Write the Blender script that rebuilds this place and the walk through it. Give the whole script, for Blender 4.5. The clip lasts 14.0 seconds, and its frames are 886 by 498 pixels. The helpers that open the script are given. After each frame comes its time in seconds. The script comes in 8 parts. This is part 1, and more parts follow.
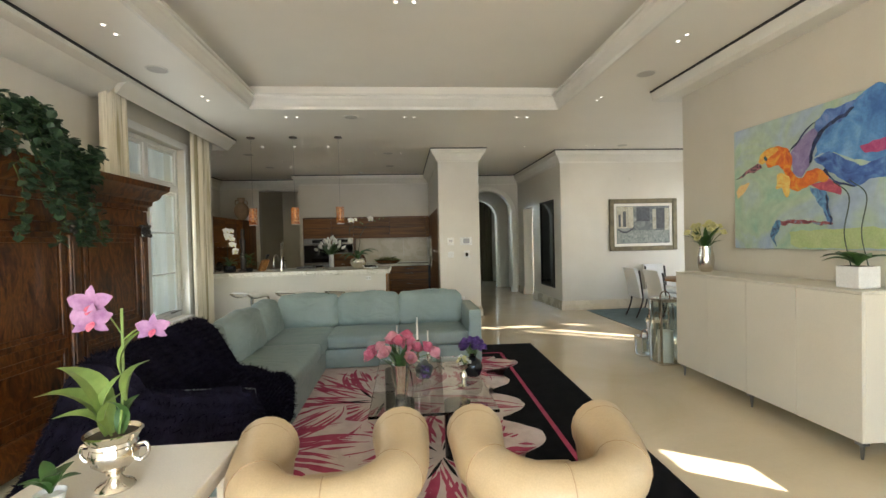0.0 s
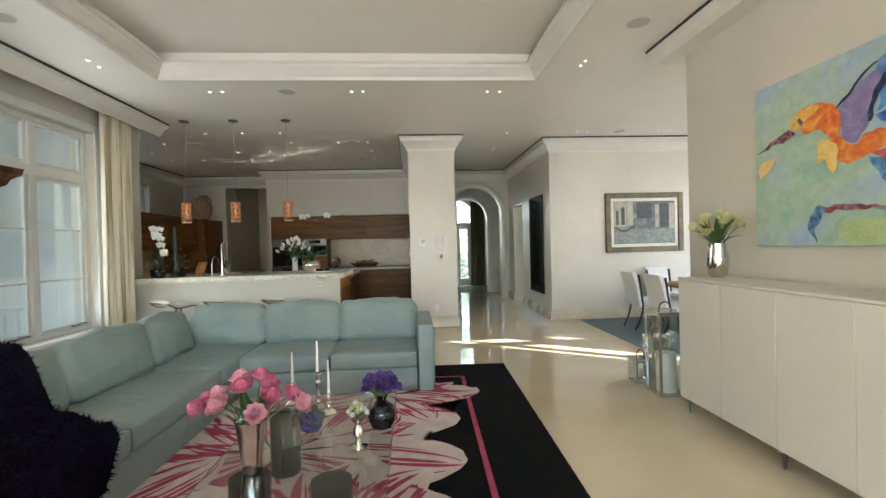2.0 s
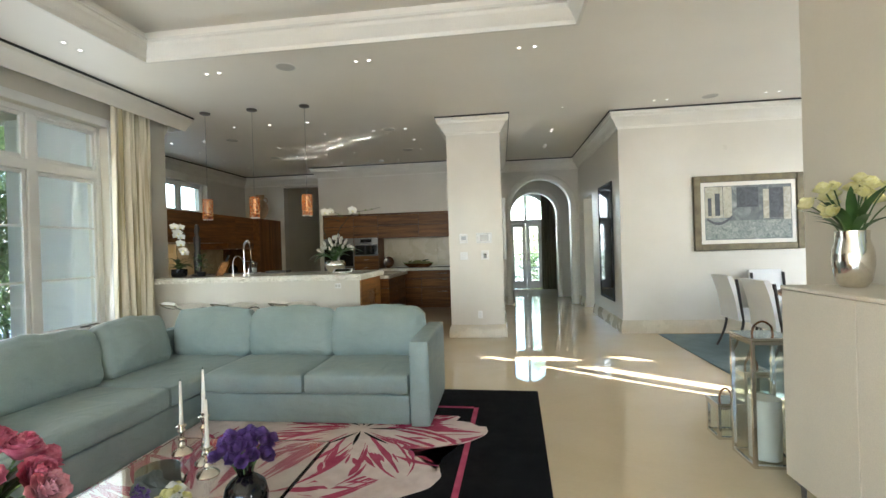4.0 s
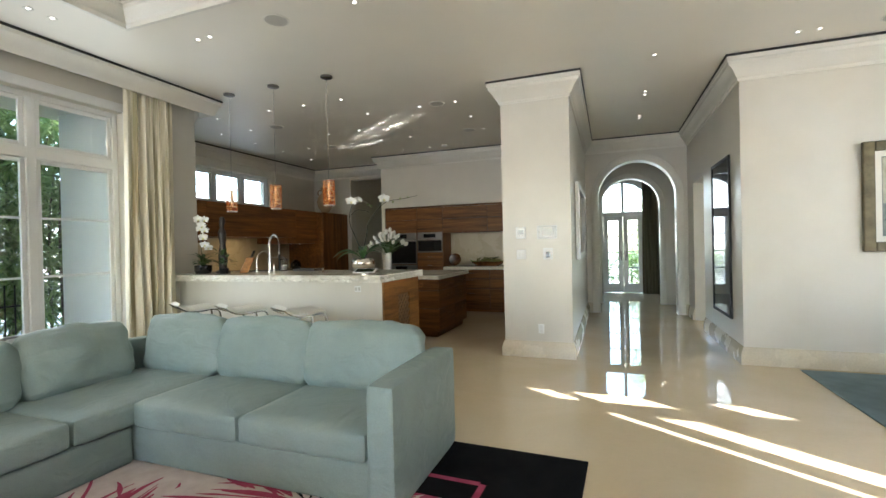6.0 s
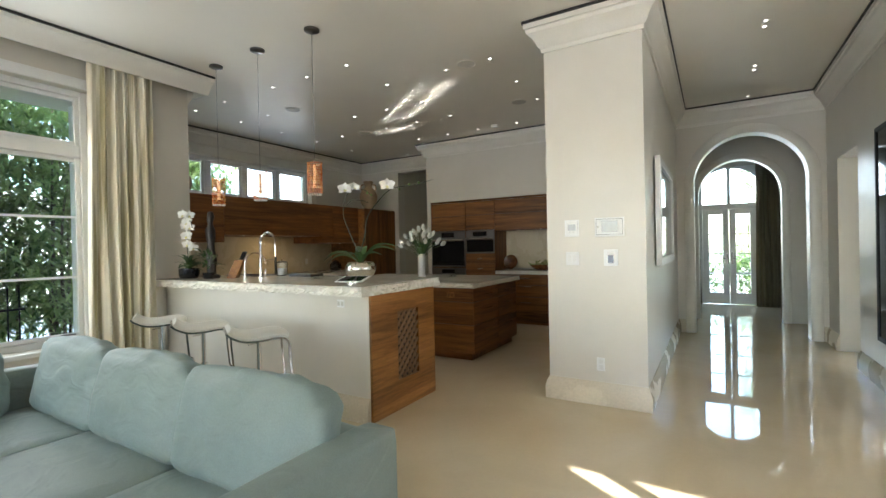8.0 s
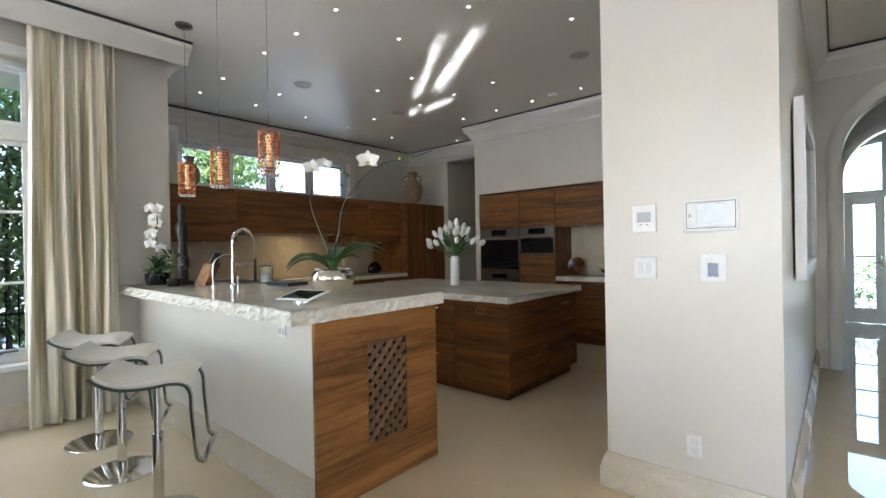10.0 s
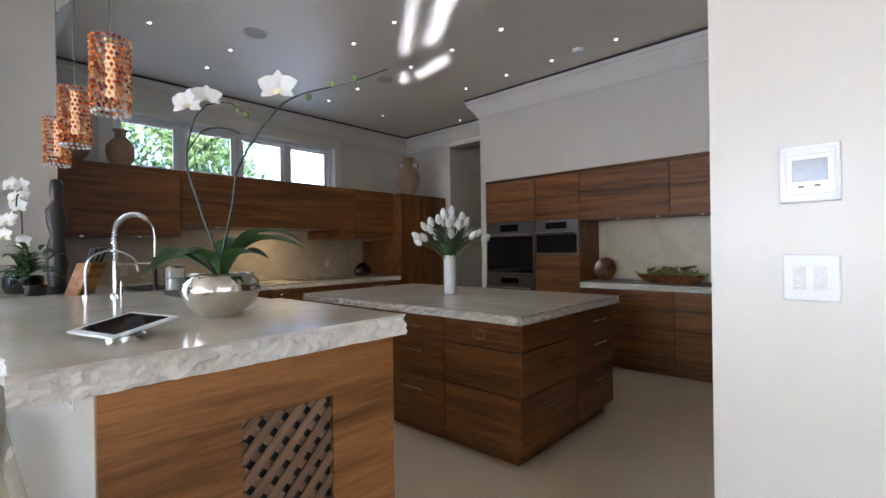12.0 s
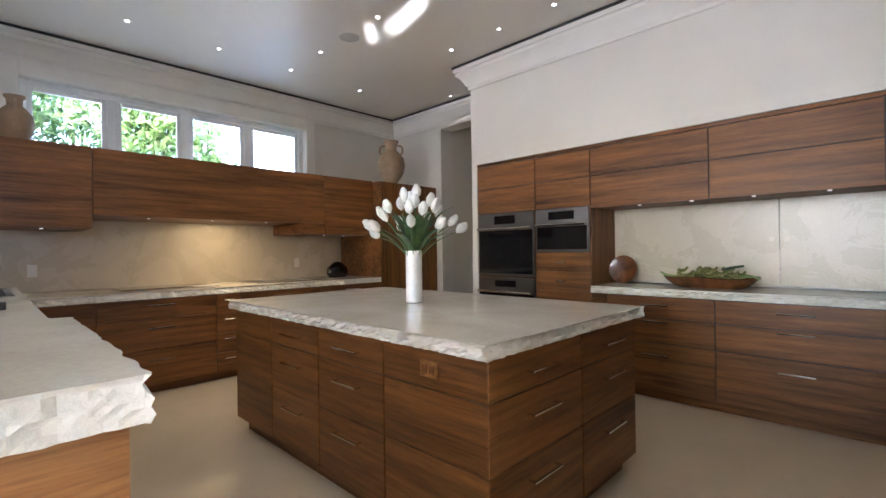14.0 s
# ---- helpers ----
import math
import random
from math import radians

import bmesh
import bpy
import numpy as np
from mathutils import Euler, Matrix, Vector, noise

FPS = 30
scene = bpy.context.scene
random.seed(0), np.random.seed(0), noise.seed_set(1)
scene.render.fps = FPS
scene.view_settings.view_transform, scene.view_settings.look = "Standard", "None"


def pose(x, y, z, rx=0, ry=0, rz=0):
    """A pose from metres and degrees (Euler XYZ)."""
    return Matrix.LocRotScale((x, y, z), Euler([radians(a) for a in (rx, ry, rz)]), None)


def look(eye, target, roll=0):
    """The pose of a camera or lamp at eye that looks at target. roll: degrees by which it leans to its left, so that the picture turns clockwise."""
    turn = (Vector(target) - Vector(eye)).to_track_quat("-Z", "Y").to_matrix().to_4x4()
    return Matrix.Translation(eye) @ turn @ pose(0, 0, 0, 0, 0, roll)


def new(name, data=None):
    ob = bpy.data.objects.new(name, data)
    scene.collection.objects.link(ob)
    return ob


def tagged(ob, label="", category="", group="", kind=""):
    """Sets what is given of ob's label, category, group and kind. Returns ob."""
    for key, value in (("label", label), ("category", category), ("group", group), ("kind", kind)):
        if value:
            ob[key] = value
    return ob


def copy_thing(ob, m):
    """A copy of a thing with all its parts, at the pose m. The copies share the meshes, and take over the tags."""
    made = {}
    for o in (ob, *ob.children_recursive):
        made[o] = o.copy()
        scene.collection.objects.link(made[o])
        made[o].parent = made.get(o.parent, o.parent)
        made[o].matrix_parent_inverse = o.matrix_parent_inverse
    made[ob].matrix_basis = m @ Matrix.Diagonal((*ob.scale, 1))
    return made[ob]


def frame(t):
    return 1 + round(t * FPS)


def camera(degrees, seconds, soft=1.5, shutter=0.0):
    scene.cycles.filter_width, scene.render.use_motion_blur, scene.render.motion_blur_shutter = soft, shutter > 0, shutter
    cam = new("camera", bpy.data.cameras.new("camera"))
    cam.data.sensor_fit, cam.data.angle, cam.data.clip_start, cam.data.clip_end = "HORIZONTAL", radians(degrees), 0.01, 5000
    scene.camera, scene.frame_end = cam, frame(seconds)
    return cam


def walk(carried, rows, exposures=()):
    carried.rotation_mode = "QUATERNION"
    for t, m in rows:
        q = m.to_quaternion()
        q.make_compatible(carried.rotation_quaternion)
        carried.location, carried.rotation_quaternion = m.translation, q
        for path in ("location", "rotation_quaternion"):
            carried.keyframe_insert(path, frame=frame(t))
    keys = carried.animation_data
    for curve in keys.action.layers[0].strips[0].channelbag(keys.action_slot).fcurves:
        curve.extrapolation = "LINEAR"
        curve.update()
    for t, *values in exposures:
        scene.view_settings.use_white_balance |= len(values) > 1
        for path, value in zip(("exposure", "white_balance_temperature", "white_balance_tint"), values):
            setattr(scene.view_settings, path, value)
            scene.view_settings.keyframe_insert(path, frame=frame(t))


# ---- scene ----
cam = camera(89.0, 14.0)
PATH = [
    (0, (0.642, -0.592, 1.578), (0.817, 1.4, 1.541), -1.4),
    (0.5, (0.83, -0.31, 1.565), (1.0, 1.683, 1.538), -1.4),
    (1, (1.058, -0.043, 1.56), (1.224, 1.95, 1.533), -1.4),
    (1.5, (1.227, 0.227, 1.531), (1.395, 2.22, 1.507), -1.4),
    (2, (1.398, 0.495, 1.504), (1.54, 2.49, 1.482), -1.5),
    (2.5, (1.614, 0.746, 1.478), (1.671, 2.745, 1.46), -1.4),
    (3, (1.809, 1.004, 1.442), (1.755, 3.003, 1.426), -1.5),
    (3.2, (1.889, 1.114, 1.437), (1.799, 3.112, 1.426), -1.6),
    (5.5, (2.586, 2.581, 1.418), (1.992, 4.491, 1.4), -1.4),
    (6, (2.656, 2.986, 1.416), (1.964, 4.862, 1.402), -1.3),
    (6.5, (2.682, 3.394, 1.415), (1.906, 5.238, 1.405), -1.3),
    (7, (2.683, 3.795, 1.413), (1.822, 5.6, 1.4), -1.3),
    (7.5, (2.676, 4.175, 1.407), (1.74, 5.942, 1.397), -1.3),
    (8, (2.703, 4.566, 1.414), (1.676, 6.282, 1.405), -1.2),
    (8.5, (2.647, 4.935, 1.422), (1.545, 6.604, 1.413), -1.3),
    (8.7, (2.678, 5.085, 1.426), (1.54, 6.73, 1.413), -1.0),
    (10.8, (2.097, 6.503, 1.393), (0.738, 7.97, 1.396), -1.3),
    (11, (2.015, 6.597, 1.385), (0.66, 8.069, 1.387), -0.9),
    (11.3, (1.925, 6.738, 1.382), (0.567, 8.206, 1.387), -0.8),
    (11.5, (1.845, 6.86, 1.38), (0.489, 8.33, 1.38), -0.8),
    (12, (1.71, 7.137, 1.372), (0.352, 8.606, 1.373), -0.8),
    (12.3, (1.639, 7.284, 1.359), (0.283, 8.754, 1.363), -0.5),
    (12.5, (1.58, 7.41, 1.353), (0.221, 8.878, 1.354), -0.8),
    (13, (1.46, 7.666, 1.345), (0.101, 9.134, 1.349), -0.7),
    (13.5, (1.367, 7.919, 1.337), (0.004, 9.382, 1.342), -0.8),
    (14, (1.259, 8.144, 1.315), (-0.142, 9.572, 1.321), -0.8),
]
walk(cam, [(t, look(eye, target, roll)) for t, eye, target, roll in PATH], exposures=[(0.0, 3.22, 6700.0, 10.0), (1.6, 3.40, 6350.0, 9.5), (3.0, 3.58, 6200.0, 9.0), (6.5, 3.74, 6250.0, 10.0), (8.5, 3.88, 6100.0, 11.0), (11.0, 4.02, 5500.0, 19.0), (12.5, 4.25, 5450.0, 20.0), (14.0, 5.0, 5600.0, 20.0)])
SUN_AZ, SUN_EL = -34.0, 34.0    # towards the sun, degrees

# ---- world, sun, large lights ----
world = bpy.data.worlds.new("sky")
scene.world = world
world.use_nodes = True
_wn = world.node_tree.nodes
_sky = _wn.new("ShaderNodeTexSky")
_sky.sky_type, _sky.sun_disc = "NISHITA", False
_sky.sun_elevation, _sky.sun_rotation = radians(SUN_EL), radians(90 - SUN_AZ)
_wn["Background"].inputs["Strength"].default_value = 0.15
world.node_tree.links.new(_sky.outputs[0], _wn["Background"].inputs["Color"])

sun = new("sun", bpy.data.lights.new("sun", "SUN"))
sun.data.energy, sun.data.angle, sun.data.color = 2.4, radians(0.5), (1.0, 0.95, 0.87)
sun.matrix_world = look((math.cos(radians(SUN_AZ)) * math.cos(radians(SUN_EL)) * 30, math.sin(radians(SUN_AZ)) * math.cos(radians(SUN_EL)) * 30, math.sin(radians(SUN_EL)) * 30), (0, 0, 0))


def window_light(eye, target, width, height, watts, colour):
    """The sky's light through a window's opening."""
    lamp = new("window_light", bpy.data.lights.new("window_light", "AREA"))
    lamp.data.shape, lamp.data.size, lamp.data.size_y = "RECTANGLE", width, height
    lamp.data.energy, lamp.data.color = watts, colour
    lamp.matrix_world = look(eye, target)
    return lamp


def lamp_spot(eye, target, watts, degrees, colour=(1.0, 0.8, 0.58), size=0.03):
    lamp = new("downlight_lamp", bpy.data.lights.new("downlight_lamp", "SPOT"))
    lamp.data.energy, lamp.data.spot_size, lamp.data.spot_blend = watts, radians(degrees), 0.9
    lamp.data.color, lamp.data.shadow_soft_size = colour, size
    lamp.matrix_world = look(eye, target)
    return lamp


DAY = (0.90, 0.97, 1.0)
window_light((0.6, -3.72, 1.75), (0.6, 5, 1.45), 5.6, 2.9, 5.0, DAY)       # garden doors behind the walk
window_light((7.9, 6.8, 1.6), (0, 6.9, 1.3), 3.0, 2.6, 2.2, DAY)           # added fill through an unseen opening east of the dining room
window_light((-2.63, 5.88, 1.85), (3, 5.8, 1.2), 1.5, 2.3, 2.6, DAY)            # living room window
window_light((-4.98, 9.95, 2.72), (0, 10.0, 1.9), 2.7, 0.55, 0.5, DAY)     # kitchen clerestory
window_light((3.02, 16.8, 1.6), (3.0, 8, 1.2), 1.1, 2.9, 0.6, DAY)         # hall doors
WARM = (1.0, 0.73, 0.36)
window_light((-4.2, 10.1, 1.66), (-4.3, 10.1, 0), 0.5, 2.2, 0.6, WARM)    # strip of lights below the west units
window_light((0.3, 12.40, 1.68), (0.3, 12.45, 0), 1.9, 0.2, 0.015, (1.0, 0.85, 0.65))  # lights below the north units
for _x, _y in ((-3.0, 9.0), (-1.1, 9.0), (0.5, 9.5), (-3.0, 11.0), (-1.1, 11.0)):
    lamp_spot((_x, _y, 3.44), (_x, _y, 0), 0.8, 95, (1.0, 0.93, 0.84))


def glint_lamp(centre, end, width, watts):
    """An added area lamp, hung below the kitchen ceiling, imitates sun mirrored by the polished floor as a thin beam.
    """
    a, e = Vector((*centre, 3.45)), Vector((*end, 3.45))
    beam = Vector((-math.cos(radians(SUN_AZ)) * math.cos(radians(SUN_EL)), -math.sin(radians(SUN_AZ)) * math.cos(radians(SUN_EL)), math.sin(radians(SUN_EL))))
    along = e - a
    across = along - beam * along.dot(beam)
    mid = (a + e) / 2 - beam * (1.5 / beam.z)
    lamp = new("glint_lamp", bpy.data.lights.new("glint_lamp", "AREA"))
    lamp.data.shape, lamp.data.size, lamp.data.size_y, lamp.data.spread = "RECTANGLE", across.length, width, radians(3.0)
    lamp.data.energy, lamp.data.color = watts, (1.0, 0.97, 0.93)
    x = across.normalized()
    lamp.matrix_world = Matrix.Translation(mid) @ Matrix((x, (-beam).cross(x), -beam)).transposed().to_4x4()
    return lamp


# ceiling streaks come from these added lamps, not from the floor
glint_lamp((-0.38, 9.28), (-1.83, 10.40), 0.07, 0.045)
glint_lamp((-0.05, 9.42), (-1.45, 10.40), 0.14, 0.08)
glint_lamp((-1.56, 10.80), (-2.17, 10.93), 0.14, 0.03)
glint_lamp((-2.20, 10.72), (-2.44, 10.95), 0.07, 0.010)
for _y in (0.4, 2.0, 3.6):
    lamp_spot((3.35, _y, 3.44), (4.17, _y, 1.6), 0.9, 60, (1.0, 0.86, 0.66))

# ---- materials ----
def material(name):
    m = bpy.data.materials.new(name)
    m.use_nodes = True
    t = m.node_tree
    return m, t.nodes, t.links, t.nodes["Principled BSDF"]


def coords(n, l, scale=(1, 1, 1), vary=False):
    """Object coordinates, scaled; vary shifts them for every object by a random step."""
    tc, mp = n.new("ShaderNodeTexCoord"), n.new("ShaderNodeMapping")
    mp.inputs["Scale"].default_value = scale
    l.new(tc.outputs["Object"], mp.inputs["Vector"])
    if vary:
        info, mul = n.new("ShaderNodeObjectInfo"), n.new("ShaderNodeMath")
        mul.operation, mul.inputs[1].default_value = "MULTIPLY", 37.0
        l.new(info.outputs["Random"], mul.inputs[0])
        l.new(mul.outputs[0], mp.inputs["Location"])
    return mp.outputs["Vector"]


def noise_tex(n, l, vec, scale, detail=4.0, rough=0.55, distortion=0.0):
    t = n.new("ShaderNodeTexNoise")
    t.inputs["Scale"].default_value, t.inputs["Detail"].default_value = scale, detail
    t.inputs["Roughness"].default_value, t.inputs["Distortion"].default_value = rough, distortion
    l.new(vec, t.inputs["Vector"])
    return t.outputs["Fac"]


def ramp(n, l, fac, stops):
    r = n.new("ShaderNodeValToRGB")
    while len(r.color_ramp.elements) < len(stops):
        r.color_ramp.elements.new(0.5)
    for e, (p, c) in zip(r.color_ramp.elements, stops):
        e.position, e.color = p, (*c, 1)
    l.new(fac, r.inputs["Fac"])
    return r.outputs["Color"]


def mix(n, l, fac, a, b, mode="MIX"):
    m = n.new("ShaderNodeMix")
    m.data_type, m.blend_type = "RGBA", mode
    for sock, v in ((m.inputs["Factor"], fac), (m.inputs["A"], a), (m.inputs["B"], b)):
        if isinstance(v, (int, float)):
            sock.default_value = v
        elif isinstance(v, tuple):
            sock.default_value = (*v, 1)
        else:
            l.new(v, sock)
    return m.outputs["Result"]


def bump(n, l, p, height, strength, distance=0.01):
    b = n.new("ShaderNodeBump")
    b.inputs["Strength"].default_value, b.inputs["Distance"].default_value = strength, distance
    l.new(height, b.inputs["Height"])
    l.new(b.outputs["Normal"], p.inputs["Normal"])


def scaled(n, l, fac, low, high):
    r = n.new("ShaderNodeMapRange")
    r.inputs["To Min"].default_value, r.inputs["To Max"].default_value = low, high
    l.new(fac, r.inputs["Value"])
    return r.outputs["Result"]


def surface(name, dark, light, coarse=3.0, fine=60.0, rough=(0.4, 0.6), metal=0.0, relief=0.15, depth=0.004, stretch=(1, 1, 1), sheen=0.0, coat=0.0, vary=False, grain=0.86):
    """Plain stuff with variation at two scales: cloudy colour, fine grain in the relief and the gloss."""
    m, n, l, p = material(name)
    vec = coords(n, l, stretch, vary)
    a, b = noise_tex(n, l, vec, coarse), noise_tex(n, l, vec, fine, 3)
    big = ramp(n, l, a, [(0.3, dark), (0.7, light)])
    tone = ramp(n, l, b, [(0.25, (grain,) * 3), (0.75, (1.0,) * 3)])
    l.new(mix(n, l, 1.0, big, tone, "MULTIPLY"), p.inputs["Base Color"])
    l.new(scaled(n, l, a, *rough), p.inputs["Roughness"])
    p.inputs["Metallic"].default_value, p.inputs["Sheen Weight"].default_value = metal, sheen
    p.inputs["Coat Weight"].default_value, p.inputs["Coat Roughness"].default_value = coat, 0.08
    if relief:
        bump(n, l, p, b, relief, depth)
    return m


def wood(name, dark, light, axis=0, grain=26.0, rough=(0.35, 0.5), coat=0.0, band=1.3):
    """Veneer with its grain along an axis of the object: broad bands, long streaks, fine pores."""
    m, n, l, p = material(name)
    along = [1.0, 1.0, 1.0]
    along[axis] = 0.06
    vec = coords(n, l, tuple(along), True)
    streak = noise_tex(n, l, vec, grain, 6, 0.65, 0.4)
    broad = noise_tex(n, l, vec, band * 4, 2, 0.5, 0.6)
    pore = noise_tex(n, l, vec, grain * 9, 2)
    mid = tuple((a + b) / 2 for a, b in zip(dark, light))
    c1 = ramp(n, l, streak, [(0.34, dark), (0.5, mid), (0.66, light)])
    c2 = ramp(n, l, broad, [(0.3, tuple(v * 0.75 for v in dark)), (0.7, light)])
    c = mix(n, l, 0.45, c1, c2)
    c = mix(n, l, 1.0, c, ramp(n, l, pore, [(0.3, (0.8,) * 3), (0.6, (1.0,) * 3)]), "MULTIPLY")
    l.new(c, p.inputs["Base Color"])
    l.new(scaled(n, l, streak, *rough), p.inputs["Roughness"])
    p.inputs["Coat Weight"].default_value, p.inputs["Coat Roughness"].default_value = coat, 0.15
    p.inputs["Specular IOR Level"].default_value = 0.28
    bump(n, l, p, pore, 0.08, 0.002)
    return m


def glow(name, colour, strength):
    m, n, l, p = material(name)
    p.inputs["Base Color"].default_value = (*colour, 1)
    p.inputs["Emission Color"].default_value, p.inputs["Emission Strength"].default_value = (*colour, 1), strength
    return m


def stone(name, base, vein, scale=2.0, rough=0.08, edge=False, speckle=0.9):
    m, n, l, p = material(name)
    vec = coords(n, l)
    cloud = noise_tex(n, l, vec, scale, 5, 0.6, 0.8)
    speck = noise_tex(n, l, vec, scale * 40, 4)
    c = ramp(n, l, cloud, [(0.32, vein), (0.55, base), (0.8, tuple(min(1, v * 1.08) for v in base))])
    c = mix(n, l, 1.0, c, ramp(n, l, speck, [(0.3, (speckle,) * 3), (0.65, (1.0,) * 3)]), "MULTIPLY")
    l.new(c, p.inputs["Base Color"])
    l.new(scaled(n, l, cloud, rough * 0.7, rough * 1.5), p.inputs["Roughness"])
    bump(n, l, p, noise_tex(n, l, vec, scale * 5, 2, 0.5, 0.5) if edge else cloud, 0.45 if edge else 0.015, 0.012 if edge else 0.002)
    return m


M = {}
M["plaster"] = surface("plaster", (0.61, 0.575, 0.50), (0.66, 0.625, 0.55), 1.5, 60, (0.25, 0.36), relief=0.012, grain=0.98)
M["plaster_matt"] = surface("plaster_matt", (0.60, 0.55, 0.45), (0.65, 0.60, 0.50), 1.2, 60, (0.5, 0.6), relief=0.02, grain=0.97)
M["ceiling"] = surface("ceiling_paint", (0.79, 0.75, 0.66), (0.83, 0.79, 0.70), 1.0, 120, (0.42, 0.5), relief=0.01, grain=0.98)
M["trim"] = surface("trim_paint", (0.74, 0.71, 0.63), (0.79, 0.76, 0.68), 3, 150, (0.3, 0.4), relief=0.03)
M["white"] = surface("white_paint", (0.78, 0.78, 0.76), (0.84, 0.84, 0.82), 4, 150, (0.3, 0.4), relief=0.03)
M["floor"] = stone("polished_floor", (0.68, 0.57, 0.39), (0.63, 0.52, 0.34), 0.8, 0.018, speckle=0.975)
M["floor"].node_tree.nodes["Principled BSDF"].inputs["Specular IOR Level"].default_value = 0.75
M["base_stone"] = surface("baseboard_stone", (0.60, 0.53, 0.40), (0.67, 0.60, 0.46), 2, 60, (0.22, 0.32), relief=0.02)
# near-black colour that stands for the shade above crowns and cornices
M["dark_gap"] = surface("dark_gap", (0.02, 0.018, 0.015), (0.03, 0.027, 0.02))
M["sofa"] = surface("sofa_leather", (0.25, 0.315, 0.295), (0.295, 0.36, 0.34), 3.5, 160, (0.42, 0.55), relief=0.12, depth=0.003)
M["tan"] = surface("tan_leather", (0.54, 0.40, 0.23), (0.60, 0.45, 0.27), 4, 140, (0.3, 0.42), relief=0.1, depth=0.003)
M["tan_seam"] = surface("tan_stitching", (0.36, 0.22, 0.11), (0.46, 0.30, 0.16), 8, 140, (0.4, 0.5))
M["fur"] = surface("fur", (0.004, 0.0033, 0.007), (0.014, 0.0115, 0.023), 9, 160, (0.9, 1.0), relief=0.6, depth=0.02)
M["credenza"] = surface("cream_lacquer", (0.70, 0.64, 0.53), (0.74, 0.68, 0.57), 1.2, 160, (0.25, 0.34), relief=0.02)
M["walnut"] = wood("walnut_x", (0.052, 0.0185, 0.0052), (0.305, 0.126, 0.032), 0)
M["walnut_y"] = wood("walnut_y", (0.052, 0.0185, 0.0052), (0.305, 0.126, 0.032), 1)
M["walnut_z"] = wood("walnut_z", (0.052, 0.0185, 0.0052), (0.305, 0.126, 0.032), 2)
M["walnut_light"] = wood("walnut_light", (0.12, 0.047, 0.011), (0.46, 0.21, 0.060), 1)
M["ebony"] = surface("ebony", (0.010, 0.007, 0.005), (0.03, 0.02, 0.014), 8, 100, (0.3, 0.5))
M["slab"] = stone("stone_top", (0.68, 0.63, 0.52), (0.61, 0.56, 0.44), 2.2, 0.14)
M["slab_edge"] = stone("chipped_edge", (0.74, 0.71, 0.63), (0.66, 0.62, 0.53), 9, 0.45, True)
M["splash"] = stone("stone_splash", (0.53, 0.465, 0.345), (0.515, 0.45, 0.325), 2.6, 0.25)
M["turned_wood"] = surface("turned_wood", (0.045, 0.014, 0.004), (0.17, 0.065, 0.02), 9, 90, (0.16, 0.28), relief=0.05)
M["chrome"] = surface("chrome", (0.72, 0.71, 0.69), (0.80, 0.79, 0.77), 4, 80, (0.05, 0.1), 1.0, 0.01)
# darker copy of chrome: the stool rails' dark reflections are in the colour
M["chrome_dark"] = surface("darkened_chrome", (0.36, 0.35, 0.33), (0.46, 0.45, 0.43), 4, 80, (0.08, 0.16), 1.0, 0.01)
M["silver"] = surface("silver", (0.70, 0.66, 0.58), (0.82, 0.78, 0.70), 12, 60, (0.08, 0.18), 1.0, 0.04)
M["steel"] = surface("brushed_steel", (0.20, 0.195, 0.19), (0.28, 0.27, 0.26), 3, 200, (0.25, 0.36), 1.0, 0.05, stretch=(0.1, 1, 1))
M["black_glass"] = surface("black_glass", (0.006, 0.006, 0.007), (0.010, 0.010, 0.012), 2, 40, (0.03, 0.06), relief=0)
M["black"] = surface("black_matt", (0.012, 0.012, 0.012), (0.03, 0.03, 0.03), 6, 80, (0.45, 0.6))
M["rug_black"] = surface("rug_black", (0.006, 0.006, 0.007), (0.014, 0.013, 0.014), 6, 260, (0.9, 1.0), relief=0.5, depth=0.006)
M["rug_pink"] = surface("rug_pink", (0.36, 0.045, 0.10), (0.50, 0.10, 0.17), 9, 240, (0.9, 1.0), relief=0.5, depth=0.006)
M["rug_blush"] = surface("rug_blush", (0.62, 0.50, 0.46), (0.76, 0.65, 0.60), 9, 240, (0.9, 1.0), relief=0.5, depth=0.006)
M["rug_blue"] = surface("rug_blue", (0.14, 0.20, 0.22), (0.19, 0.26, 0.28), 5, 260, (0.9, 1.0), relief=0.4, depth=0.006)
M["curtain"] = surface("curtain_silk", (0.38, 0.33, 0.18), (0.84, 0.78, 0.62), 16, 120, (0.45, 0.6), relief=0.1, stretch=(0.3, 1, 0.02), sheen=0.2)
M["curtain_dark"] = surface("olive_curtain", (0.10, 0.085, 0.05), (0.20, 0.17, 0.10), 9, 120, (0.5, 0.7), stretch=(1, 1, 0.05))
M["leaf"] = surface("leaf", (0.030, 0.075, 0.018), (0.065, 0.14, 0.035), 14, 90, (0.35, 0.5), relief=0.1)
M["leaf_light"] = surface("leaf_light", (0.14, 0.22, 0.05), (0.26, 0.36, 0.10), 9, 70, (0.4, 0.55), relief=0.1)
M["leaf_dark"] = surface("ivy_leaf", (0.012, 0.035, 0.016), (0.035, 0.075, 0.035), 20, 90, (0.4, 0.6), relief=0.1)
M["stem"] = surface("stem", (0.05, 0.10, 0.03), (0.11, 0.17, 0.05), 12, 90, (0.4, 0.6))
M["dark_stem"] = surface("dark_stem", (0.02, 0.035, 0.02), (0.04, 0.06, 0.03), 12, 90, (0.4, 0.6))
M["petal_white"] = surface("white_petal", (0.78, 0.77, 0.72), (0.88, 0.87, 0.83), 20, 90, (0.5, 0.6), relief=0.05)
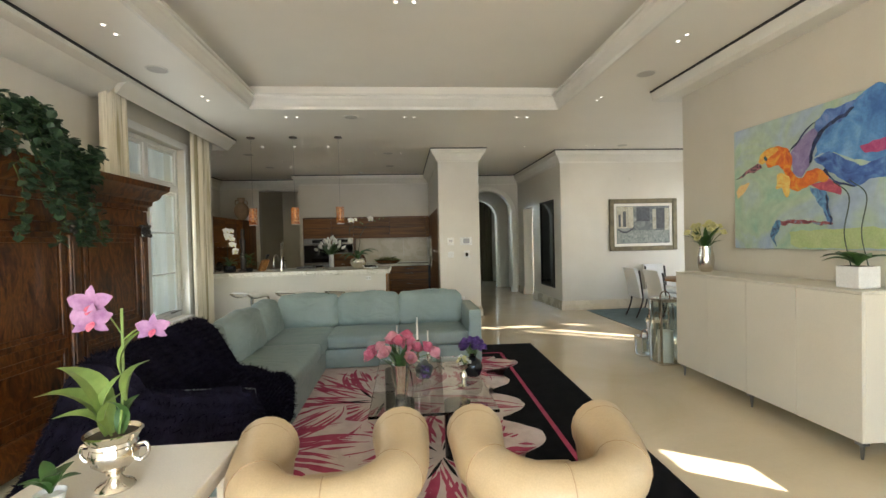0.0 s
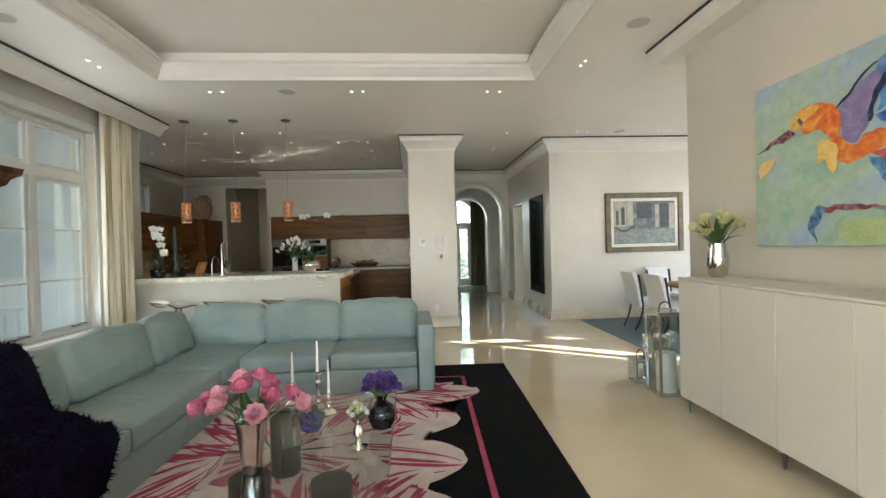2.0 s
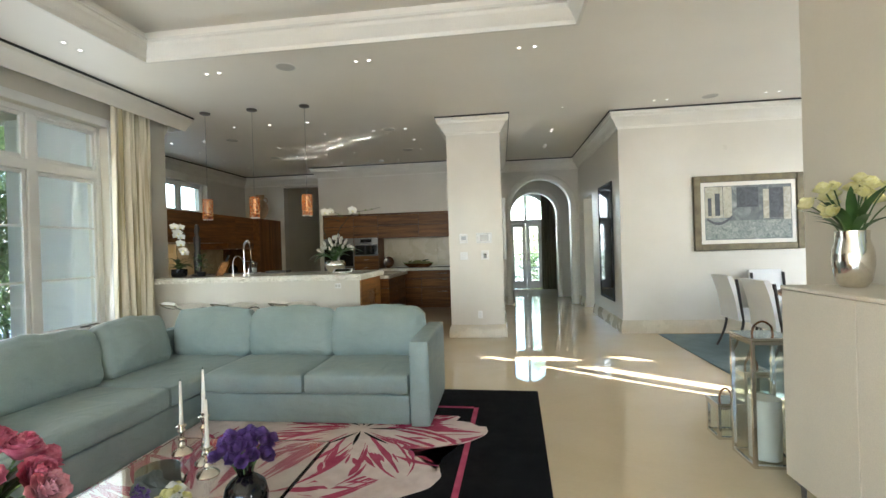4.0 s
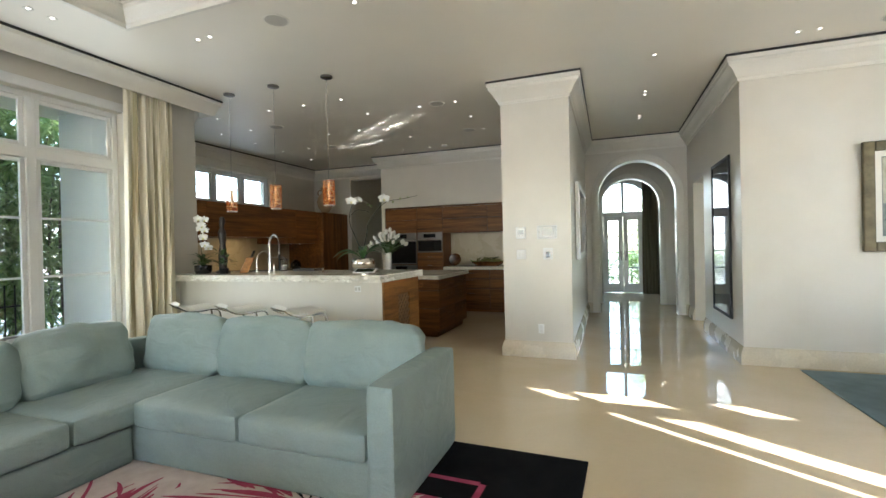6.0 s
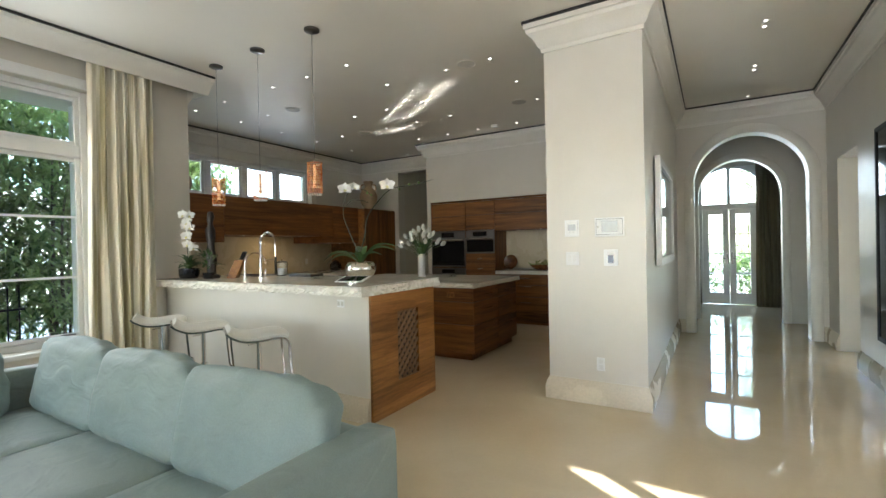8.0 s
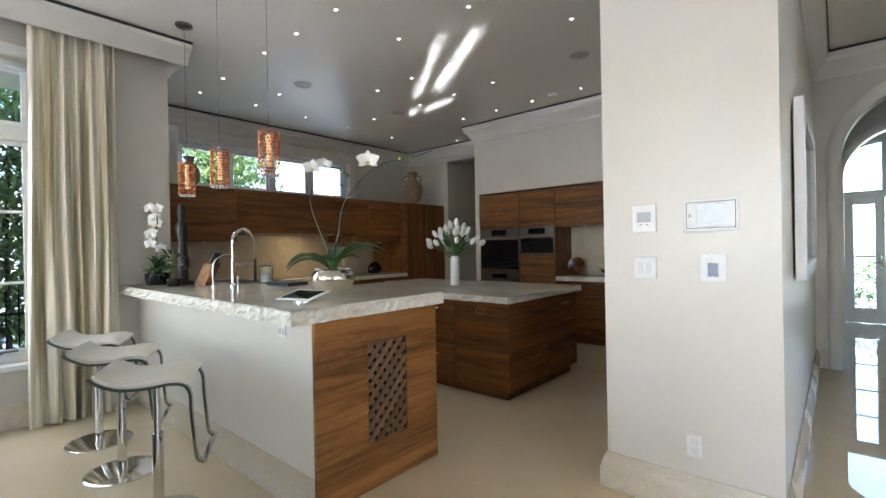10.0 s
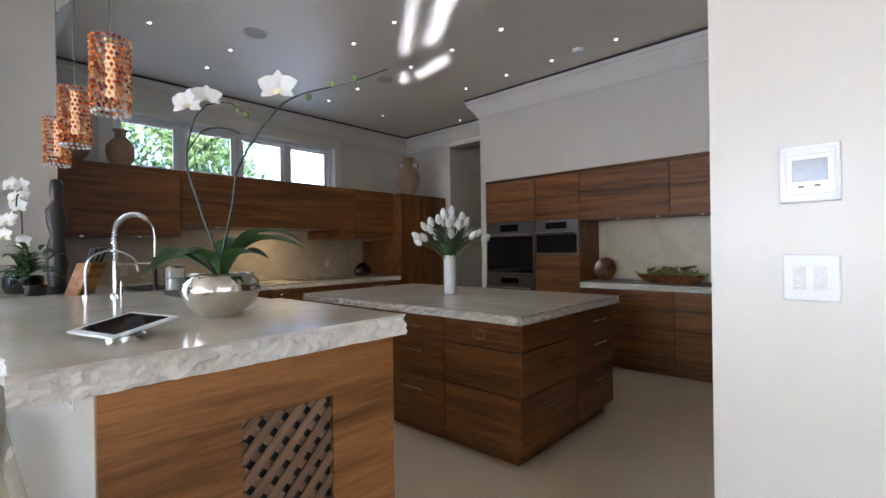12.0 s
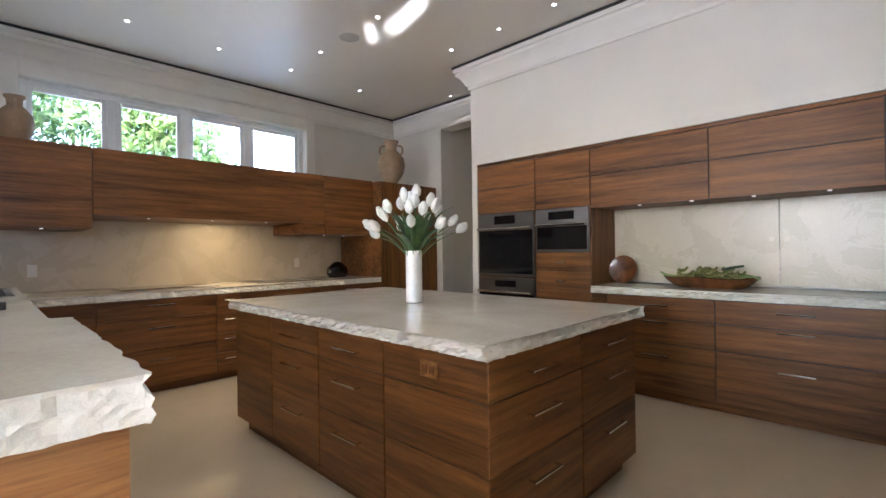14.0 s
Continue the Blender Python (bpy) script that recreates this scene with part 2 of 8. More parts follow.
M["petal_pink"] = surface("pink_petal", (0.52, 0.06, 0.14), (0.76, 0.26, 0.34), 40, 120, (0.5, 0.65), relief=0.05)
M["petal_lilac"] = surface("lilac_petal", (0.22, 0.085, 0.21), (0.40, 0.21, 0.37), 20, 90, (0.5, 0.65), relief=0.05)
M["petal_purple"] = surface("purple_petal", (0.06, 0.025, 0.14), (0.20, 0.10, 0.34), 40, 90, (0.5, 0.65))
M["petal_yellow"] = surface("yellow_petal", (0.72, 0.66, 0.24), (0.85, 0.80, 0.48), 30, 90, (0.5, 0.65))
M["terracotta"] = surface("terracotta", (0.26, 0.17, 0.10), (0.40, 0.28, 0.17), 5, 60, (0.7, 0.85), relief=0.3)
M["ceramic"] = surface("white_ceramic", (0.76, 0.75, 0.72), (0.82, 0.81, 0.78), 6, 90, (0.15, 0.25), relief=0.02)
M["wax"] = surface("candle_wax", (0.80, 0.77, 0.69), (0.85, 0.82, 0.75), 8, 60, (0.4, 0.5), relief=0.02)
M["soil"] = surface("soil", (0.03, 0.02, 0.012), (0.09, 0.065, 0.04), 20, 90, (0.8, 0.95), relief=0.5)
M["brick_white"] = surface("white_render", (0.84, 0.86, 0.89), (0.89, 0.91, 0.94), 1.5, 40, (0.7, 0.9), relief=0.2)
M["bark"] = surface("bark", (0.06, 0.045, 0.03), (0.14, 0.11, 0.08), 8, 60, (0.8, 0.95), relief=0.5)
M["ground"] = surface("garden_ground", (0.62, 0.60, 0.56), (0.74, 0.72, 0.68), 0.8, 30, (0.8, 0.95), relief=0.3)
M["downlight"] = glow("downlight_glow", (1.0, 0.95, 0.88), 0.5)
M["puck"] = glow("puck_glow", (1.0, 0.92, 0.80), 0.03)
M["grey"] = surface("speaker_grille", (0.50, 0.48, 0.43), (0.56, 0.54, 0.48), 6, 240, (0.5, 0.6), relief=0.4)

for _k, _v in (("rug_black", 0.08), ("rug_pink", 0.15), ("fur", 0.08), ("black", 0.25), ("sofa", 0.3)):
    M[_k].node_tree.nodes["Principled BSDF"].inputs["Specular IOR Level"].default_value = _v


def creased(m, scale, strength, depth):
    """Adds soft folds to a material's relief."""
    n, l = m.node_tree.nodes, m.node_tree.links
    p = n["Principled BSDF"]
    fold = noise_tex(n, l, coords(n, l, (1, 1, 1.8), True), scale, 2, 0.45, 1.2)
    b = n.new("ShaderNodeBump")
    b.inputs["Strength"].default_value, b.inputs["Distance"].default_value = strength, depth
    l.new(fold, b.inputs["Height"])
    l.new(p.inputs["Normal"].links[0].from_socket, b.inputs["Normal"])
    l.new(b.outputs["Normal"], p.inputs["Normal"])


creased(M["sofa"], 4.5, 0.42, 0.035)
creased(M["tan"], 7.0, 0.2, 0.02)
creased(M["plaster"], 2.2, 0.06, 0.02)
for _e, _p in zip([q for q in M["curtain"].node_tree.nodes if q.bl_idname == "ShaderNodeValToRGB"][0].color_ramp.elements, (0.40, 0.50)):
    _e.position = _p


def burl(name):
    """Figured old walnut: swirling dark and honey bands under a worn polish."""
    m, n, l, p = material(name)
    vec = coords(n, l, (1, 1, 0.45), True)
    swirl, streak = noise_tex(n, l, vec, 5.5, 5, 0.6, 2.4), noise_tex(n, l, vec, 38, 4, 0.6, 0.6)
    c = ramp(n, l, swirl, [(0.30, (0.010, 0.003, 0.0012)), (0.47, (0.085, 0.026, 0.006)), (0.56, (0.16, 0.056, 0.013)), (0.72, (0.055, 0.016, 0.004))])
    l.new(mix(n, l, 1.0, c, ramp(n, l, streak, [(0.35, (0.55,) * 3), (0.65, (1.0,) * 3)]), "MULTIPLY"), p.inputs["Base Color"])
    l.new(scaled(n, l, streak, 0.28, 0.45), p.inputs["Roughness"])
    p.inputs["Specular IOR Level"].default_value, p.inputs["Coat Weight"].default_value = 0.3, 0.15
    bump(n, l, p, streak, 0.12, 0.003)
    return m


M["antique"] = burl("figured_walnut")


def clear_glass(name, tint=(1, 1, 1), rough=0.0):
    m, n, l, p = material(name)
    p.inputs["Base Color"].default_value = (*tint, 1)
    p.inputs["Transmission Weight"].default_value, p.inputs["Roughness"].default_value = 1.0, rough
    p.inputs["IOR"].default_value = 1.45
    return m


def pane_glass(name):
    """Thin window glass: clear, with a glossy film that grows at a glance."""
    m, n, l, p = material(name)
    clear, gloss, mx, lw = n.new("ShaderNodeBsdfTransparent"), n.new("ShaderNodeBsdfGlossy"), n.new("ShaderNodeMixShader"), n.new("ShaderNodeLayerWeight")
    lw.inputs["Blend"].default_value = 0.12
    gloss.inputs["Roughness"].default_value = 0.02
    clear.inputs["Color"].default_value = (0.95, 0.98, 0.97, 1)
    l.new(lw.outputs["Facing"], mx.inputs["Fac"])
    l.new(clear.outputs[0], mx.inputs[1])
    l.new(gloss.outputs[0], mx.inputs[2])
    l.new(mx.outputs[0], n["Material Output"].inputs["Surface"])
    return m


M["pane"] = pane_glass("window_pane")
M["glass"] = clear_glass("clear_glass", (0.93, 0.97, 0.95))

# ---- mesh helpers ----
def start():
    return bmesh.new()


def finish(name, bm, mat, smooth=False):
    me = bpy.data.meshes.new(name)
    bmesh.ops.recalc_face_normals(bm, faces=bm.faces)
    bm.to_mesh(me)
    bm.free()
    for mm in (mat if isinstance(mat, (list, tuple)) else [mat]):
        me.materials.append(mm)
    if smooth:
        me.shade_smooth()
        me.set_sharp_from_angle(angle=radians(38))
    return me


def part(name, bm, mat, parent=None, label="", at=None, smooth=False):
    """One mesh object under a thing or a part."""
    ob = new(name, finish(name, bm, mat, smooth))
    if parent:
        ob.parent = parent
    if at is not None:
        ob.matrix_basis = at
    if label:
        tagged(ob, label)
    return ob


def piece(name, mesh, parent, at):
    """A repeat on shared mesh data."""
    ob = new(name, mesh)
    ob.parent = parent
    ob.matrix_basis = at
    return ob


def thing(name, label, category, at=None, group="", kind=""):
    ob = new(name)
    ob.empty_display_size = 0.05
    ob.matrix_basis = at or Matrix()
    return tagged(ob, label, category, group, kind)


def setting(name, bm, mat, label="", category="", smooth=False, at=None):
    return tagged(part(name, bm, mat, None, label, at, smooth), label, category, "", "structure")


def box(bm, x0, x1, y0, y1, z0, z1, r=0.0, seg=2, mat=0):
    m = Matrix.LocRotScale(((x0 + x1) / 2, (y0 + y1) / 2, (z0 + z1) / 2), None, (abs(x1 - x0), abs(y1 - y0), abs(z1 - z0)))
    vs = bmesh.ops.create_cube(bm, size=1, matrix=m)["verts"]
    faces = {f for v in vs for f in v.link_faces}
    for f in faces:
        f.material_index = mat
    if r > 0:
        es = list({e for v in vs for e in v.link_edges})
        out = bmesh.ops.bevel(bm, geom=es, offset=r, segments=seg, profile=0.5, affect="EDGES")
        for f in out["faces"]:
            f.material_index = mat
    return vs


def cyl(bm, x, y, z0, z1, r, r2=None, n=20, mat=0):
    out = bmesh.ops.create_cone(bm, cap_ends=True, segments=n, radius1=r, radius2=r if r2 is None else r2, depth=z1 - z0, matrix=Matrix.Translation((x, y, (z0 + z1) / 2)))
    for f in {f for v in out["verts"] for f in v.link_faces}:
        f.material_index = mat
    return out["verts"]


def ball(bm, x, y, z, rx, ry=None, rz=None, u=14, v=9, mat=0):
    out = bmesh.ops.create_uvsphere(bm, u_segments=u, v_segments=v, radius=1, matrix=Matrix.LocRotScale((x, y, z), None, (rx, ry or rx, rz or rx)))
    for f in {f for w in out["verts"] for f in w.link_faces}:
        f.material_index = mat
    return out["verts"]


def lathe(bm, profile, x=0, y=0, z=0, n=24, mat=0):
    """Turned shape from (radius, height) pairs."""
    rings = []
    for r, h in profile:
        rings.append([bm.verts.new((x + r * math.cos(a), y + r * math.sin(a), z + h)) for a in (2 * math.pi * i / n for i in range(n))])
    for a, b in zip(rings, rings[1:]):
        for i in range(n):
            bm.faces.new((a[i], a[(i + 1) % n], b[(i + 1) % n], b[i])).material_index = mat
    for ring in (rings[0], rings[-1]):
        if len({v.co.to_tuple(5) for v in ring}) > 2:
            bm.faces.new(ring).material_index = mat


def tube(bm, pts, radius, n=8, mat=0, taper=None):
    """A round rod along points."""
    pts = [Vector(p) for p in pts]
    rings, side = [], None
    for i, p in enumerate(pts):
        d = (pts[min(i + 1, len(pts) - 1)] - pts[max(i - 1, 0)]).normalized()
        if side is None:
            side = d.cross(Vector((0, 0, 1)) if abs(d.z) < 0.9 else Vector((1, 0, 0))).normalized()
        side = (side - d * side.dot(d)).normalized()
        up = d.cross(side)
        r = radius if taper is None else radius + (taper - radius) * i / (len(pts) - 1)
        rings.append([bm.verts.new(p + r * (math.cos(a) * side + math.sin(a) * up)) for a in (2 * math.pi * k / n for k in range(n))])
    for a, b in zip(rings, rings[1:]):
        for i in range(n):
            bm.faces.new((a[i], a[(i + 1) % n], b[(i + 1) % n], b[i])).material_index = mat
    bm.faces.new(rings[0]).material_index = mat
    bm.faces.new(rings[-1]).material_index = mat


def bend(points, steps=6):
    """A smooth line through points."""
    ps = [Vector(p) for p in points]
    ps = [2 * ps[0] - ps[1]] + ps + [2 * ps[-1] - ps[-2]]
    out = []
    for a, b, c, d in zip(ps, ps[1:], ps[2:], ps[3:]):
        for k in range(steps):
            t = k / steps
            out.append(0.5 * (2 * b + (c - a) * t + (2 * a - 5 * b + 4 * c - d) * t * t + (3 * b - a - 3 * c + d) * t ** 3))
    return out + [ps[-2]]


def moulding(bm, path, profile, closed=False, mat=0):
    """A profile of (offset to the left of the path, height), mitred along a plan path."""
    p = [Vector((a, b)) for a, b in path]
    k = len(p)
    rings = []
    for i in range(k):
        dirs = []
        if i > 0 or closed:
            dirs.append((p[i] - p[i - 1]).normalized())
        if i < k - 1 or closed:
            dirs.append((p[(i + 1) % k] - p[i]).normalized())
        norms = [Vector((-d.y, d.x)) for d in dirs]
        nn = sum(norms, Vector((0, 0)))
        nn = nn / max(nn.dot(norms[0]), 1e-6) if len(norms) > 1 else norms[0]
        rings.append([bm.verts.new((p[i].x + nn.x * o, p[i].y + nn.y * o, h)) for o, h in profile])
    n = len(profile)
    for a, b in list(zip(rings, rings[1:])) + ([(rings[-1], rings[0])] if closed else []):
        for i in range(n):
            bm.faces.new((a[i], a[(i + 1) % n], b[(i + 1) % n], b[i])).material_index = mat
    if not closed:
        bm.faces.new(rings[0]).material_index = mat
        bm.faces.new(rings[-1]).material_index = mat


def cushion(bm, x0, x1, y0, y1, z0, z1, r=0.05, puff=0.02, wrinkle=0.006, seed=0, cuts=9, mat=0, sag=0.0):
    """A soft block: rounded edges, bulging faces, slight creases."""
    c = Vector(((x0 + x1) / 2, (y0 + y1) / 2, (z0 + z1) / 2))
    h = Vector((abs(x1 - x0) / 2, abs(y1 - y0) / 2, abs(z1 - z0) / 2))
    tmp = bmesh.new()
    bmesh.ops.create_cube(tmp, size=2)
    bmesh.ops.subdivide_edges(tmp, edges=tmp.edges[:], cuts=cuts, use_grid_fill=True)
    for v in tmp.verts:
        q = v.co.copy()
        pos = Vector([q[i] * h[i] for i in range(3)])
        inner = Vector([max(-h[i] + r, min(h[i] - r, pos[i])) for i in range(3)])
        d = pos - inner
        if d.length > 1e-6:
            pos = inner + d.normalized() * r
        for i in range(3):
            j, k = (i + 1) % 3, (i + 2) % 3
            pos[i] += puff * q[i] * (1 - q[j] ** 2) * (1 - q[k] ** 2)
        if q.z > 0:
            pos.z -= sag * (1 - q.x ** 4) * q.z
        w = noise.noise((pos + c) * 5 + Vector((seed * 3.1, seed, 0))) + 0.6 * noise.noise((pos + c) * 13)
        pos += pos.normalized() * w * wrinkle
        v.co = pos + c
    me = bpy.data.meshes.new("soft")
    tmp.to_mesh(me)
    tmp.free()
    bm.from_mesh(me)
    bpy.data.meshes.remove(me)


def leaf(bm, base, tip, width, up=(0, 0, 1), sag=0.0, mat=0, seg=5, fold=0.12):
    """A pointed leaf from base to tip with a folded midrib."""
    a, b, u = Vector(base), Vector(tip), Vector(up)
    d = b - a
    side = d.cross(u)
    side = side.normalized() if side.length > 1e-5 else Vector((1, 0, 0))
    nrm = side.cross(d).normalized()
    rows = []
    for i in range(seg + 1):
        t = i / seg
        w = width / 2 * math.sin(math.pi * min(1, t * 0.93 + 0.05)) ** 0.8
        p = a + d * t + nrm * (sag * 4 * t * (1 - t)) * d.length
        rows.append((bm.verts.new(p - side * w + nrm * w * fold * 2), bm.verts.new(p), bm.verts.new(p + side * w + nrm * w * fold * 2)))
    for r, s in zip(rows, rows[1:]):
        bm.faces.new((r[0], r[1], s[1], s[0])).material_index = mat
        bm.faces.new((r[1], r[2], s[2], s[1])).material_index = mat


def wall_with_openings(bm, axis, at, thick, a0, a1, z0, z1, holes):
    """A wall along x (axis 0) or y (axis 1), from at to at + thick, with rectangular holes (a, b, low, high)."""
    cuts = sorted({a0, a1, *(h[0] for h in holes), *(h[1] for h in holes)})
    for p, q in zip(cuts, cuts[1:]):
        mids = sorted((h[2], h[3]) for h in holes if h[0] < (p + q) / 2 < h[1])
        spans, low = [], z0
        for lo, hi in mids:
            if lo > low:
                spans.append((low, lo))
            low = hi
        if low < z1:
            spans.append((low, z1))
        for lo, hi in spans:
            if axis == 0:
                box(bm, p, q, at, at + thick, lo, hi)
            else:
                box(bm, at, at + thick, p, q, lo, hi)

# ---- the setting ----
CEIL, LEFT, RIGHT = 3.46, -2.68, 4.17
TX0, TX1, TY0, TY1 = -1.455, 2.975, -2.6, 5.895      # tray in the ceiling

bm = start()
box(bm, -60, 60, -60, 80, -0.5, -0.24)
setting("ground", bm, M["ground"], "pale garden ground around the house", "ground")
bm = start()
box(bm, -5.2, 8.2, -4.1, 16.7, -0.2, 0.0)
setting("floor", bm, M["floor"], "polished cream stone floor with mirror-like gloss", "floor")

bm = start()
box(bm, -5.2, TX0, -4.1, 16.7, CEIL, 4.3)
box(bm, TX1, RIGHT + 0.3, -4.1, 4.66, CEIL, 4.3)
box(bm, TX1, 8.2, 4.66, 16.7, CEIL, 4.3)
box(bm, TX0, TX1, -4.1, TY0, CEIL, 4.3)
box(bm, TX0, TX1, TY1, 16.7, CEIL, 4.3)
box(bm, TX0 - 0.02, TX1 + 0.02, TY0 - 0.02, TY1 + 0.02, 3.78, 4.35)
setting("ceiling", bm, M["ceiling"], "pale ceiling with a deep recessed tray", "ceiling")

bm = start()
TRAY = [(0, 3.452), (0.03, 3.452), (0.04, 3.49), (0.07, 3.51), (0.085, 3.545), (0.12, 3.575), (0.125, 3.61), (0.15, 3.615), (0.15, 3.64), (0, 3.64)]
moulding(bm, [(TX0, TY0), (TX1, TY0), (TX1, TY1), (TX0, TY1)], TRAY, True)
setting("trim_tray", bm, M["trim"], "stepped cream crown moulding round the ceiling tray", "moulding", True)

CROWN = [(0, 3.19), (0.018, 3.19), (0.022, 3.225), (0.04, 3.235), (0.055, 3.27), (0.085, 3.32), (0.125, 3.35), (0.13, 3.385), (0.145, 3.39), (0.145, 3.435), (0, 3.435)]
BASE = [(0, 0.002), (0.035, 0.002), (0.035, 0.12), (0.027, 0.135), (0.022, 0.165), (0.012, 0.18), (0.008, 0.2), (0, 0.2)]

bm = start()
box(bm, -4.92, LEFT - 0.305, 7.285, 7.317, -0.24, 4.3)
setting("wall_outside", bm, M["brick_white"], "white rendered outside face of the kitchen wing", "wall")

# living room: window wall, painting wall, rear wall
WIN = (4.965, 6.675, 0.53, 3.06)
bm = start()
wall_with_openings(bm, 1, LEFT - 0.3, 0.3, -4.0, 7.66, 0, CEIL, [WIN])
setting("wall_window", bm, M["plaster"], "cream plastered wall with a tall window", "wall")
bm = start()
box(bm, -4.92, LEFT - 0.3, 7.32, 7.66, 0, CEIL)
setting("wall_return", bm, M["plaster"], "cream plastered return wall", "wall")
bm = start()
# unseen opening added here, sized to throw a sun patch on the floor
wall_with_openings(bm, 1, RIGHT, 0.3, -4.0, 4.80, 0, CEIL, [(0.90, 1.42, 1.0, 1.62)])
setting("wall_painting", bm, M["plaster_matt"], "warm cream plastered wall behind the credenza", "wall")
bm = start()
wall_with_openings(bm, 0, -4.1, 0.3, LEFT - 0.3, RIGHT + 0.3, 0, CEIL, [(-2.2, 3.4, 0.1, 3.1)])
setting("wall_rear", bm, M["plaster"], "cream plastered wall with wide garden doors", "wall")

# dining room
bm = start()
wall_with_openings(bm, 0, 4.65, 0.03, RIGHT + 0.3, 8.2, 0, CEIL, [(5.96, 6.09, 0.9, 2.76), (5.94, 6.18, 3.05, 3.33), (6.34, 6.68, 0.9, 2.76), (6.34, 6.96, 3.05, 3.33), (7.48, 7.80, 3.05, 3.33)])
setting("wall_dining_south", bm, M["plaster"], "cream wall with narrow glazed openings", "wall")
# out of view; the opening is added so the east lamp has a way in
bm = start()
wall_with_openings(bm, 1, 8.0, 0.2, 4.68, 8.92, 0, CEIL, [(5.2, 8.2, 0.3, 2.9)])
setting("wall_dining_east", bm, M["plaster"], "unseen cream wall with an opening added for the lamp", "wall")
bm = start()
wall_with_openings(bm, 1, 4.06, 0.24, 8.92, 12.58, 0, CEIL, [(11.05, 11.98, 0.0, 2.42)])
box(bm, 4.30, 8.2, 8.92, 9.16, 0, CEIL)
setting("wall_picture", bm, M["plaster"], "glossy cream wall turning the corner into the hall", "wall")
bm = start()
box(bm, 5.4, 5.5, 10.2, 12.5, 0, CEIL)
setting("wall_closet", bm, M["plaster"], "plain wall of the room off the hall", "wall")

# the pillar and the wall between kitchen and hall
PX0, PX1, PY = 1.386, 2.225, 8.66
bm = start()
box(bm, PX0, PX1, PY, 9.1, 0, CEIL)
box(bm, 2.02, PX1, 9.1, 12.58, 0, CEIL)
box(bm, PX0, 2.02, 9.1, 12.17, 2.30, CEIL)
setting("wall_pillar", bm, M["plaster"], "cream polished plaster pillar ending the hall wall", "wall")

# hall arches
def arch_wall(bm, y0, y1, x0, x1, cx, half, spring, top):
    """A wall across the hall with a round-headed opening."""
    box(bm, x0, cx - half, y0, y1, 0, spring)
    box(bm, cx + half, x1, y0, y1, 0, spring)
    n = 28
    xs = [cx - half * math.cos(math.pi * i / n) for i in range(n + 1)]
    zs = [spring + half * math.sin(math.pi * i / n) for i in range(n + 1)]
    for y in (y0, y1):
        rows = [(bm.verts.new((x, y, z)), bm.verts.new((x, y, top))) for x, z in zip(xs, zs)]
        for a, b in zip(rows, rows[1:]):
            bm.faces.new((a[0], b[0], b[1], a[1]))
        for xa, xb in ((x0, cx - half), (cx + half, x1)):
            bm.faces.new([bm.verts.new(c) for c in ((xa, y, spring), (xb, y, spring), (xb, y, top), (xa, y, top))])
    rows = [(bm.verts.new((x, y0, z)), bm.verts.new((x, y1, z))) for x, z in zip(xs, zs)]
    for a, b in zip(rows, rows[1:]):
        bm.faces.new((a[0], b[0], b[1], a[1]))


def arch_trim(bm, y, cx, half, spring, width, proud):
    """A moulded band round an arch, on the face towards -y."""
    n = 32
    prof = [(0.0, 0.0), (0.0, -proud * 0.6), (width * 0.25, -proud), (width * 0.8, -proud), (width, -proud * 0.5), (width, 0.0)]
    pts = [(cx - half, 0.0, -1.0, 0.0)] + [(cx - half * math.cos(math.pi * i / n), spring + half * math.sin(math.pi * i / n), -math.cos(math.pi * i / n), math.sin(math.pi * i / n)) for i in range(n + 1)] + [(cx + half, 0.0, 1.0, 0.0)]
    rings = [[bm.verts.new((x + dx * o, y + d, z + dz * o)) for o, d in prof] for x, z, dx, dz in pts]
    for a, b in zip(rings, rings[1:]):
        for i in range(len(prof)):
            j = (i + 1) % len(prof)
            bm.faces.new((a[i], a[j], b[j], b[i]))


AX = 3.165
bm = start()
arch_wall(bm, 12.58, 12.83, 2.02, 4.3, AX, 0.70, 2.30, CEIL)
setting("wall_arch_1", bm, M["plaster"], "cream wall with a round-headed hall arch", "wall")
bm = start()
arch_wall(bm, 14.1, 14.3, 1.9, 4.3, 3.105, 0.615, 2.235, CEIL)
setting("wall_arch_2", bm, M["plaster"], "second round arch of the hall", "wall")
bm = start()
arch_trim(bm, 12.58, AX, 0.70, 2.30, 0.13, 0.035)
setting("trim_arch", bm, M["trim"], "moulded cream band round the hall arch", "moulding", True)
bm = start()
arch_trim(bm, 14.1, 3.105, 0.615, 2.235, 0.11, 0.03)
setting("trim_arch_2", bm, M["trim"], "moulded cream band round the inner arch", "moulding", True)
bm = start()
box(bm, 1.9, 2.2, 12.83, 14.1, 0, CEIL)
box(bm, 4.1, 4.3, 12.83, 14.1, 0, CEIL)
box(bm, 1.4, 1.6, 14.3, 16.38, 0, CEIL)
box(bm, 5.0, 5.2, 14.3, 16.38, 0, CEIL)
box(bm, 1.4, 1.9, 14.1, 14.3, 0, CEIL)
box(bm, 4.3, 5.2, 14.1, 14.3, 0, CEIL)
setting("wall_hall", bm, M["plaster"], "cream side walls beyond the arches", "wall")
DOORX0, DOORX1, DOORH = 2.46, 3.58, 3.05
bm = start()
wall_with_openings(bm, 0, 16.38, 0.25, 1.4, 5.2, 0, CEIL, [(DOORX0, DOORX1, 0.0, DOORH)])
setting("wall_hall_end", bm, M["plaster"], "cream end wall with garden doors", "wall")

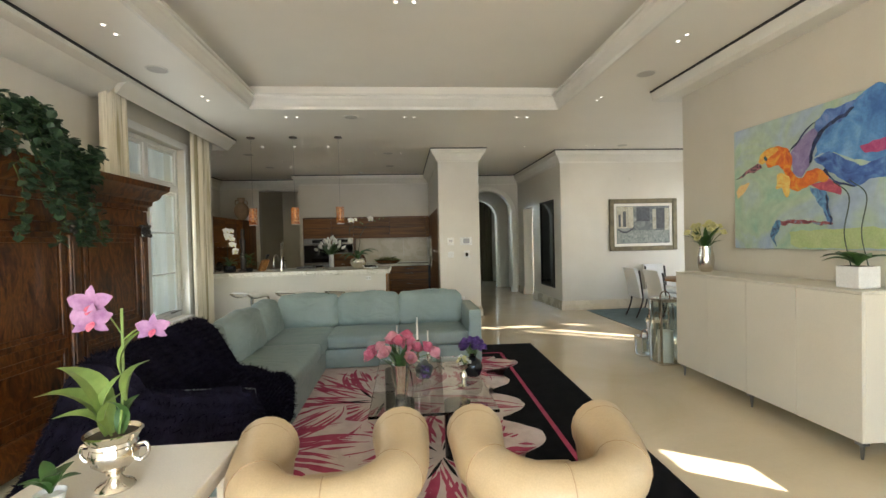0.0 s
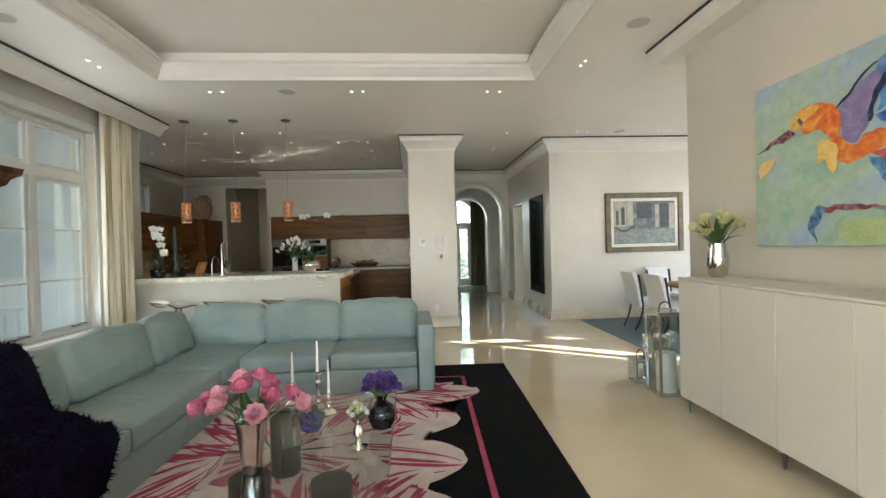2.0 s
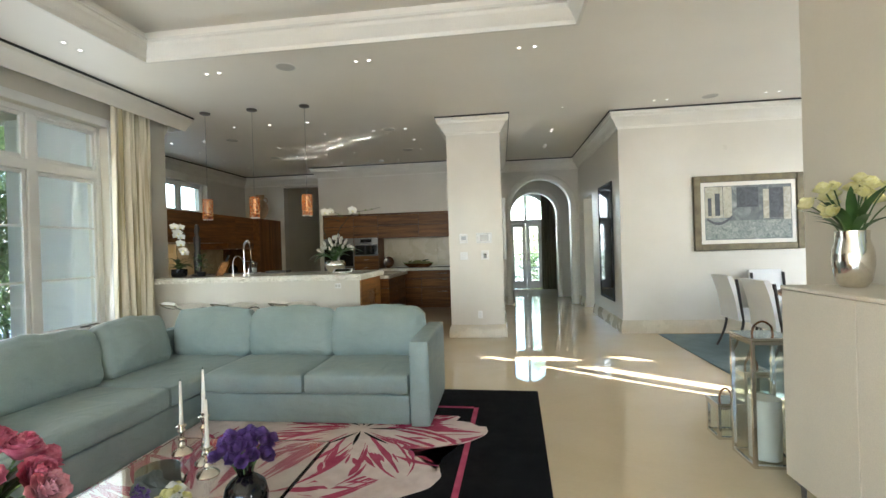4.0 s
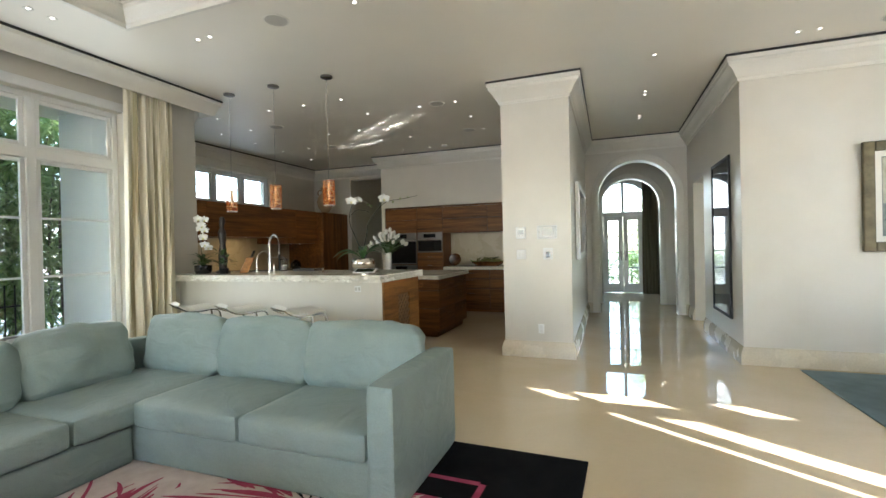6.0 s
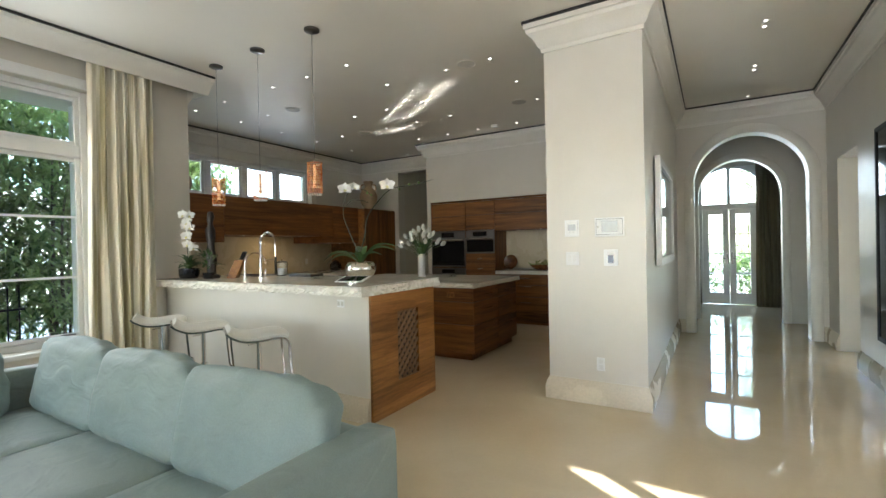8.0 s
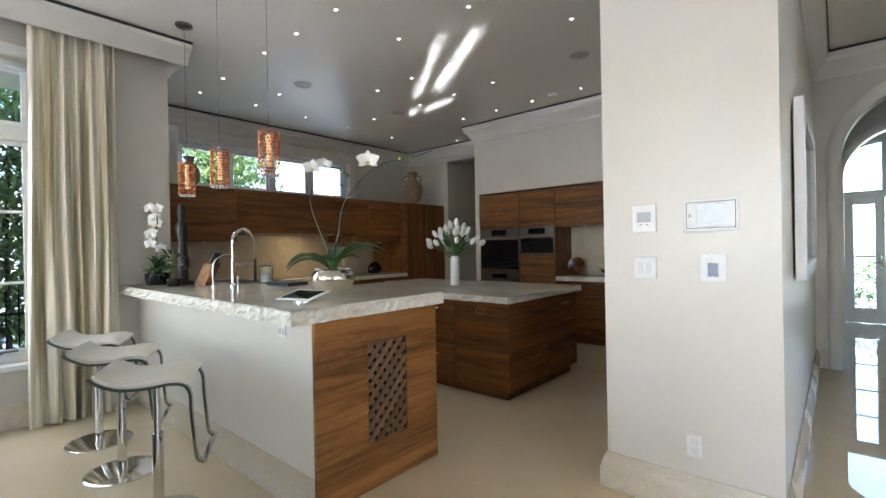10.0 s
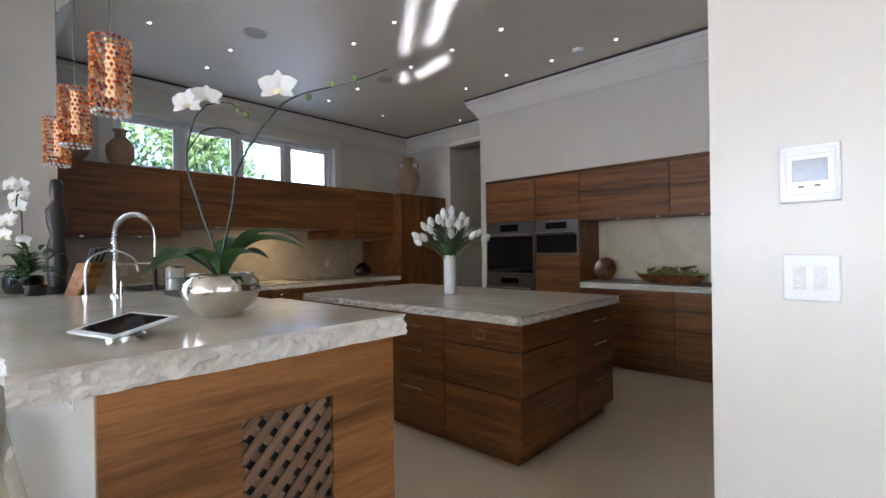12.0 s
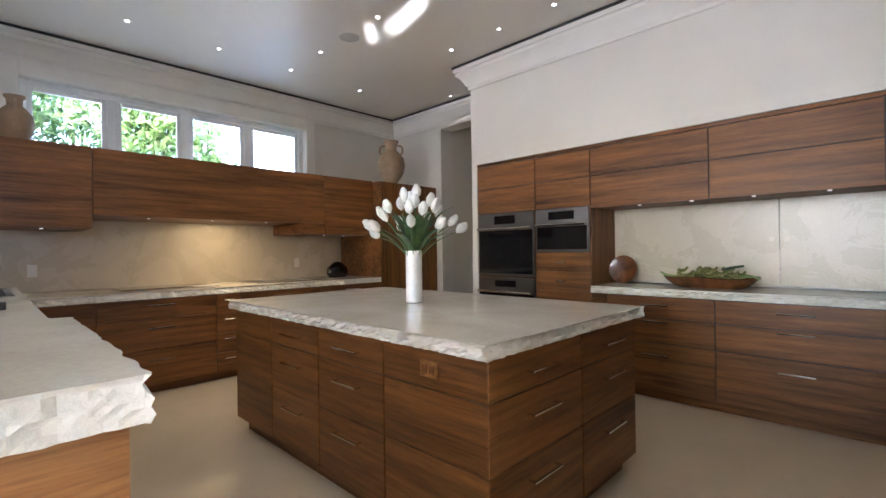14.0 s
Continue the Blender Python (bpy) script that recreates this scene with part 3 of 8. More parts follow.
# kitchen
KX, KY, BLX, BLY = -4.62, 13.0, -2.20, 12.17
KWIN = (8.39, 11.366, 2.35, 3.05)
bm = start()
wall_with_openings(bm, 1, KX - 0.3, 0.3, 7.66, 13.25, 0, CEIL, [KWIN])
setting("wall_kitchen_west", bm, M["plaster"], "pale kitchen wall with a high strip window", "wall")
bm = start()
wall_with_openings(bm, 0, KY, 0.25, KX - 0.3, BLX, 0, CEIL, [(-3.52, BLX - 0.02, 0.0, 3.15)])
setting("wall_kitchen_north", bm, M["plaster"], "pale kitchen wall with a tall opening", "wall")
bm = start()
box(bm, BLX, 2.02, BLY, 12.82, 2.30, CEIL)
box(bm, BLX, -2.12, BLY, 13.25, 0, 2.30)
box(bm, -2.12, 2.02, 12.82, 13.1, 0, CEIL)
setting("wall_kitchen_block", bm, M["plaster"], "pale wall above the fitted kitchen units", "wall")
bm = start()
box(bm, -3.8, -3.52, 13.25, 15.6, 0, CEIL)
box(bm, BLX, -2.0, 13.25, 15.6, 0, CEIL)
box(bm, -3.8, -2.0, 15.6, 15.8, 0, CEIL)
setting("wall_pantry", bm, M["plaster_matt"], "plain passage walls behind the kitchen", "wall")

# crowns and baseboards; the room lies to the left of each path
for nm, path in (
    ("trim_pillar_crown", [(PX0, 9.1), (PX0, PY), (PX1, PY), (PX1, 12.58), (4.06, 12.58), (4.06, 8.92), (8.0, 8.92)]),
    ("trim_kitchen_crown", [(LEFT, 7.66), (KX, 7.66), (KX, KY), (BLX, KY), (BLX, BLY), (PX0, BLY), (PX0, 9.1)]),
):
    bm = start()
    moulding(bm, path[::-1], CROWN)
    # solid strip: the shade over the crown is put in as colour
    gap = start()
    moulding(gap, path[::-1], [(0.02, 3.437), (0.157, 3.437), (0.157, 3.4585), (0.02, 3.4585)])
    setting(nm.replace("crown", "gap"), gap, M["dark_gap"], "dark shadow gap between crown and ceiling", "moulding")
    setting(nm, bm, M["trim"], "cream crown moulding under a dark shadow gap", "moulding", True)
for nm, path in (
    ("baseboard_pillar", [(AX - 0.84, 12.58), (PX1, 12.58), (PX1, PY), (PX0, PY), (PX0, 9.1)]),
    ("baseboard_hall", [(8.0, 8.92), (4.06, 8.92), (4.06, 11.05)]),
    ("baseboard_hall_end", [(4.06, 11.98), (4.06, 12.58), (AX + 0.84, 12.58)]),
    ("baseboard_window", [(LEFT, 7.35), (LEFT, -3.8)]),
    ("baseboard_painting", [(RIGHT, -3.8), (RIGHT, 4.80), (RIGHT + 0.3, 4.80)]),
):
    bm = start()
    moulding(bm, path, BASE)
    setting(nm, bm, M["base_stone"], "cream stone baseboard", "baseboard", True)
bm = start()
moulding(bm, [(RIGHT, -3.8), (RIGHT, 4.80), (RIGHT + 0.3, 4.80)], [(0, 3.30), (0.02, 3.30), (0.20, 3.30), (0.25, 3.33), (0.26, 3.435), (0, 3.435)])
setting("trim_painting_crown", bm, M["trim"], "flat cream cornice box above the painting wall", "moulding")
bm = start()
moulding(bm, [(LEFT, 4.63), (LEFT, -3.8)], [(0, 3.22), (0.12, 3.24), (0.2, 3.29), (0.28, 3.38), (0.39, 3.40), (0.40, 3.435), (0, 3.435)])
setting("trim_window_crown", bm, M["trim"], "deep cream cornice along the window wall", "moulding", True)
bm = start()
moulding(bm, [(LEFT, 7.76), (LEFT, 4.63)], [(0.24, 3.27), (0.26, 3.27), (0.30, 3.32), (0.33, 3.36), (0.39, 3.40), (0.40, 3.435), (0.02, 3.435), (0.02, 3.415), (0.24, 3.415)])
box(bm, LEFT + 0.003, LEFT + 0.26, 7.73, 7.76, 3.27, 3.43)
setting("trim_pelmet", bm, M["trim"], "cream pelmet cornice above the curtains", "pelmet", True)

# painted shade strips over the two cornices
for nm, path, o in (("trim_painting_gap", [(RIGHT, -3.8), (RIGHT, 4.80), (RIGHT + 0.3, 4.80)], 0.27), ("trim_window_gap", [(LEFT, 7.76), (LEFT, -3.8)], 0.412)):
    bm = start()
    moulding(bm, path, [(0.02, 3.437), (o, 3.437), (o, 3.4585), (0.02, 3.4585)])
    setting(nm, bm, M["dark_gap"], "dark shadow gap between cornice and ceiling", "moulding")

# ---- windows and doors ----
def sash_window(name, label, axis_x, y0, y1, z0, z1, transom, mull, bars, depth=0.07):
    """A casement window in a wall along y: frame, mullions, transom bar, glazing bars and panes."""
    w = thing(name, label, "window", kind="structure")
    bm = start()
    f = 0.06
    for a, b, c, d in ((y0, y0 + f, z0, z1), (y1 - f, y1, z0, z1), (y0 + f, y1 - f, z0, z0 + f), (y0 + f, y1 - f, z1 - f, z1)):
        box(bm, axis_x, axis_x + depth, a, b, c, d, 0.006, 1)
    for m in mull:
        box(bm, axis_x - 0.005, axis_x + depth + 0.005, m - 0.045, m + 0.045, z0 + f, z1 - f, 0.008, 1)
    if transom:
        box(bm, axis_x - 0.004, axis_x + depth + 0.004, y0 + f, y1 - f, transom - 0.06, transom + 0.06, 0.008, 1)
    part("window_frame", bm, M["white"], w)
    cells = list(zip([y0 + f] + [m + 0.045 for m in mull], [m - 0.045 for m in mull] + [y1 - f]))
    levels = [(z0 + f, (transom - 0.06) if transom else z1 - f)] + ([(transom + 0.06, z1 - f)] if transom else [])
    for a, b in cells:
        for k, (lo, hi) in enumerate(levels):
            bm = start()
            g = 0.045
            for p, q, r, s in ((a, a + g, lo, hi), (b - g, b, lo, hi), (a + g, b - g, lo, lo + g), (a + g, b - g, hi - g, hi)):
                box(bm, axis_x + 0.012, axis_x + 0.052, p + 0.003, q - 0.001, r + 0.003, s - 0.003, 0.004, 1)
            for i in range(bars if k == 0 else 0):
                z = lo + (hi - lo) * (i + 1) / (bars + 1)
                box(bm, axis_x + 0.018, axis_x + 0.044, a + g, b - g, z - 0.011, z + 0.011)
            sash = part("sash", bm, M["white"], w)
            bm = start()
            box(bm, axis_x + 0.028, axis_x + 0.034, a + g, b - g, lo + g, hi - g)
            part("pane", bm, M["pane"], sash).visible_shadow = False
    return w


w = sash_window("window_1", "tall white casement window with a transom light", LEFT - 0.17, WIN[0], WIN[1], WIN[2], WIN[3], 2.45, [5.82], 2)
bm = start()
box(bm, LEFT - 0.10, LEFT + 0.06, WIN[0] - 0.06, WIN[1] + 0.06, WIN[2] - 0.05, WIN[2] - 0.003, 0.012)
part("window_sill", bm, M["white"], w)
bm = start()
for a, b, c, d in ((WIN[0] - 0.10, WIN[0], WIN[2] - 0.1, WIN[3] + 0.1), (WIN[1], WIN[1] + 0.10, WIN[2] - 0.1, WIN[3] + 0.1), (WIN[0], WIN[1], WIN[3], WIN[3] + 0.1)):
    box(bm, LEFT - 0.002, LEFT + 0.022, a, b, c, d, 0.006, 1)
part("casing", bm, M["white"], w)
for y in (5.45, 6.32):
    bm = start()
    box(bm, LEFT - 0.10, LEFT - 0.06, y, y + 0.11, WIN[2] + 0.075, WIN[2] + 0.095, 0.005)
    box(bm, LEFT - 0.08, LEFT - 0.03, y + 0.09, y + 0.20, WIN[2] + 0.09, WIN[2] + 0.105, 0.005)
    part("crank", bm, M["steel"], w)

w = sash_window("window_2", "white strip window of four lights above the units", KX - 0.16, KWIN[0], KWIN[1], KWIN[2], KWIN[3], 0, [9.13, 9.85, 10.587], 0)
bm = start()
for a, b, c, d in ((KWIN[0] - 0.14, KWIN[0], 2.3, KWIN[3] + 0.16), (KWIN[1], KWIN[1] + 0.14, 2.3, KWIN[3] + 0.16), (KWIN[0], KWIN[1], KWIN[3], KWIN[3] + 0.16)):
    box(bm, KX - 0.002, KX + 0.028, a, b, c, d, 0.008, 1)
part("casing", bm, M["trim"], w)


def french_doors(x0, x1, y, h):
    w = thing("door_1", "closed white glazed garden doors with an arched fanlight", "door", kind="structure")
    mid, lev = (x0 + x1) / 2, 2.18
    bm = start()
    for a, b, c, d in ((x0, x0 + 0.05, 0, h), (x1 - 0.05, x1, 0, h), (x0 + 0.05, x1 - 0.05, lev - 0.05, lev + 0.06), (mid - 0.035, mid + 0.035, lev + 0.06, h)):
        box(bm, a, b, y, y + 0.09, c, d, 0.006, 1)
    n = 16
    for i in range(n):
        t0, t1 = math.pi * i / n, math.pi * (i + 1) / n
        half = mid - x0
        pts = [(mid - half * math.cos(t), h - 0.42 + 0.40 * math.sin(t)) for t in (t0, t1)]
        v = [bm.verts.new(c) for c in ((pts[0][0], y, pts[0][1]), (pts[1][0], y, pts[1][1]), (pts[1][0], y, h + 0.02), (pts[0][0], y, h + 0.02))]
        bm.faces.new(v)
        bm.faces.new([bm.verts.new((q.co.x, y + 0.09, q.co.z)) for q in v])
    part("door_frame", bm, M["white"], w)
    for s, (a, b) in enumerate(((x0 + 0.052, mid - 0.004), (mid + 0.004, x1 - 0.052))):
        bm = start()
        g = 0.12
        for p, q, r, t in ((a, a + g, 0.01, lev - 0.052), (b - g, b, 0.01, lev - 0.052), (a + g, b - g, 0.01, 0.26), (a + g, b - g, lev - 0.17, lev - 0.052)):
            box(bm, p, q, y + 0.02, y + 0.065, r, t, 0.005, 1)
        for i in range(1, 4):
            z = 0.26 + (lev - 0.43) * i / 4
            box(bm, a + g, b - g, y + 0.03, y + 0.055, z - 0.012, z + 0.012)
        leafd = part("door_leaf", bm, M["white"], w)
        bm = start()
        box(bm, a + g, b - g, y + 0.04, y + 0.046, 0.26, lev - 0.17)
        part("pane", bm, M["pane"], leafd).visible_shadow = False
        bm = start()
        hx = (b - 0.05) if s == 0 else (a + 0.05)
        box(bm, hx - 0.02, hx + 0.02, y + 0.005, y + 0.02, 0.9, 1.16, 0.004, 1)
        tube(bm, [(hx, y + 0.01, 1.03), (hx, y - 0.04, 1.03), (hx + (0.1 if s else -0.1), y - 0.045, 1.03)], 0.01)
        part("door_handle", bm, M["steel"], leafd, "brushed steel lever handle")
    bm = start()
    box(bm, x0 + 0.05, x1 - 0.05, y + 0.04, y + 0.046, lev + 0.06, h - 0.03)
    part("pane", bm, M["pane"], w).visible_shadow = False
    return w


french_doors(DOORX0, DOORX1, 16.42, DOORH)


def curtain(name, label, mat, a, b, off, depth, z0, z1, folds, axis=1, seed=0, flare=0.0):
    """A hanging curtain with deep irregular folds, along y (axis 1) or x (axis 0)."""
    rnd = random.Random(seed)
    bm = start()
    n, rows = folds * 10, 26
    ph = [rnd.uniform(0, 6.28) for _ in range(8)]
    for back in (0.0, 0.012):
        grid = []
        for j in range(rows + 1):
            t = j / rows
            z = z1 + (z0 - z1) * t
            line = []
            for i in range(n + 1):
                s = i / n
                spread = 1 + flare * t
                u = (a + b) / 2 + (s - 0.5) * (b - a) * spread + 0.02 * math.sin(ph[0] + 7 * s + 4 * t) * t
                d = math.sin(2 * math.pi * folds * s + 0.8 * math.sin(ph[1] + 5 * s) + 0.5 * t * math.sin(ph[2] + 9 * s)) * depth * (0.55 + 0.3 * math.sin(ph[3] + 11 * s) + 0.2 * t)
                d += depth * 0.3 * math.sin(ph[4] + 4 * math.pi * folds * s + 3 * t) * t + back
                line.append(bm.verts.new((off + d, u, z) if axis else (u, off + d, z)))
            grid.append(line)
        for r, s in zip(grid, grid[1:]):
            for i in range(n):
                bm.faces.new((r[i], r[i + 1], s[i + 1], s[i]))
    return tagged(part(name, bm, mat, smooth=True), label, "curtain")


curtain("curtain", "pale striped silk curtain hanging in deep folds", M["curtain"], 6.59, 7.17, LEFT + 0.14, 0.055, 0.01, 3.40, 6, seed=3, flare=0.08)
curtain("curtain", "pale silk curtain gathered beside the armoire", M["curtain"], 4.55, 5.0, LEFT + 0.14, 0.055, 0.01, 3.40, 5, seed=5)
curtain("curtain", "dark olive striped curtain at the garden doors", M["curtain_dark"], 3.50, 3.98, 16.2, 0.05, 0.005, 3.3, 6, axis=0, seed=8)
curtain("curtain", "dark olive curtain at the edge of the garden doors", M["curtain_dark"], 2.16, 2.46, 16.2, 0.05, 0.005, 3.3, 3, axis=0, seed=9)

# ---- living room: large things ----
RUG = (-3.6, 0.0, -5.1, 0.0)
rug = thing("rug", "black wool rug with huge pink and blush petals", "rug", pose(2.505, 6.0, 0, 0, 0, -2))
bm = start()
box(bm, *RUG, 0.001, 0.014, 0.004, 1)
part("field", bm, M["rug_black"], rug)


def sectional_sofa():
    s = thing("sectional_sofa", "pale aqua leather corner sofa on the petal rug", "sofa")
    z = 0.018
    X0, X1, YB, YF, XF, YN = -1.32, 1.61, 6.02, 5.07, -0.33, 2.28
    bm = start()
    box(bm, X0 + 0.02, X1 - 0.17, YF + 0.02, YB - 0.02, z, 0.26, 0.02, 3)
    part("base", bm, M["sofa"], s, smooth=True)
    bm = start()
    box(bm, X0 + 0.02, XF - 0.02, YN + 0.15, YF + 0.01, z, 0.26, 0.02, 3)
    part("base", bm, M["sofa"], s, smooth=True)
    bm = start()
    cushion(bm, X1 - 0.17, X1, YF - 0.03, YB, z, 0.70, 0.03, 0.008, 0.002, 1)
    part("armrest", bm, M["sofa"], s, smooth=True)
    bm = start()
    cushion(bm, X0, XF, YN, YN + 0.16, z, 0.66, 0.03, 0.008, 0.002, 2)
    part("armrest", bm, M["sofa"], s, smooth=True)
    bm = start()
    cushion(bm, X0, X1 - 0.172, YB - 0.15, YB, 0.2, 0.68, 0.04, 0.006, 0.003, 3)
    part("backrest", bm, M["sofa"], s, smooth=True)
    bm = start()
    cushion(bm, X0, X0 + 0.15, YN + 0.162, YB - 0.152, 0.2, 0.68, 0.04, 0.006, 0.003, 4)
    part("backrest", bm, M["sofa"], s, smooth=True)
    for k, (a, b) in enumerate(((-0.325, 0.555), (0.56, 1.435))):
        bm = start()
        cushion(bm, a, b, YF - 0.02, YB - 0.2, 0.262, 0.435, 0.035, 0.018, 0.004, 5 + k)
        part("seat_cushion", bm, M["sofa"], s, smooth=True)
    bm = start()
    cushion(bm, X0 + 0.16, XF + 0.0, 4.71, YB - 0.2, 0.262, 0.435, 0.035, 0.016, 0.004, 8)
    part("seat_cushion", bm, M["sofa"], s, smooth=True)
    for k, (a, b) in enumerate(((3.38, 4.705), (2.45, 3.375))):
        bm = start()
        cushion(bm, X0 + 0.16, XF, a, b, 0.262, 0.435, 0.035, 0.018, 0.004, 9 + k)
        part("seat_cushion", bm, M["sofa"], s, smooth=True)
    lean = lambda x, y, rz: pose(x, y, 0.44, -13, 0, rz)
    for k, (cx, wd) in enumerate(((-0.70, 0.80), (0.13, 0.84), (0.98, 0.88))):
        bm = start()
        cushion(bm, -wd / 2, wd / 2, -0.09, 0.09, -0.02, 0.42, 0.06, 0.034, 0.019, 12 + k, 20, sag=-0.014)
        part("back_cushion", bm, M["sofa"], s, at=lean(cx + 0.02, YB - 0.28, 0), smooth=True)
    for k, (cy, wd) in enumerate(((5.18, 0.72), (4.30, 0.98), (3.26, 1.02))):
        bm = start()
        cushion(bm, -wd / 2, wd / 2, -0.09, 0.09, -0.02, 0.42, 0.06, 0.034, 0.019, 16 + k, 20, sag=-0.014)
        part("back_cushion", bm, M["sofa"], s, at=lean(X0 + 0.29, cy, 90), smooth=True)
    return s


sectional_sofa()


def credenza():
    c = thing("credenza", "long cream lacquered credenza on slim metal legs", "sideboard")
    X0, X1, Y0, Y1, Z0, Z1 = 3.705, 4.155, 2.175, 4.25, 0.13, 1.145
    bm = start()
    box(bm, X0 + 0.02, X1, Y0, Y1, Z0, Z1, 0.004, 1)
    part("carcass", bm, M["credenza"], c)
    bm = start()
    box(bm, X0 - 0.004, X1, Y0 - 0.006, Y1 + 0.006, Z1 + 0.001, Z1 + 0.02, 0.004, 1)
    part("top", bm, M["credenza"], c)
    n = 4
    for i in range(n):
        a, b = Y0 + (Y1 - Y0) * i / n, Y0 + (Y1 - Y0) * (i + 1) / n
        bm = start()
        box(bm, X0, X0 + 0.019, a + 0.0015, b - 0.0015, Z0 + 0.002, Z1 - 0.002, 0.002, 1)
        part("door", bm, M["credenza"], c)
    for y in (Y0 + 0.05, (Y0 + Y1) / 2, Y1 - 0.06):
        for x in (X0 + 0.05, X1 - 0.05):
            bm = start()
            box(bm, x - 0.03, x + 0.03, y - 0.03, y + 0.03, Z0 - 0.03, Z0 - 0.001, 0.004, 1)
            tube(bm, [(x, y, Z0 - 0.02), (x, y, 0.0)], 0.016, 10, taper=0.009)
            part("leg", bm, M["steel"], c)
    return c


credenza()

# ---- kitchen: large things ----


def stone_slab(name, label, outline, z0, z1, rough_edges):
    """A thick stone top: polished above, its chosen edges chipped by hand."""
    bm = start()
    pts = []
    k = len(outline)
    for i in range(k):
        a, b = Vector(outline[i]), Vector(outline[(i + 1) % k])
        if rough_edges[i]:
            n = max(2, int((b - a).length / 0.018))
            d = (b - a).normalized()
            out = Vector((d.y, -d.x))
            for j in range(n):
                p = a + (b - a) * j / n
                pts.append((p, out, 1.0))
        else:
            pts.append((a, Vector((0, 0)), 0.0))
    levels = 6
    rings = []
    for q in range(levels + 1):
        t = q / levels
        ring = []
        for p, out, on in pts:
            v = Vector((p.x * 15, p.y * 15, t * 1.8))
            chip = on * (0.028 * abs(noise.noise(v)) + 0.018 * abs(noise.noise(v * 2.3)) + 0.02 * (1 - math.sin(math.pi * min(1, t + 0.25))) * 0.6)
            if q == levels:
                chip = on * (0.004 + 0.012 * abs(noise.noise(v * 1.3)))
            o = p - out * chip
            ring.append(bm.verts.new((o.x, o.y, z0 + (z1 - z0) * t)))
        rings.append(ring)
    m = len(pts)
    for a, b in zip(rings, rings[1:]):
        for i in range(m):
            bm.faces.new((a[i], a[(i + 1) % m], b[(i + 1) % m], b[i])).material_index = 1
    bm.faces.new(rings[0])
    bm.faces.new(rings[-1])
    return tagged(part(name, bm, [M["slab"], M["slab_edge"]]), label, "worktop")


def bar_handle(length):
    bm = start()
    box(bm, -length / 2, length / 2, -0.038, -0.027, -0.0055, 0.0055, 0.002, 1)
    for s in (-1, 1):
        box(bm, s * length / 2 - 0.006 * s - 0.005, s * length / 2 - 0.006 * s + 0.005, -0.03, 0.0, -0.004, 0.004)
    return finish("handle", bm, M["chrome"])


HANDLE_S, HANDLE_L = bar_handle(0.105), bar_handle(0.22)


def front_panel(parent, mat_x, mat_y, axis, face, a, b, z0, z1, out, name="drawer", handles=(), high=0.5, mesh=None):
    """A drawer or door front on a plane; out is +1 or -1 along the plane's normal. Handles at fractions of its width."""
    g, t = 0.004, 0.019
    bm = start()
    lo, hi = (face, face + out * t) if out > 0 else (face + out * t, face)
    w, h = b - a - 2 * g, z1 - z0 - 2 * g
    if axis == 0:
        box(bm, -w / 2, w / 2, lo - face, hi - face, -h / 2, h / 2, 0.0015, 1)
        at = Matrix.Translation(((a + b) / 2, face, (z0 + z1) / 2))
    else:
        box(bm, lo - face, hi - face, -w / 2, w / 2, -h / 2, h / 2, 0.0015, 1)
        at = Matrix.Translation((face, (a + b) / 2, (z0 + z1) / 2))
    d = part(name, bm, mat_x if axis == 0 else mat_y, parent, at=at)
    for f in handles:
        u, v = (f - 0.5) * w, (high - 0.5) * h
        if axis == 0:
            piece("handle", mesh or HANDLE_S, d, Matrix.Translation((u, out * t, v)) @ pose(0, 0, 0, 0, 0, 0 if out < 0 else 180))
        else:
            piece("handle", mesh or HANDLE_S, d, Matrix.Translation((out * t, u, v)) @ pose(0, 0, 0, 0, 0, 90 if out > 0 else -90))
    return d


IX0, IX1, IY0, IY1 = -2.28, 0.225, 9.42, 10.92


def island():
    s = thing("kitchen_island", "dark walnut island with rows of drawers and bar handles", "island")
    x0, x1, y0, y1 = IX0 + 0.05, IX1 - 0.04, IY0 + 0.05, IY1 - 0.06
    bm = start()
    box(bm, x0 + 0.02, x1 - 0.02, y0 + 0.02, y1, 0.09, 0.898)
    # near-black, so the shade between drawer fronts is in its colour
    part("carcass", bm, M["ebony"], s)
    bm = start()
    box(bm, x0 + 0.06, x1 - 0.06, y0 + 0.06, y1 - 0.06, 0.0, 0.09)
    part("plinth", bm, M["walnut"], s)
    zs = [0.09, 0.443, 0.725, 0.896]
    cols = [0.0, 0.245, 0.49, 0.737, 1.0]
    for i, (a, b) in enumerate(zip(cols, cols[1:])):
        for k, (lo, hi) in enumerate(zip(zs, zs[1:])):
            last = i == 3
            d = front_panel(s, M["walnut"], M["walnut_y"], 0, y0 + 0.019, x0 + (x1 - x0) * a, x0 + (x1 - x0) * b, lo, hi, -1, handles=(0.5,) if i in (1, 2) else (), high=(0.74, 0.66, 0.47)[k], mesh=HANDLE_L)
            if last and k == 2:
                bm = start()
                box(bm, -0.055, 0.055, -0.026, -0.0195, -0.035, 0.035, 0.002, 1)
                for u in (-0.022, 0.022):
                    box(bm, u - 0.014, u + 0.014, -0.028, -0.026, -0.02, 0.02, 0.003, 1, 1)
                part("outlet", bm, [M["walnut_light"], M["walnut"]], d, "wood-toned double socket plate")
    for i, (a, b) in enumerate(((0.0, 0.53), (0.53, 1.0))):
        for k, (lo, hi) in enumerate(zip(zs, zs[1:])):
            front_panel(s, M["walnut"], M["walnut_y"], 1, x1 - 0.019, y0 + (y1 - y0) * a, y0 + (y1 - y0) * b, lo, hi, 1, handles=(0.5,), high=(0.74, 0.66, 0.47)[k], mesh=HANDLE_L)
    return s


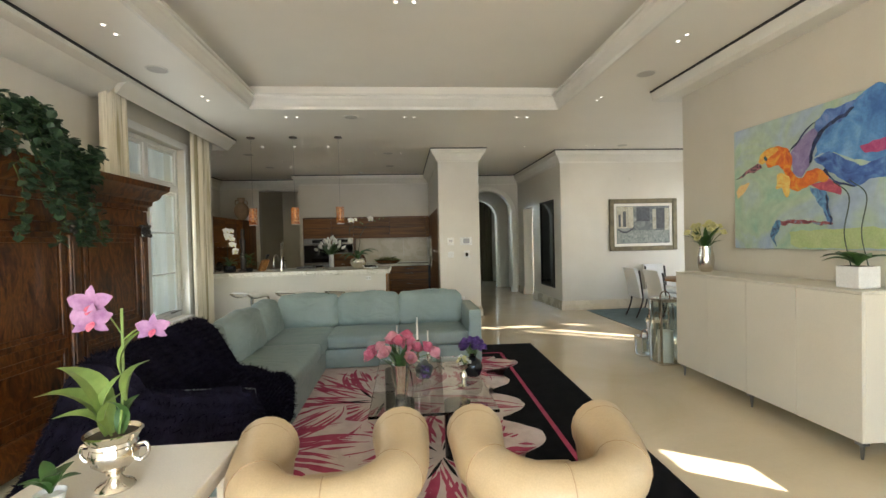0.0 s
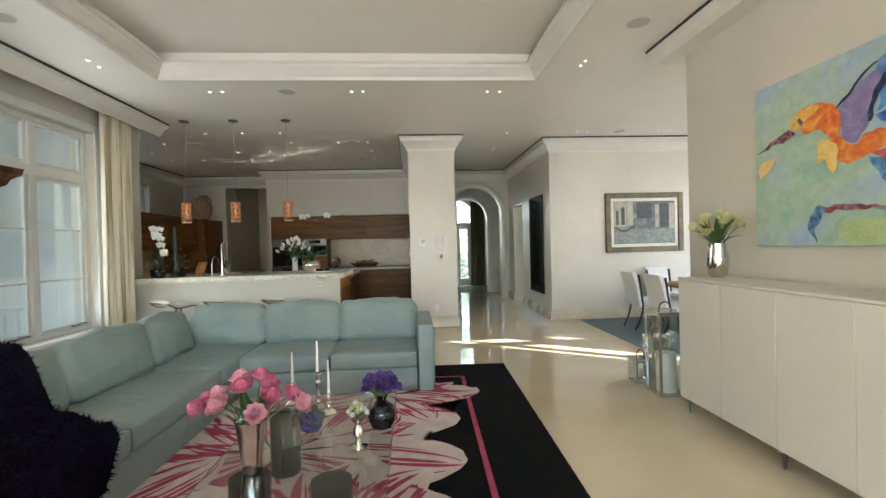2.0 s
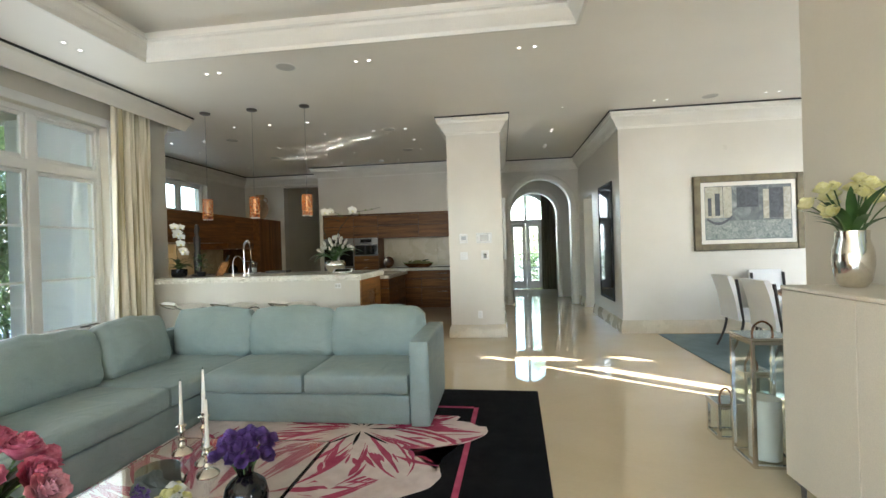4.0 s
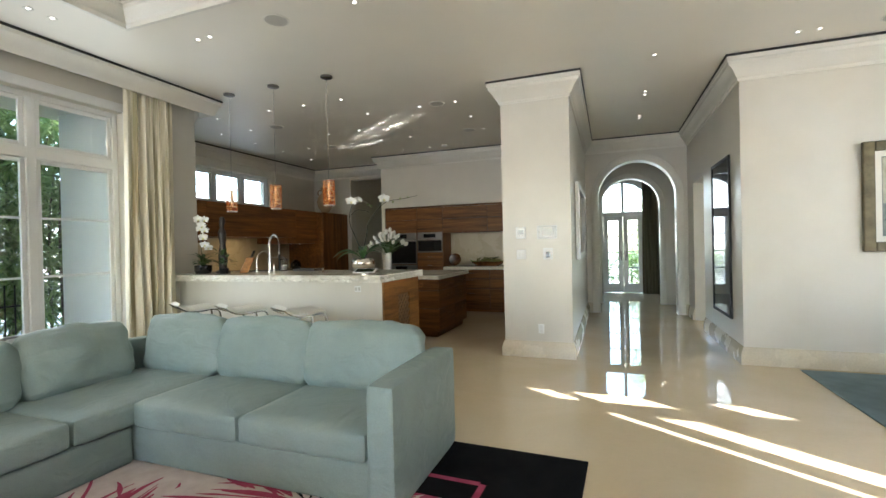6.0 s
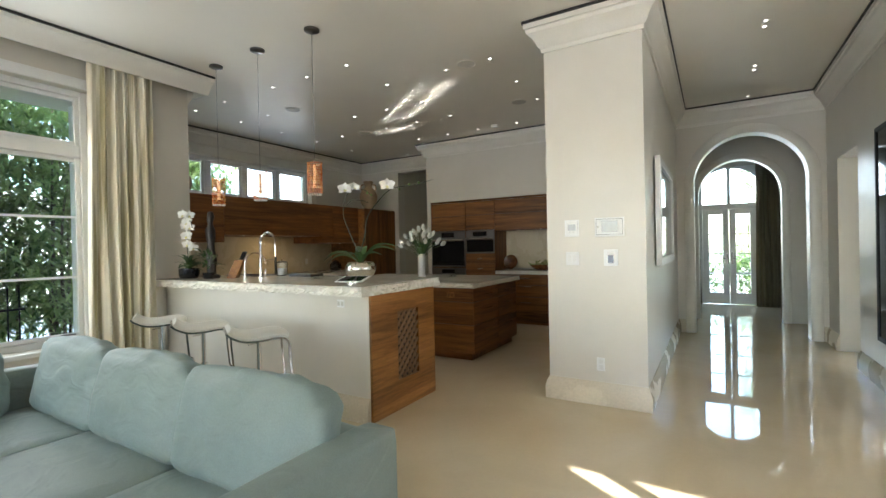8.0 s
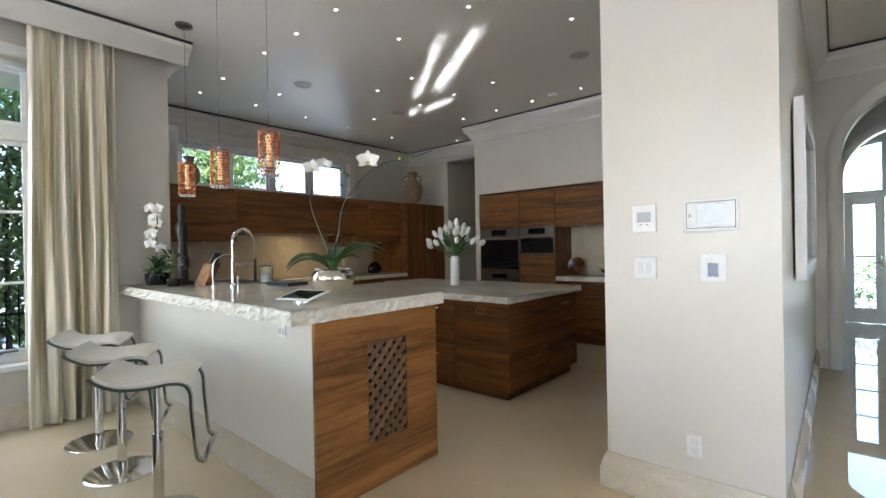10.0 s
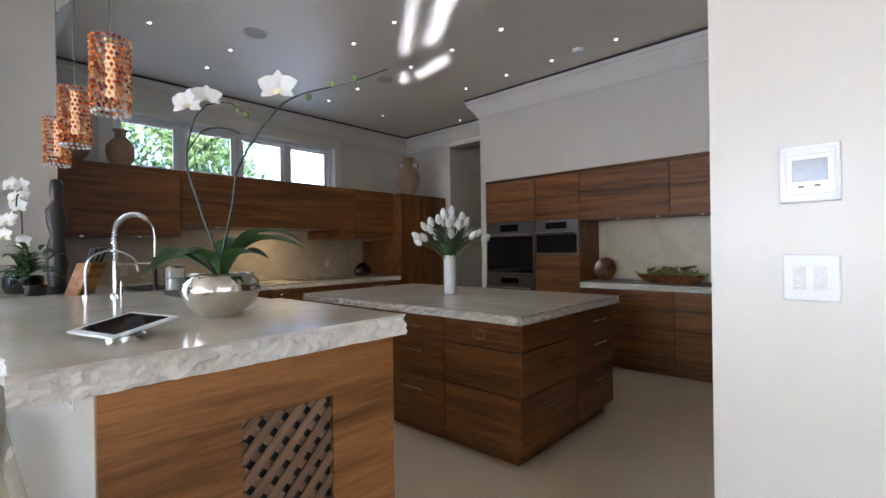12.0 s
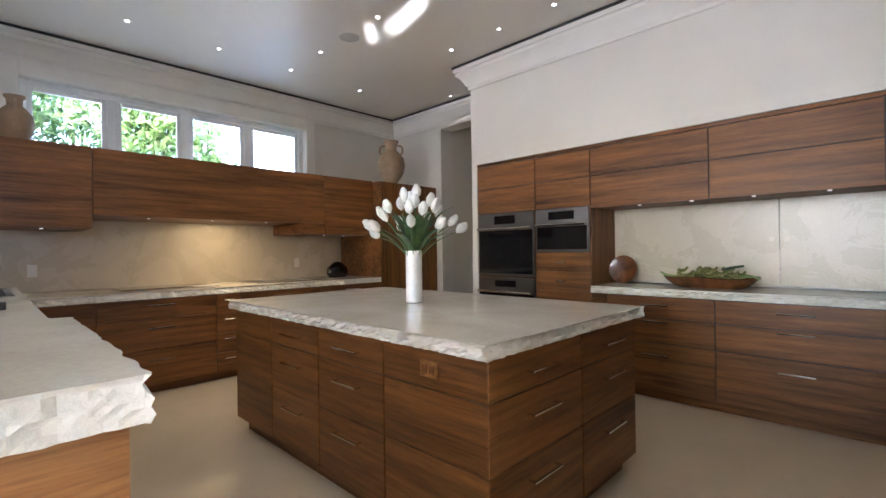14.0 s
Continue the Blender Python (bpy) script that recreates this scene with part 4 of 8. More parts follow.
island()
stone_slab("island_worktop", "thick pale stone top with chipped edges on the island", [(IX0, IY0), (IX1, IY0), (IX1, IY1), (IX0, IY1)], 0.902, 0.963, (1, 1, 1, 1))

BX1, BY0, BY1, BZ = 0.40, 7.205, 8.345, 1.119
BWX, BWY = 0.318, 7.365      # end and face of the plastered wall


def breakfast_bar():
    s = thing("breakfast_bar", "plastered breakfast bar with a walnut end panel", "bar")
    bm = start()
    box(bm, LEFT + 0.003, BWX, BWY, BWY + 0.12, 0, BZ - 0.085)
    part("bar_wall", bm, M["plaster"], s, "cream polished plaster")
    bm = start()
    moulding(bm, [(BWX, BWY), (LEFT + 0.003, BWY)], BASE)
    part("skirting", bm, M["base_stone"], s, smooth=True)
    bm = start()
    box(bm, -0.58, BWX - 0.02, BWY + 0.122, BY1 - 0.06, 0.10, BZ - 0.085)
    box(bm, LEFT + 0.01, -0.585, BWY + 0.122, BY1 - 0.12, 0.10, BZ - 0.085)
    part("carcass", bm, M["walnut_y"], s)
    bm = start()
    box(bm, LEFT + 0.01, BWX - 0.06, BWY + 0.14, BY1 - 0.16, 0.0, 0.10)
    part("plinth", bm, M["walnut_y"], s)
    return s


BAR = breakfast_bar()
M["slat"] = wood("lattice_wood", (0.12, 0.065, 0.034), (0.28, 0.17, 0.095), 1)
# end panel with a woven lattice grille
PA, PB = BWY + 0.002, BY1 - 0.03
GA, GB, GZ0, GZ1 = 7.718, 8.035, 0.265, 0.862
bm = start()
wall_with_openings(bm, 1, BWX + 0.002, 0.022, PA, PB, 0.004, BZ - 0.086, [(GA, GB, GZ0, GZ1)])
END = part("end_panel", bm, M["walnut_light"], BAR, "honey walnut panel with a lattice grille")
# black sheet behind the slats, the hollow's shade put in as colour
bm = start()
box(bm, BWX - 0.018, BWX - 0.008, GA - 0.01, GB + 0.01, GZ0 - 0.01, GZ1 + 0.01)
part("recess", bm, M["black"], END)
for sgn in (-1, 1):
    for k in range(-9, 18):
        # a slat at 45 degrees through the grille, cut to its frame
        c = GA + k * 0.078
        ends = []
        for zz in (GZ0, GZ1):
            ends.append((c + sgn * (zz - GZ0) if sgn > 0 else c + (GZ1 - zz), zz))
        (ya, za), (yb, zb) = ends
        if yb < ya:
            ya, za, yb, zb = yb, zb, ya, za
        if yb <= GA or ya >= GB:
            continue
        slope = (zb - za) / (yb - ya)
        if ya < GA:
            ya, za = GA, za + slope * (GA - ya)
        if yb > GB:
            yb, zb = GB, zb + slope * (GB - yb)
        ln = math.hypot(yb - ya, zb - za)
        if ln < 0.03:
            continue
        bm = start()
        box(bm, -0.003, 0.003, -ln / 2, ln / 2, -0.015, 0.015)
        part("slat", bm, M["slat"], END, at=Matrix.Translation((BWX + 0.012 + 0.004 * sgn, (ya + yb) / 2, (za + zb) / 2)) @ Matrix.Rotation(math.atan2(zb - za, yb - ya), 4, "X"))
stone_slab("bar_worktop", "thick pale stone bar top with a hand-chipped edge", [(LEFT + 0.004, BY0), (BX1, BY0), (BX1, BY1), (-0.60, BY1), (-0.62, BY1 - 0.06), (LEFT + 0.004, BY1 - 0.06)], BZ - 0.08, BZ, (1, 1, 1, 1, 0, 0))

# units along the west wall
WX = -3.79
def west_units():
    u = thing("wall_units", "dark walnut wall units under the strip window", "cabinet")
    bm = start()
    box(bm, KX + 0.003, WX - 0.02, 7.67, 8.828, 1.56, 2.28)
    box(bm, KX + 0.003, WX - 0.02, 8.83, 11.17, 1.675, 2.28)
    box(bm, KX + 0.003, WX - 0.002, 10.87, 11.168, 1.545, 1.672)
    box(bm, KX + 0.003, WX - 0.02, 11.172, 11.92, 1.54, 2.28)
    part("carcass", bm, M["walnut_y"], u)
    front_panel(u, M["walnut"], M["walnut_y"], 1, WX - 0.02, 7.67, 8.83, 1.555, 2.285, 1, "door")
    front_panel(u, M["walnut"], M["walnut_y"], 1, WX - 0.02, 8.83, 11.17, 1.67, 2.285, 1, "door")
    front_panel(u, M["walnut"], M["walnut_y"], 1, WX - 0.02, 11.17, 11.92, 1.545, 2.285, 1, "door")
    for y in (8.0, 8.5, 11.3, 11.6):
        bm = start()
        cyl(bm, WX - 0.25, y, 1.530 if y > 11 else 1.552, 1.538 if y > 11 else 1.56, 0.014)
        part("puck_light", bm, M["puck"], u)
    for y in (9.3, 9.9, 10.5):
        bm = start()
        cyl(bm, WX - 0.2, y, 1.669, 1.675, 0.014)
        part("puck_light", bm, M["puck"], u)
    t = thing("tall_unit", "dark walnut full-height corner unit", "cabinet")
    bm = start()
    box(bm, KX + 0.003, -3.64, 11.93, KY - 0.003, 0.0, 2.27, 0.003, 1)
    part("carcass", bm, M["walnut_y"], t)
    front_panel(t, M["walnut_z"], M["walnut_z"], 1, -3.64, 11.94, 12.46, 0.1, 2.26, 1, "door")
    front_panel(t, M["walnut_z"], M["walnut_z"], 1, -3.64, 12.46, 12.99, 0.1, 2.26, 1, "door")
    bm = start()
    front = -3.66
    b = thing("base_units", "dark walnut base drawers along the splashback", "cabinet")
    box(bm, KX + 0.003, front - 0.02, 7.67, 11.92, 0.09, 0.895)
    part("carcass", bm, M["walnut_y"], b)
    bm = start()
    box(bm, KX + 0.003, front - 0.08, 7.67, 11.92, 0.0, 0.089)
    part("plinth", bm, M["walnut_y"], b)
    ys = [7.67, 8.825, 9.82, 10.06, 11.0, 11.92]
    for a, c in zip(ys, ys[1:]):
        rows = [0.09, 0.42, 0.71, 0.893] if c - a > 0.5 else [0.09, 0.29, 0.49, 0.69, 0.893]
        for lo, hi in zip(rows, rows[1:]):
            front_panel(b, M["walnut"], M["walnut_y"], 1, front - 0.02, a, c, lo, hi, 1, handles=(0.5,), mesh=HANDLE_L if c - a > 0.5 else HANDLE_S, high=0.7)


west_units()
stone_slab("west_worktop", "pale stone worktop below the splashback", [(KX + 0.004, 7.67), (-3.63, 7.67), (-3.63, 11.925), (KX + 0.004, 11.925)], 0.898, 0.963, (0, 1, 0, 0))
bm = start()
box(bm, KX + 0.002, KX + 0.016, 7.67, 11.925, 0.966, 1.73)
tagged(part("splashback", bm, M["splash"]), "honed beige stone splashback behind the hob", "splashback")


# fitted wall towards the north
def north_units():
    y = BLY
    t = thing("oven_tower", "walnut tower with two built-in ovens and drawers", "cabinet")
    x0, xm, x1 = -2.115, -1.338, -0.732
    bm = start()
    box(bm, x0, x1, y + 0.02, 12.80, 0.09, 1.72)
    part("carcass", bm, M["walnut_z"], t)
    bm = start()
    box(bm, x0, x1, y + 0.07, 12.80, 0.0, 0.089)
    part("plinth", bm, M["walnut"], t)
    for lo, hi in ((0.09, 0.36),):
        front_panel(t, M["walnut"], M["walnut_y"], 0, y + 0.02, x0, xm, lo, hi, -1)
    for lo, hi in ((0.09, 0.40), (0.40, 0.70), (0.70, 0.90), (0.90, 1.09), (1.09, 1.275)):
        front_panel(t, M["walnut"], M["walnut_y"], 0, y + 0.02, xm, x1, lo, hi, -1, handles=(0.5,), high=0.5)
    for nm, a, b, z0, z1, band in (("oven", x0, xm, 1.02, 1.715, 0.14), ("oven", x0, xm, 0.39, 1.005, 0.12), ("oven", xm, x1, 1.28, 1.715, 0.13)):
        bm = start()
        box(bm, a + 0.012, b - 0.012, y - 0.012, y + 0.019, z0, z1, 0.004, 1)
        o = part(nm, bm, M["steel"], t, "stainless steel built-in oven")
        bm = start()
        box(bm, a + 0.03, b - 0.03, y - 0.0155, y - 0.0125, z0 + 0.03, z1 - band - 0.05, 0.001, 1)
        part("glass_door", bm, M["black_glass"], o)
        bm = start()
        box(bm, (a + b) / 2 - 0.14, (a + b) / 2 + 0.14, y - 0.0155, y - 0.0125, z1 - band + 0.02, z1 - 0.03)
        part("display", bm, M["black_glass"], o)
        bm = start()
        zz = z1 - band - 0.03
        tube(bm, [(a + 0.03, y - 0.055, zz), (b - 0.03, y - 0.055, zz)], 0.012, 10)
        for xx in (a + 0.06, b - 0.06):
            box(bm, xx - 0.008, xx + 0.008, y - 0.05, y - 0.011, zz - 0.008, zz + 0.008)
        part("handle", bm, M["chrome"], o)
    u = thing("wall_units", "walnut wall units in two rows with lights below", "cabinet")
    bm = start()
    box(bm, x0, x1, y + 0.02, 12.80, 1.722, 2.262)
    box(bm, x1 + 0.001, 2.01, y + 0.02, 12.80, 1.70 + 0.018, 2.262)
    # near-black carcass: shade between the doors put in as colour
    part("carcass", bm, M["ebony"], u)
    bm = start()
    box(bm, x1 + 0.001, 2.01, y + 0.02, 12.80, 1.70, 1.70 + 0.017)
    part("underside", bm, M["walnut"], u)
    bm = start()
    box(bm, x0, 1.375, y - 0.001, y + 0.02, 2.264, 2.294)
    part("top_rail", bm, M["walnut"], u)
    xs = [x0, xm, x1, 0.268, 1.268, 2.0]
    for a, b in zip(xs, xs[1:]):
        for lo, hi in ((1.72 if b <= x1 else 1.69, 2.0), (2.0, 2.262)):
            front_panel(u, M["walnut"], M["walnut_y"], 0, y + 0.02, a, b, lo, hi, -1, "door")
    for x in (-0.29, 0.13, 0.556, 0.992):
        bm = start()
        cyl(bm, x, y + 0.05, 1.686, 1.699, 0.014)
        part("puck_light", bm, M["puck"], u)
    b2 = thing("base_units", "walnut base drawers with long bar handles", "cabinet")
    bm = start()
    box(bm, x1 + 0.001, 2.01, y + 0.02, 12.80, 0.09, 0.895)
    # near-black again, as painted shade between these drawers
    part("carcass", bm, M["ebony"], b2)
    bm = start()
    box(bm, x1 + 0.001, 2.01, y + 0.08, 12.80, 0.0, 0.089)
    part("plinth", bm, M["walnut"], b2)
    xs = [x1, -0.59, 0.295, 1.33]
    for a, b in zip(xs, xs[1:]):
        for lo, hi, hz in ((0.09, 0.495, 0.76), (0.495, 0.706, 0.9), (0.706, 0.893, 0.62)):
            front_panel(b2, M["walnut"], M["walnut_y"], 0, y + 0.02, a, b, lo, hi, -1, handles=(0.49,) if b - a > 0.3 else (), mesh=HANDLE_L, high=hz)
    stone_slab("north_worktop", "pale stone worktop along the fitted wall", [(x1 + 0.003, y - 0.03), (1.345, y - 0.03), (1.345, 12.79), (x1 + 0.003, 12.79)], 0.898, 0.963, (1, 0, 0, 0))
    for a, b in ((x1 + 0.003, 0.642), (0.647, 1.345)):
        bm = start()
        box(bm, a, b, 12.70, 12.72, 0.985, 1.70)
        d = tagged(part("splash_door", bm, M["splash"]), "pale stone sliding splashback door with a finger hole", "splashback")
        bm = start()
        xx = b - 0.05 if a < 0 else a + 0.05
        out = bmesh.ops.create_cone(bm, cap_ends=True, segments=18, radius1=0.02, radius2=0.02, depth=0.004, matrix=Matrix.Translation((xx, 12.698, 1.37)) @ pose(0, 0, 0, 90))
        part("finger_pull", bm, M["base_stone"], d)


north_units()


def east_units():
    t = thing("appliance_wall", "walnut tall units with built-in coffee machine and oven", "cabinet")
    x = PX0 + 0.005
    bm = start()
    box(bm, x + 0.02, 2.018, 9.103, BLY - 0.004, 0.0, 2.298)
    part("carcass", bm, M["walnut_z"], t)
    for a, b in ((9.103, 9.85), (9.85, 10.65), (10.65, 11.45)):
        front_panel(t, M["walnut_z"], M["walnut_z"], 1, x + 0.02, a, b, 0.1, 1.1, -1, "door", handles=(0.1,), high=0.8)
        front_panel(t, M["walnut_z"], M["walnut_z"], 1, x + 0.02, a, b, 1.1, 2.29, -1, "door", handles=(0.1,), high=0.2)
    front_panel(t, M["walnut_z"], M["walnut_y"], 1, x + 0.02, 11.45, 12.18, 1.75, 2.29, -1, "door")
    for lo, hi in ((0.1, 0.4), (0.4, 0.65), (0.65, 0.85)):
        front_panel(t, M["walnut_z"], M["walnut_y"], 1, x + 0.02, 11.45, 12.18, lo, hi, -1, handles=(0.5,))
    for z0, z1 in ((0.87, 1.28), (1.30, 1.73)):
        bm = start()
        box(bm, x - 0.012, x + 0.019, 11.47, 12.16, z0, z1, 0.004, 1)
        o = part("oven", bm, M["steel"], t, "stainless steel built-in appliance")
        bm = start()
        box(bm, x - 0.016, x - 0.0125, 11.51, 12.12, z0 + 0.09, z1 - 0.1)
        part("glass_door", bm, M["black_glass"], o)


east_units()

# ---- living room: furniture ----
def rug_edge(y):
    """Where the flowers end towards the black margin, scalloped like petal tips."""
    return -1.10 + 0.43 * abs(math.sin(y * 4.36 + 2.70)) ** 0.6 + 0.025 * noise.noise(Vector((0, y * 9, 0))) + (0.25 if y > -1.35 else 0)


def petals_of_rug():
    rnd = random.Random(11)
    bm = start()
    n = 220
    ys = [RUG[2] + 0.05 + (5.0 - 0.86) * i / n for i in range(n + 1)]
    rows = [(bm.verts.new((RUG[0] + 0.05, y, 0.0152)), bm.verts.new((rug_edge(y), y, 0.0152))) for y in ys]
    for p, q in zip(rows, rows[1:]):
        bm.faces.new((p[0], p[1], q[1], q[0]))
    part("flower_ground", bm, M["rug_blush"], rug, "blush wool ground of overlapping flowers")
    flowers = ((0.48, 3.77, 1.30, 15, 0.2), (1.10, 4.95, 0.98, 13, 0.0), (0.99, 2.60, 1.0, 14, 0.5), (-0.55, 2.7, 1.2, 14, 0.1))
    for fl, (fx, fy, reach, count, turn) in enumerate(flowers):
        cx, cy = fx - 2.505, fy - 6.0
        for k in range(count):
            ln = reach * rnd.uniform(0.82, 1.1)
            ang = turn + 2 * math.pi * k / count
            d, s = Vector((math.cos(ang), math.sin(ang))), Vector((-math.sin(ang), math.cos(ang)))
            wide = ln * 0.25
            z1 = 0.0168 + 0.0028 * fl + 0.00013 * k
            clamp = lambda p: (max(RUG[0] + 0.05, min(rug_edge(p.y), p.x)), max(RUG[2] + 0.05, min(RUG[3] - 0.72, p.y)))

            def width_at(t):
                w = wide * (0.10 + 0.95 * math.sin(math.pi * min(1, t * 0.86 + 0.05)) ** 0.9)
                return w * (1 - ((t - 0.8) / 0.2) ** 2 * 0.92) if t > 0.8 else w

            def strip(t0, t1, u, half, jag, m):
                line = []
                for i in range(m + 1):
                    f = i / m
                    t = t0 + (t1 - t0) * f
                    c = Vector((cx, cy)) + d * ln * t + s * u * width_at(t) * 0.92
                    h = half(t, f) + jag * noise.noise(Vector((t * 9, k * 3.3, fl)))
                    line.append((bm.verts.new((*clamp(c + s * h), z)), bm.verts.new((*clamp(c - s * h), z))))
                for p, q in zip(line, line[1:]):
                    if (p[0].co - p[1].co).length + (q[0].co - q[1].co).length > 1e-4:
                        bm.faces.new((p[0], p[1], q[1], q[0]))

            bm = start()
            z = z1
            strip(0, 1, 0, lambda t, f: width_at(t), 0.02, 18)
            pet = part("petal", bm, M["rug_blush"], rug, "blush wool petal")
            bm = start()
            for j in range(15):
                z = z1 + 0.0008 + 0.00006 * j
                u = rnd.uniform(-0.9, 0.9)
                t0, t1 = sorted((rnd.uniform(0.10, 0.75), rnd.uniform(0.4, 0.97)))
                t1 = max(t1, t0 + 0.15)
                w0 = rnd.uniform(0.006, 0.028)
                strip(t0, min(t1, 0.98), u, lambda t, f: w0 * math.sin(math.pi * (0.06 + 0.88 * f)), 0.006, 8)
            tagged(part("streak", bm, M["rug_pink"], pet, "raspberry pink streaks"), kind="stuff")
            if k % 2 == 0:
                bm = start()
                z = z1 + 0.0022
                strip(0.06, 0.34, rnd.uniform(-0.6, 0.6), lambda t, f: 0.014 * math.sin(math.pi * (0.06 + 0.9 * f)), 0.004, 8)
                part("stamen", bm, M["rug_black"], pet, "black stamen")
    bm = start()
    x, y = RUG[1] - 0.55, RUG[3] - 0.50
    box(bm, x - 0.02, x + 0.02, RUG[2] + 0.3, y, 0.0145, 0.0150)
    box(bm, RUG[0] + 0.5, x - 0.021, y - 0.02, y + 0.02, 0.0145, 0.0150)
    part("stripe", bm, M["rug_pink"], rug, "raspberry pink border stripe")


petals_of_rug()


def sweep(bm, path, profile, mat=0):
    """A closed profile of (outward, height) along a plan curve; outward is to the right of the path."""
    rings = []
    for i, p in enumerate(path):
        d = (path[min(i + 1, len(path) - 1)] - path[max(i - 1, 0)]).normalized()
        out = Vector((d.y, -d.x))
        rings.append([bm.verts.new((p.x + out.x * o, p.y + out.y * o, h)) for o, h in profile(i / (len(path) - 1))])
    n = len(rings[0])
    for a, b in zip(rings, rings[1:]):
        for i in range(n):
            bm.faces.new((a[i], a[(i + 1) % n], b[(i + 1) % n], b[i])).material_index = mat
    bm.faces.new(rings[0])
    bm.faces.new(rings[-1])


def tub_chair():
    c = thing("tub_armchair", "tan leather tub armchair with a rolled back", "armchair", group="armchairs facing the sofa")
    half, yc, front = 0.24, -0.235, 0.02
    # from the right front round the back to the left front, outward on the right hand
    path = [Vector((half, front - (front - yc) * i / 8)) for i in range(8)]
    path += [Vector((half * math.cos(a), yc - half * 1.05 * math.sin(a))) for a in (math.pi * i / 20 for i in range(21))]
    path += [Vector((-half, yc + (front - yc) * i / 8)) for i in range(1, 9)]
    path = path[::-1]

    def roll(t):
        up = -0.012 + 0.012 * math.cos(2 * math.pi * t)
        e = 0.92 if t in (0, 1) else 1.0 + 0.26 * max(0, abs(2 * t - 1) - 0.5) / 0.5
        prof = []
        for i in range(15):
            a = radians(-60 + 255 * i / 14)
            prof.append((0.075 + 0.115 * e * math.cos(a), 0.615 + up + 0.115 * e * math.sin(a)))
        return prof + [(-0.035, 0.52), (-0.02, 0.40), (0.06, 0.40), (0.085, 0.47)]

    bm = start()
    sweep(bm, path, roll)
    part("roll_back", bm, M["tan"], c, smooth=True)
    bm = start()
    sweep(bm, path, lambda t: [(-0.02, 0.10), (0.105, 0.10), (0.120, 0.30), (0.118, 0.505), (0.09, 0.53), (-0.02, 0.41)])
    part("shell", bm, M["tan"], c, smooth=True)
    for t in (0.09, 0.30, 0.5, 0.70, 0.91):
        bm = start()
        i = round(t * (len(path) - 1))
        p = path[i]
        d = (path[min(i + 1, len(path) - 1)] - path[i - 1]).normalized()
        out = Vector((d.y, -d.x))
        prof = roll(t)[2:15]
        tube(bm, [(p.x + out.x * (o + 0.001), p.y + out.y * (o + 0.001), h + 0.0) for o, h in prof], 0.0022, 5)
        part("seam", bm, M["tan_seam"], c, "stitched leather seam")
    nail = start()
    ball(nail, 0, 0, 0, 0.005, u=6, v=4)
    nail = finish("nail", nail, M["tan_seam"], True)
    k = 46
    for j in range(k):
        f = (j + 0.5) / k * (len(path) - 1)
        i = int(f)
        p = path[i].lerp(path[i + 1], f - i)
        d = (path[i + 1] - path[i]).normalized()
        piece("nail", nail, c, Matrix.Translation((p.x + d.y * 0.119, p.y - d.x * 0.119, 0.49)))
    bm = start()
    cushion(bm, -half + 0.03, half - 0.03, yc - 0.17, front + 0.06, 0.26, 0.43, 0.05, 0.02, 0.004, 31)
    part("seat_cushion", bm, M["tan"], c, smooth=True)
    bm = start()
    box(bm, -half + 0.02, half - 0.02, yc - 0.15, front + 0.04, 0.10, 0.258, 0.02)
    part("seat_base", bm, M["tan"], c)
    for x in (-half, half):
        for y in (front - 0.05, yc - 0.1):
            bm = start()
            cyl(bm, x, y, 0.0145, 0.10, 0.02, 0.028, 12)
            part("foot", bm, M["ebony"], c)
    return c


chair = tub_chair()
chair.matrix_basis = pose(0.29, 1.65, 0, 0, 0, 3)
copy_thing(chair, pose(1.29, 1.63, 0, 0, 0, -4))


def glass_table():
    t = thing("coffee_table", "square clear glass coffee table on dark stone drums", "coffee table")
    bm = start()
    box(bm, 0.38, 1.265, 2.40, 3.85, 0.405, 0.425, 0.004)
    part("tabletop", bm, M["glass"], t, "thick clear glass with a green edge")
    for x, y in ((1.0, 2.62), (0.60, 2.70), (0.54, 3.52)):
        bm = start()
        cyl(bm, x, y, 0.0195, 0.404, 0.095, n=28)
        part("drum_leg", bm, M["black_glass"], t, smooth=True)


glass_table()
TT = 0.4255


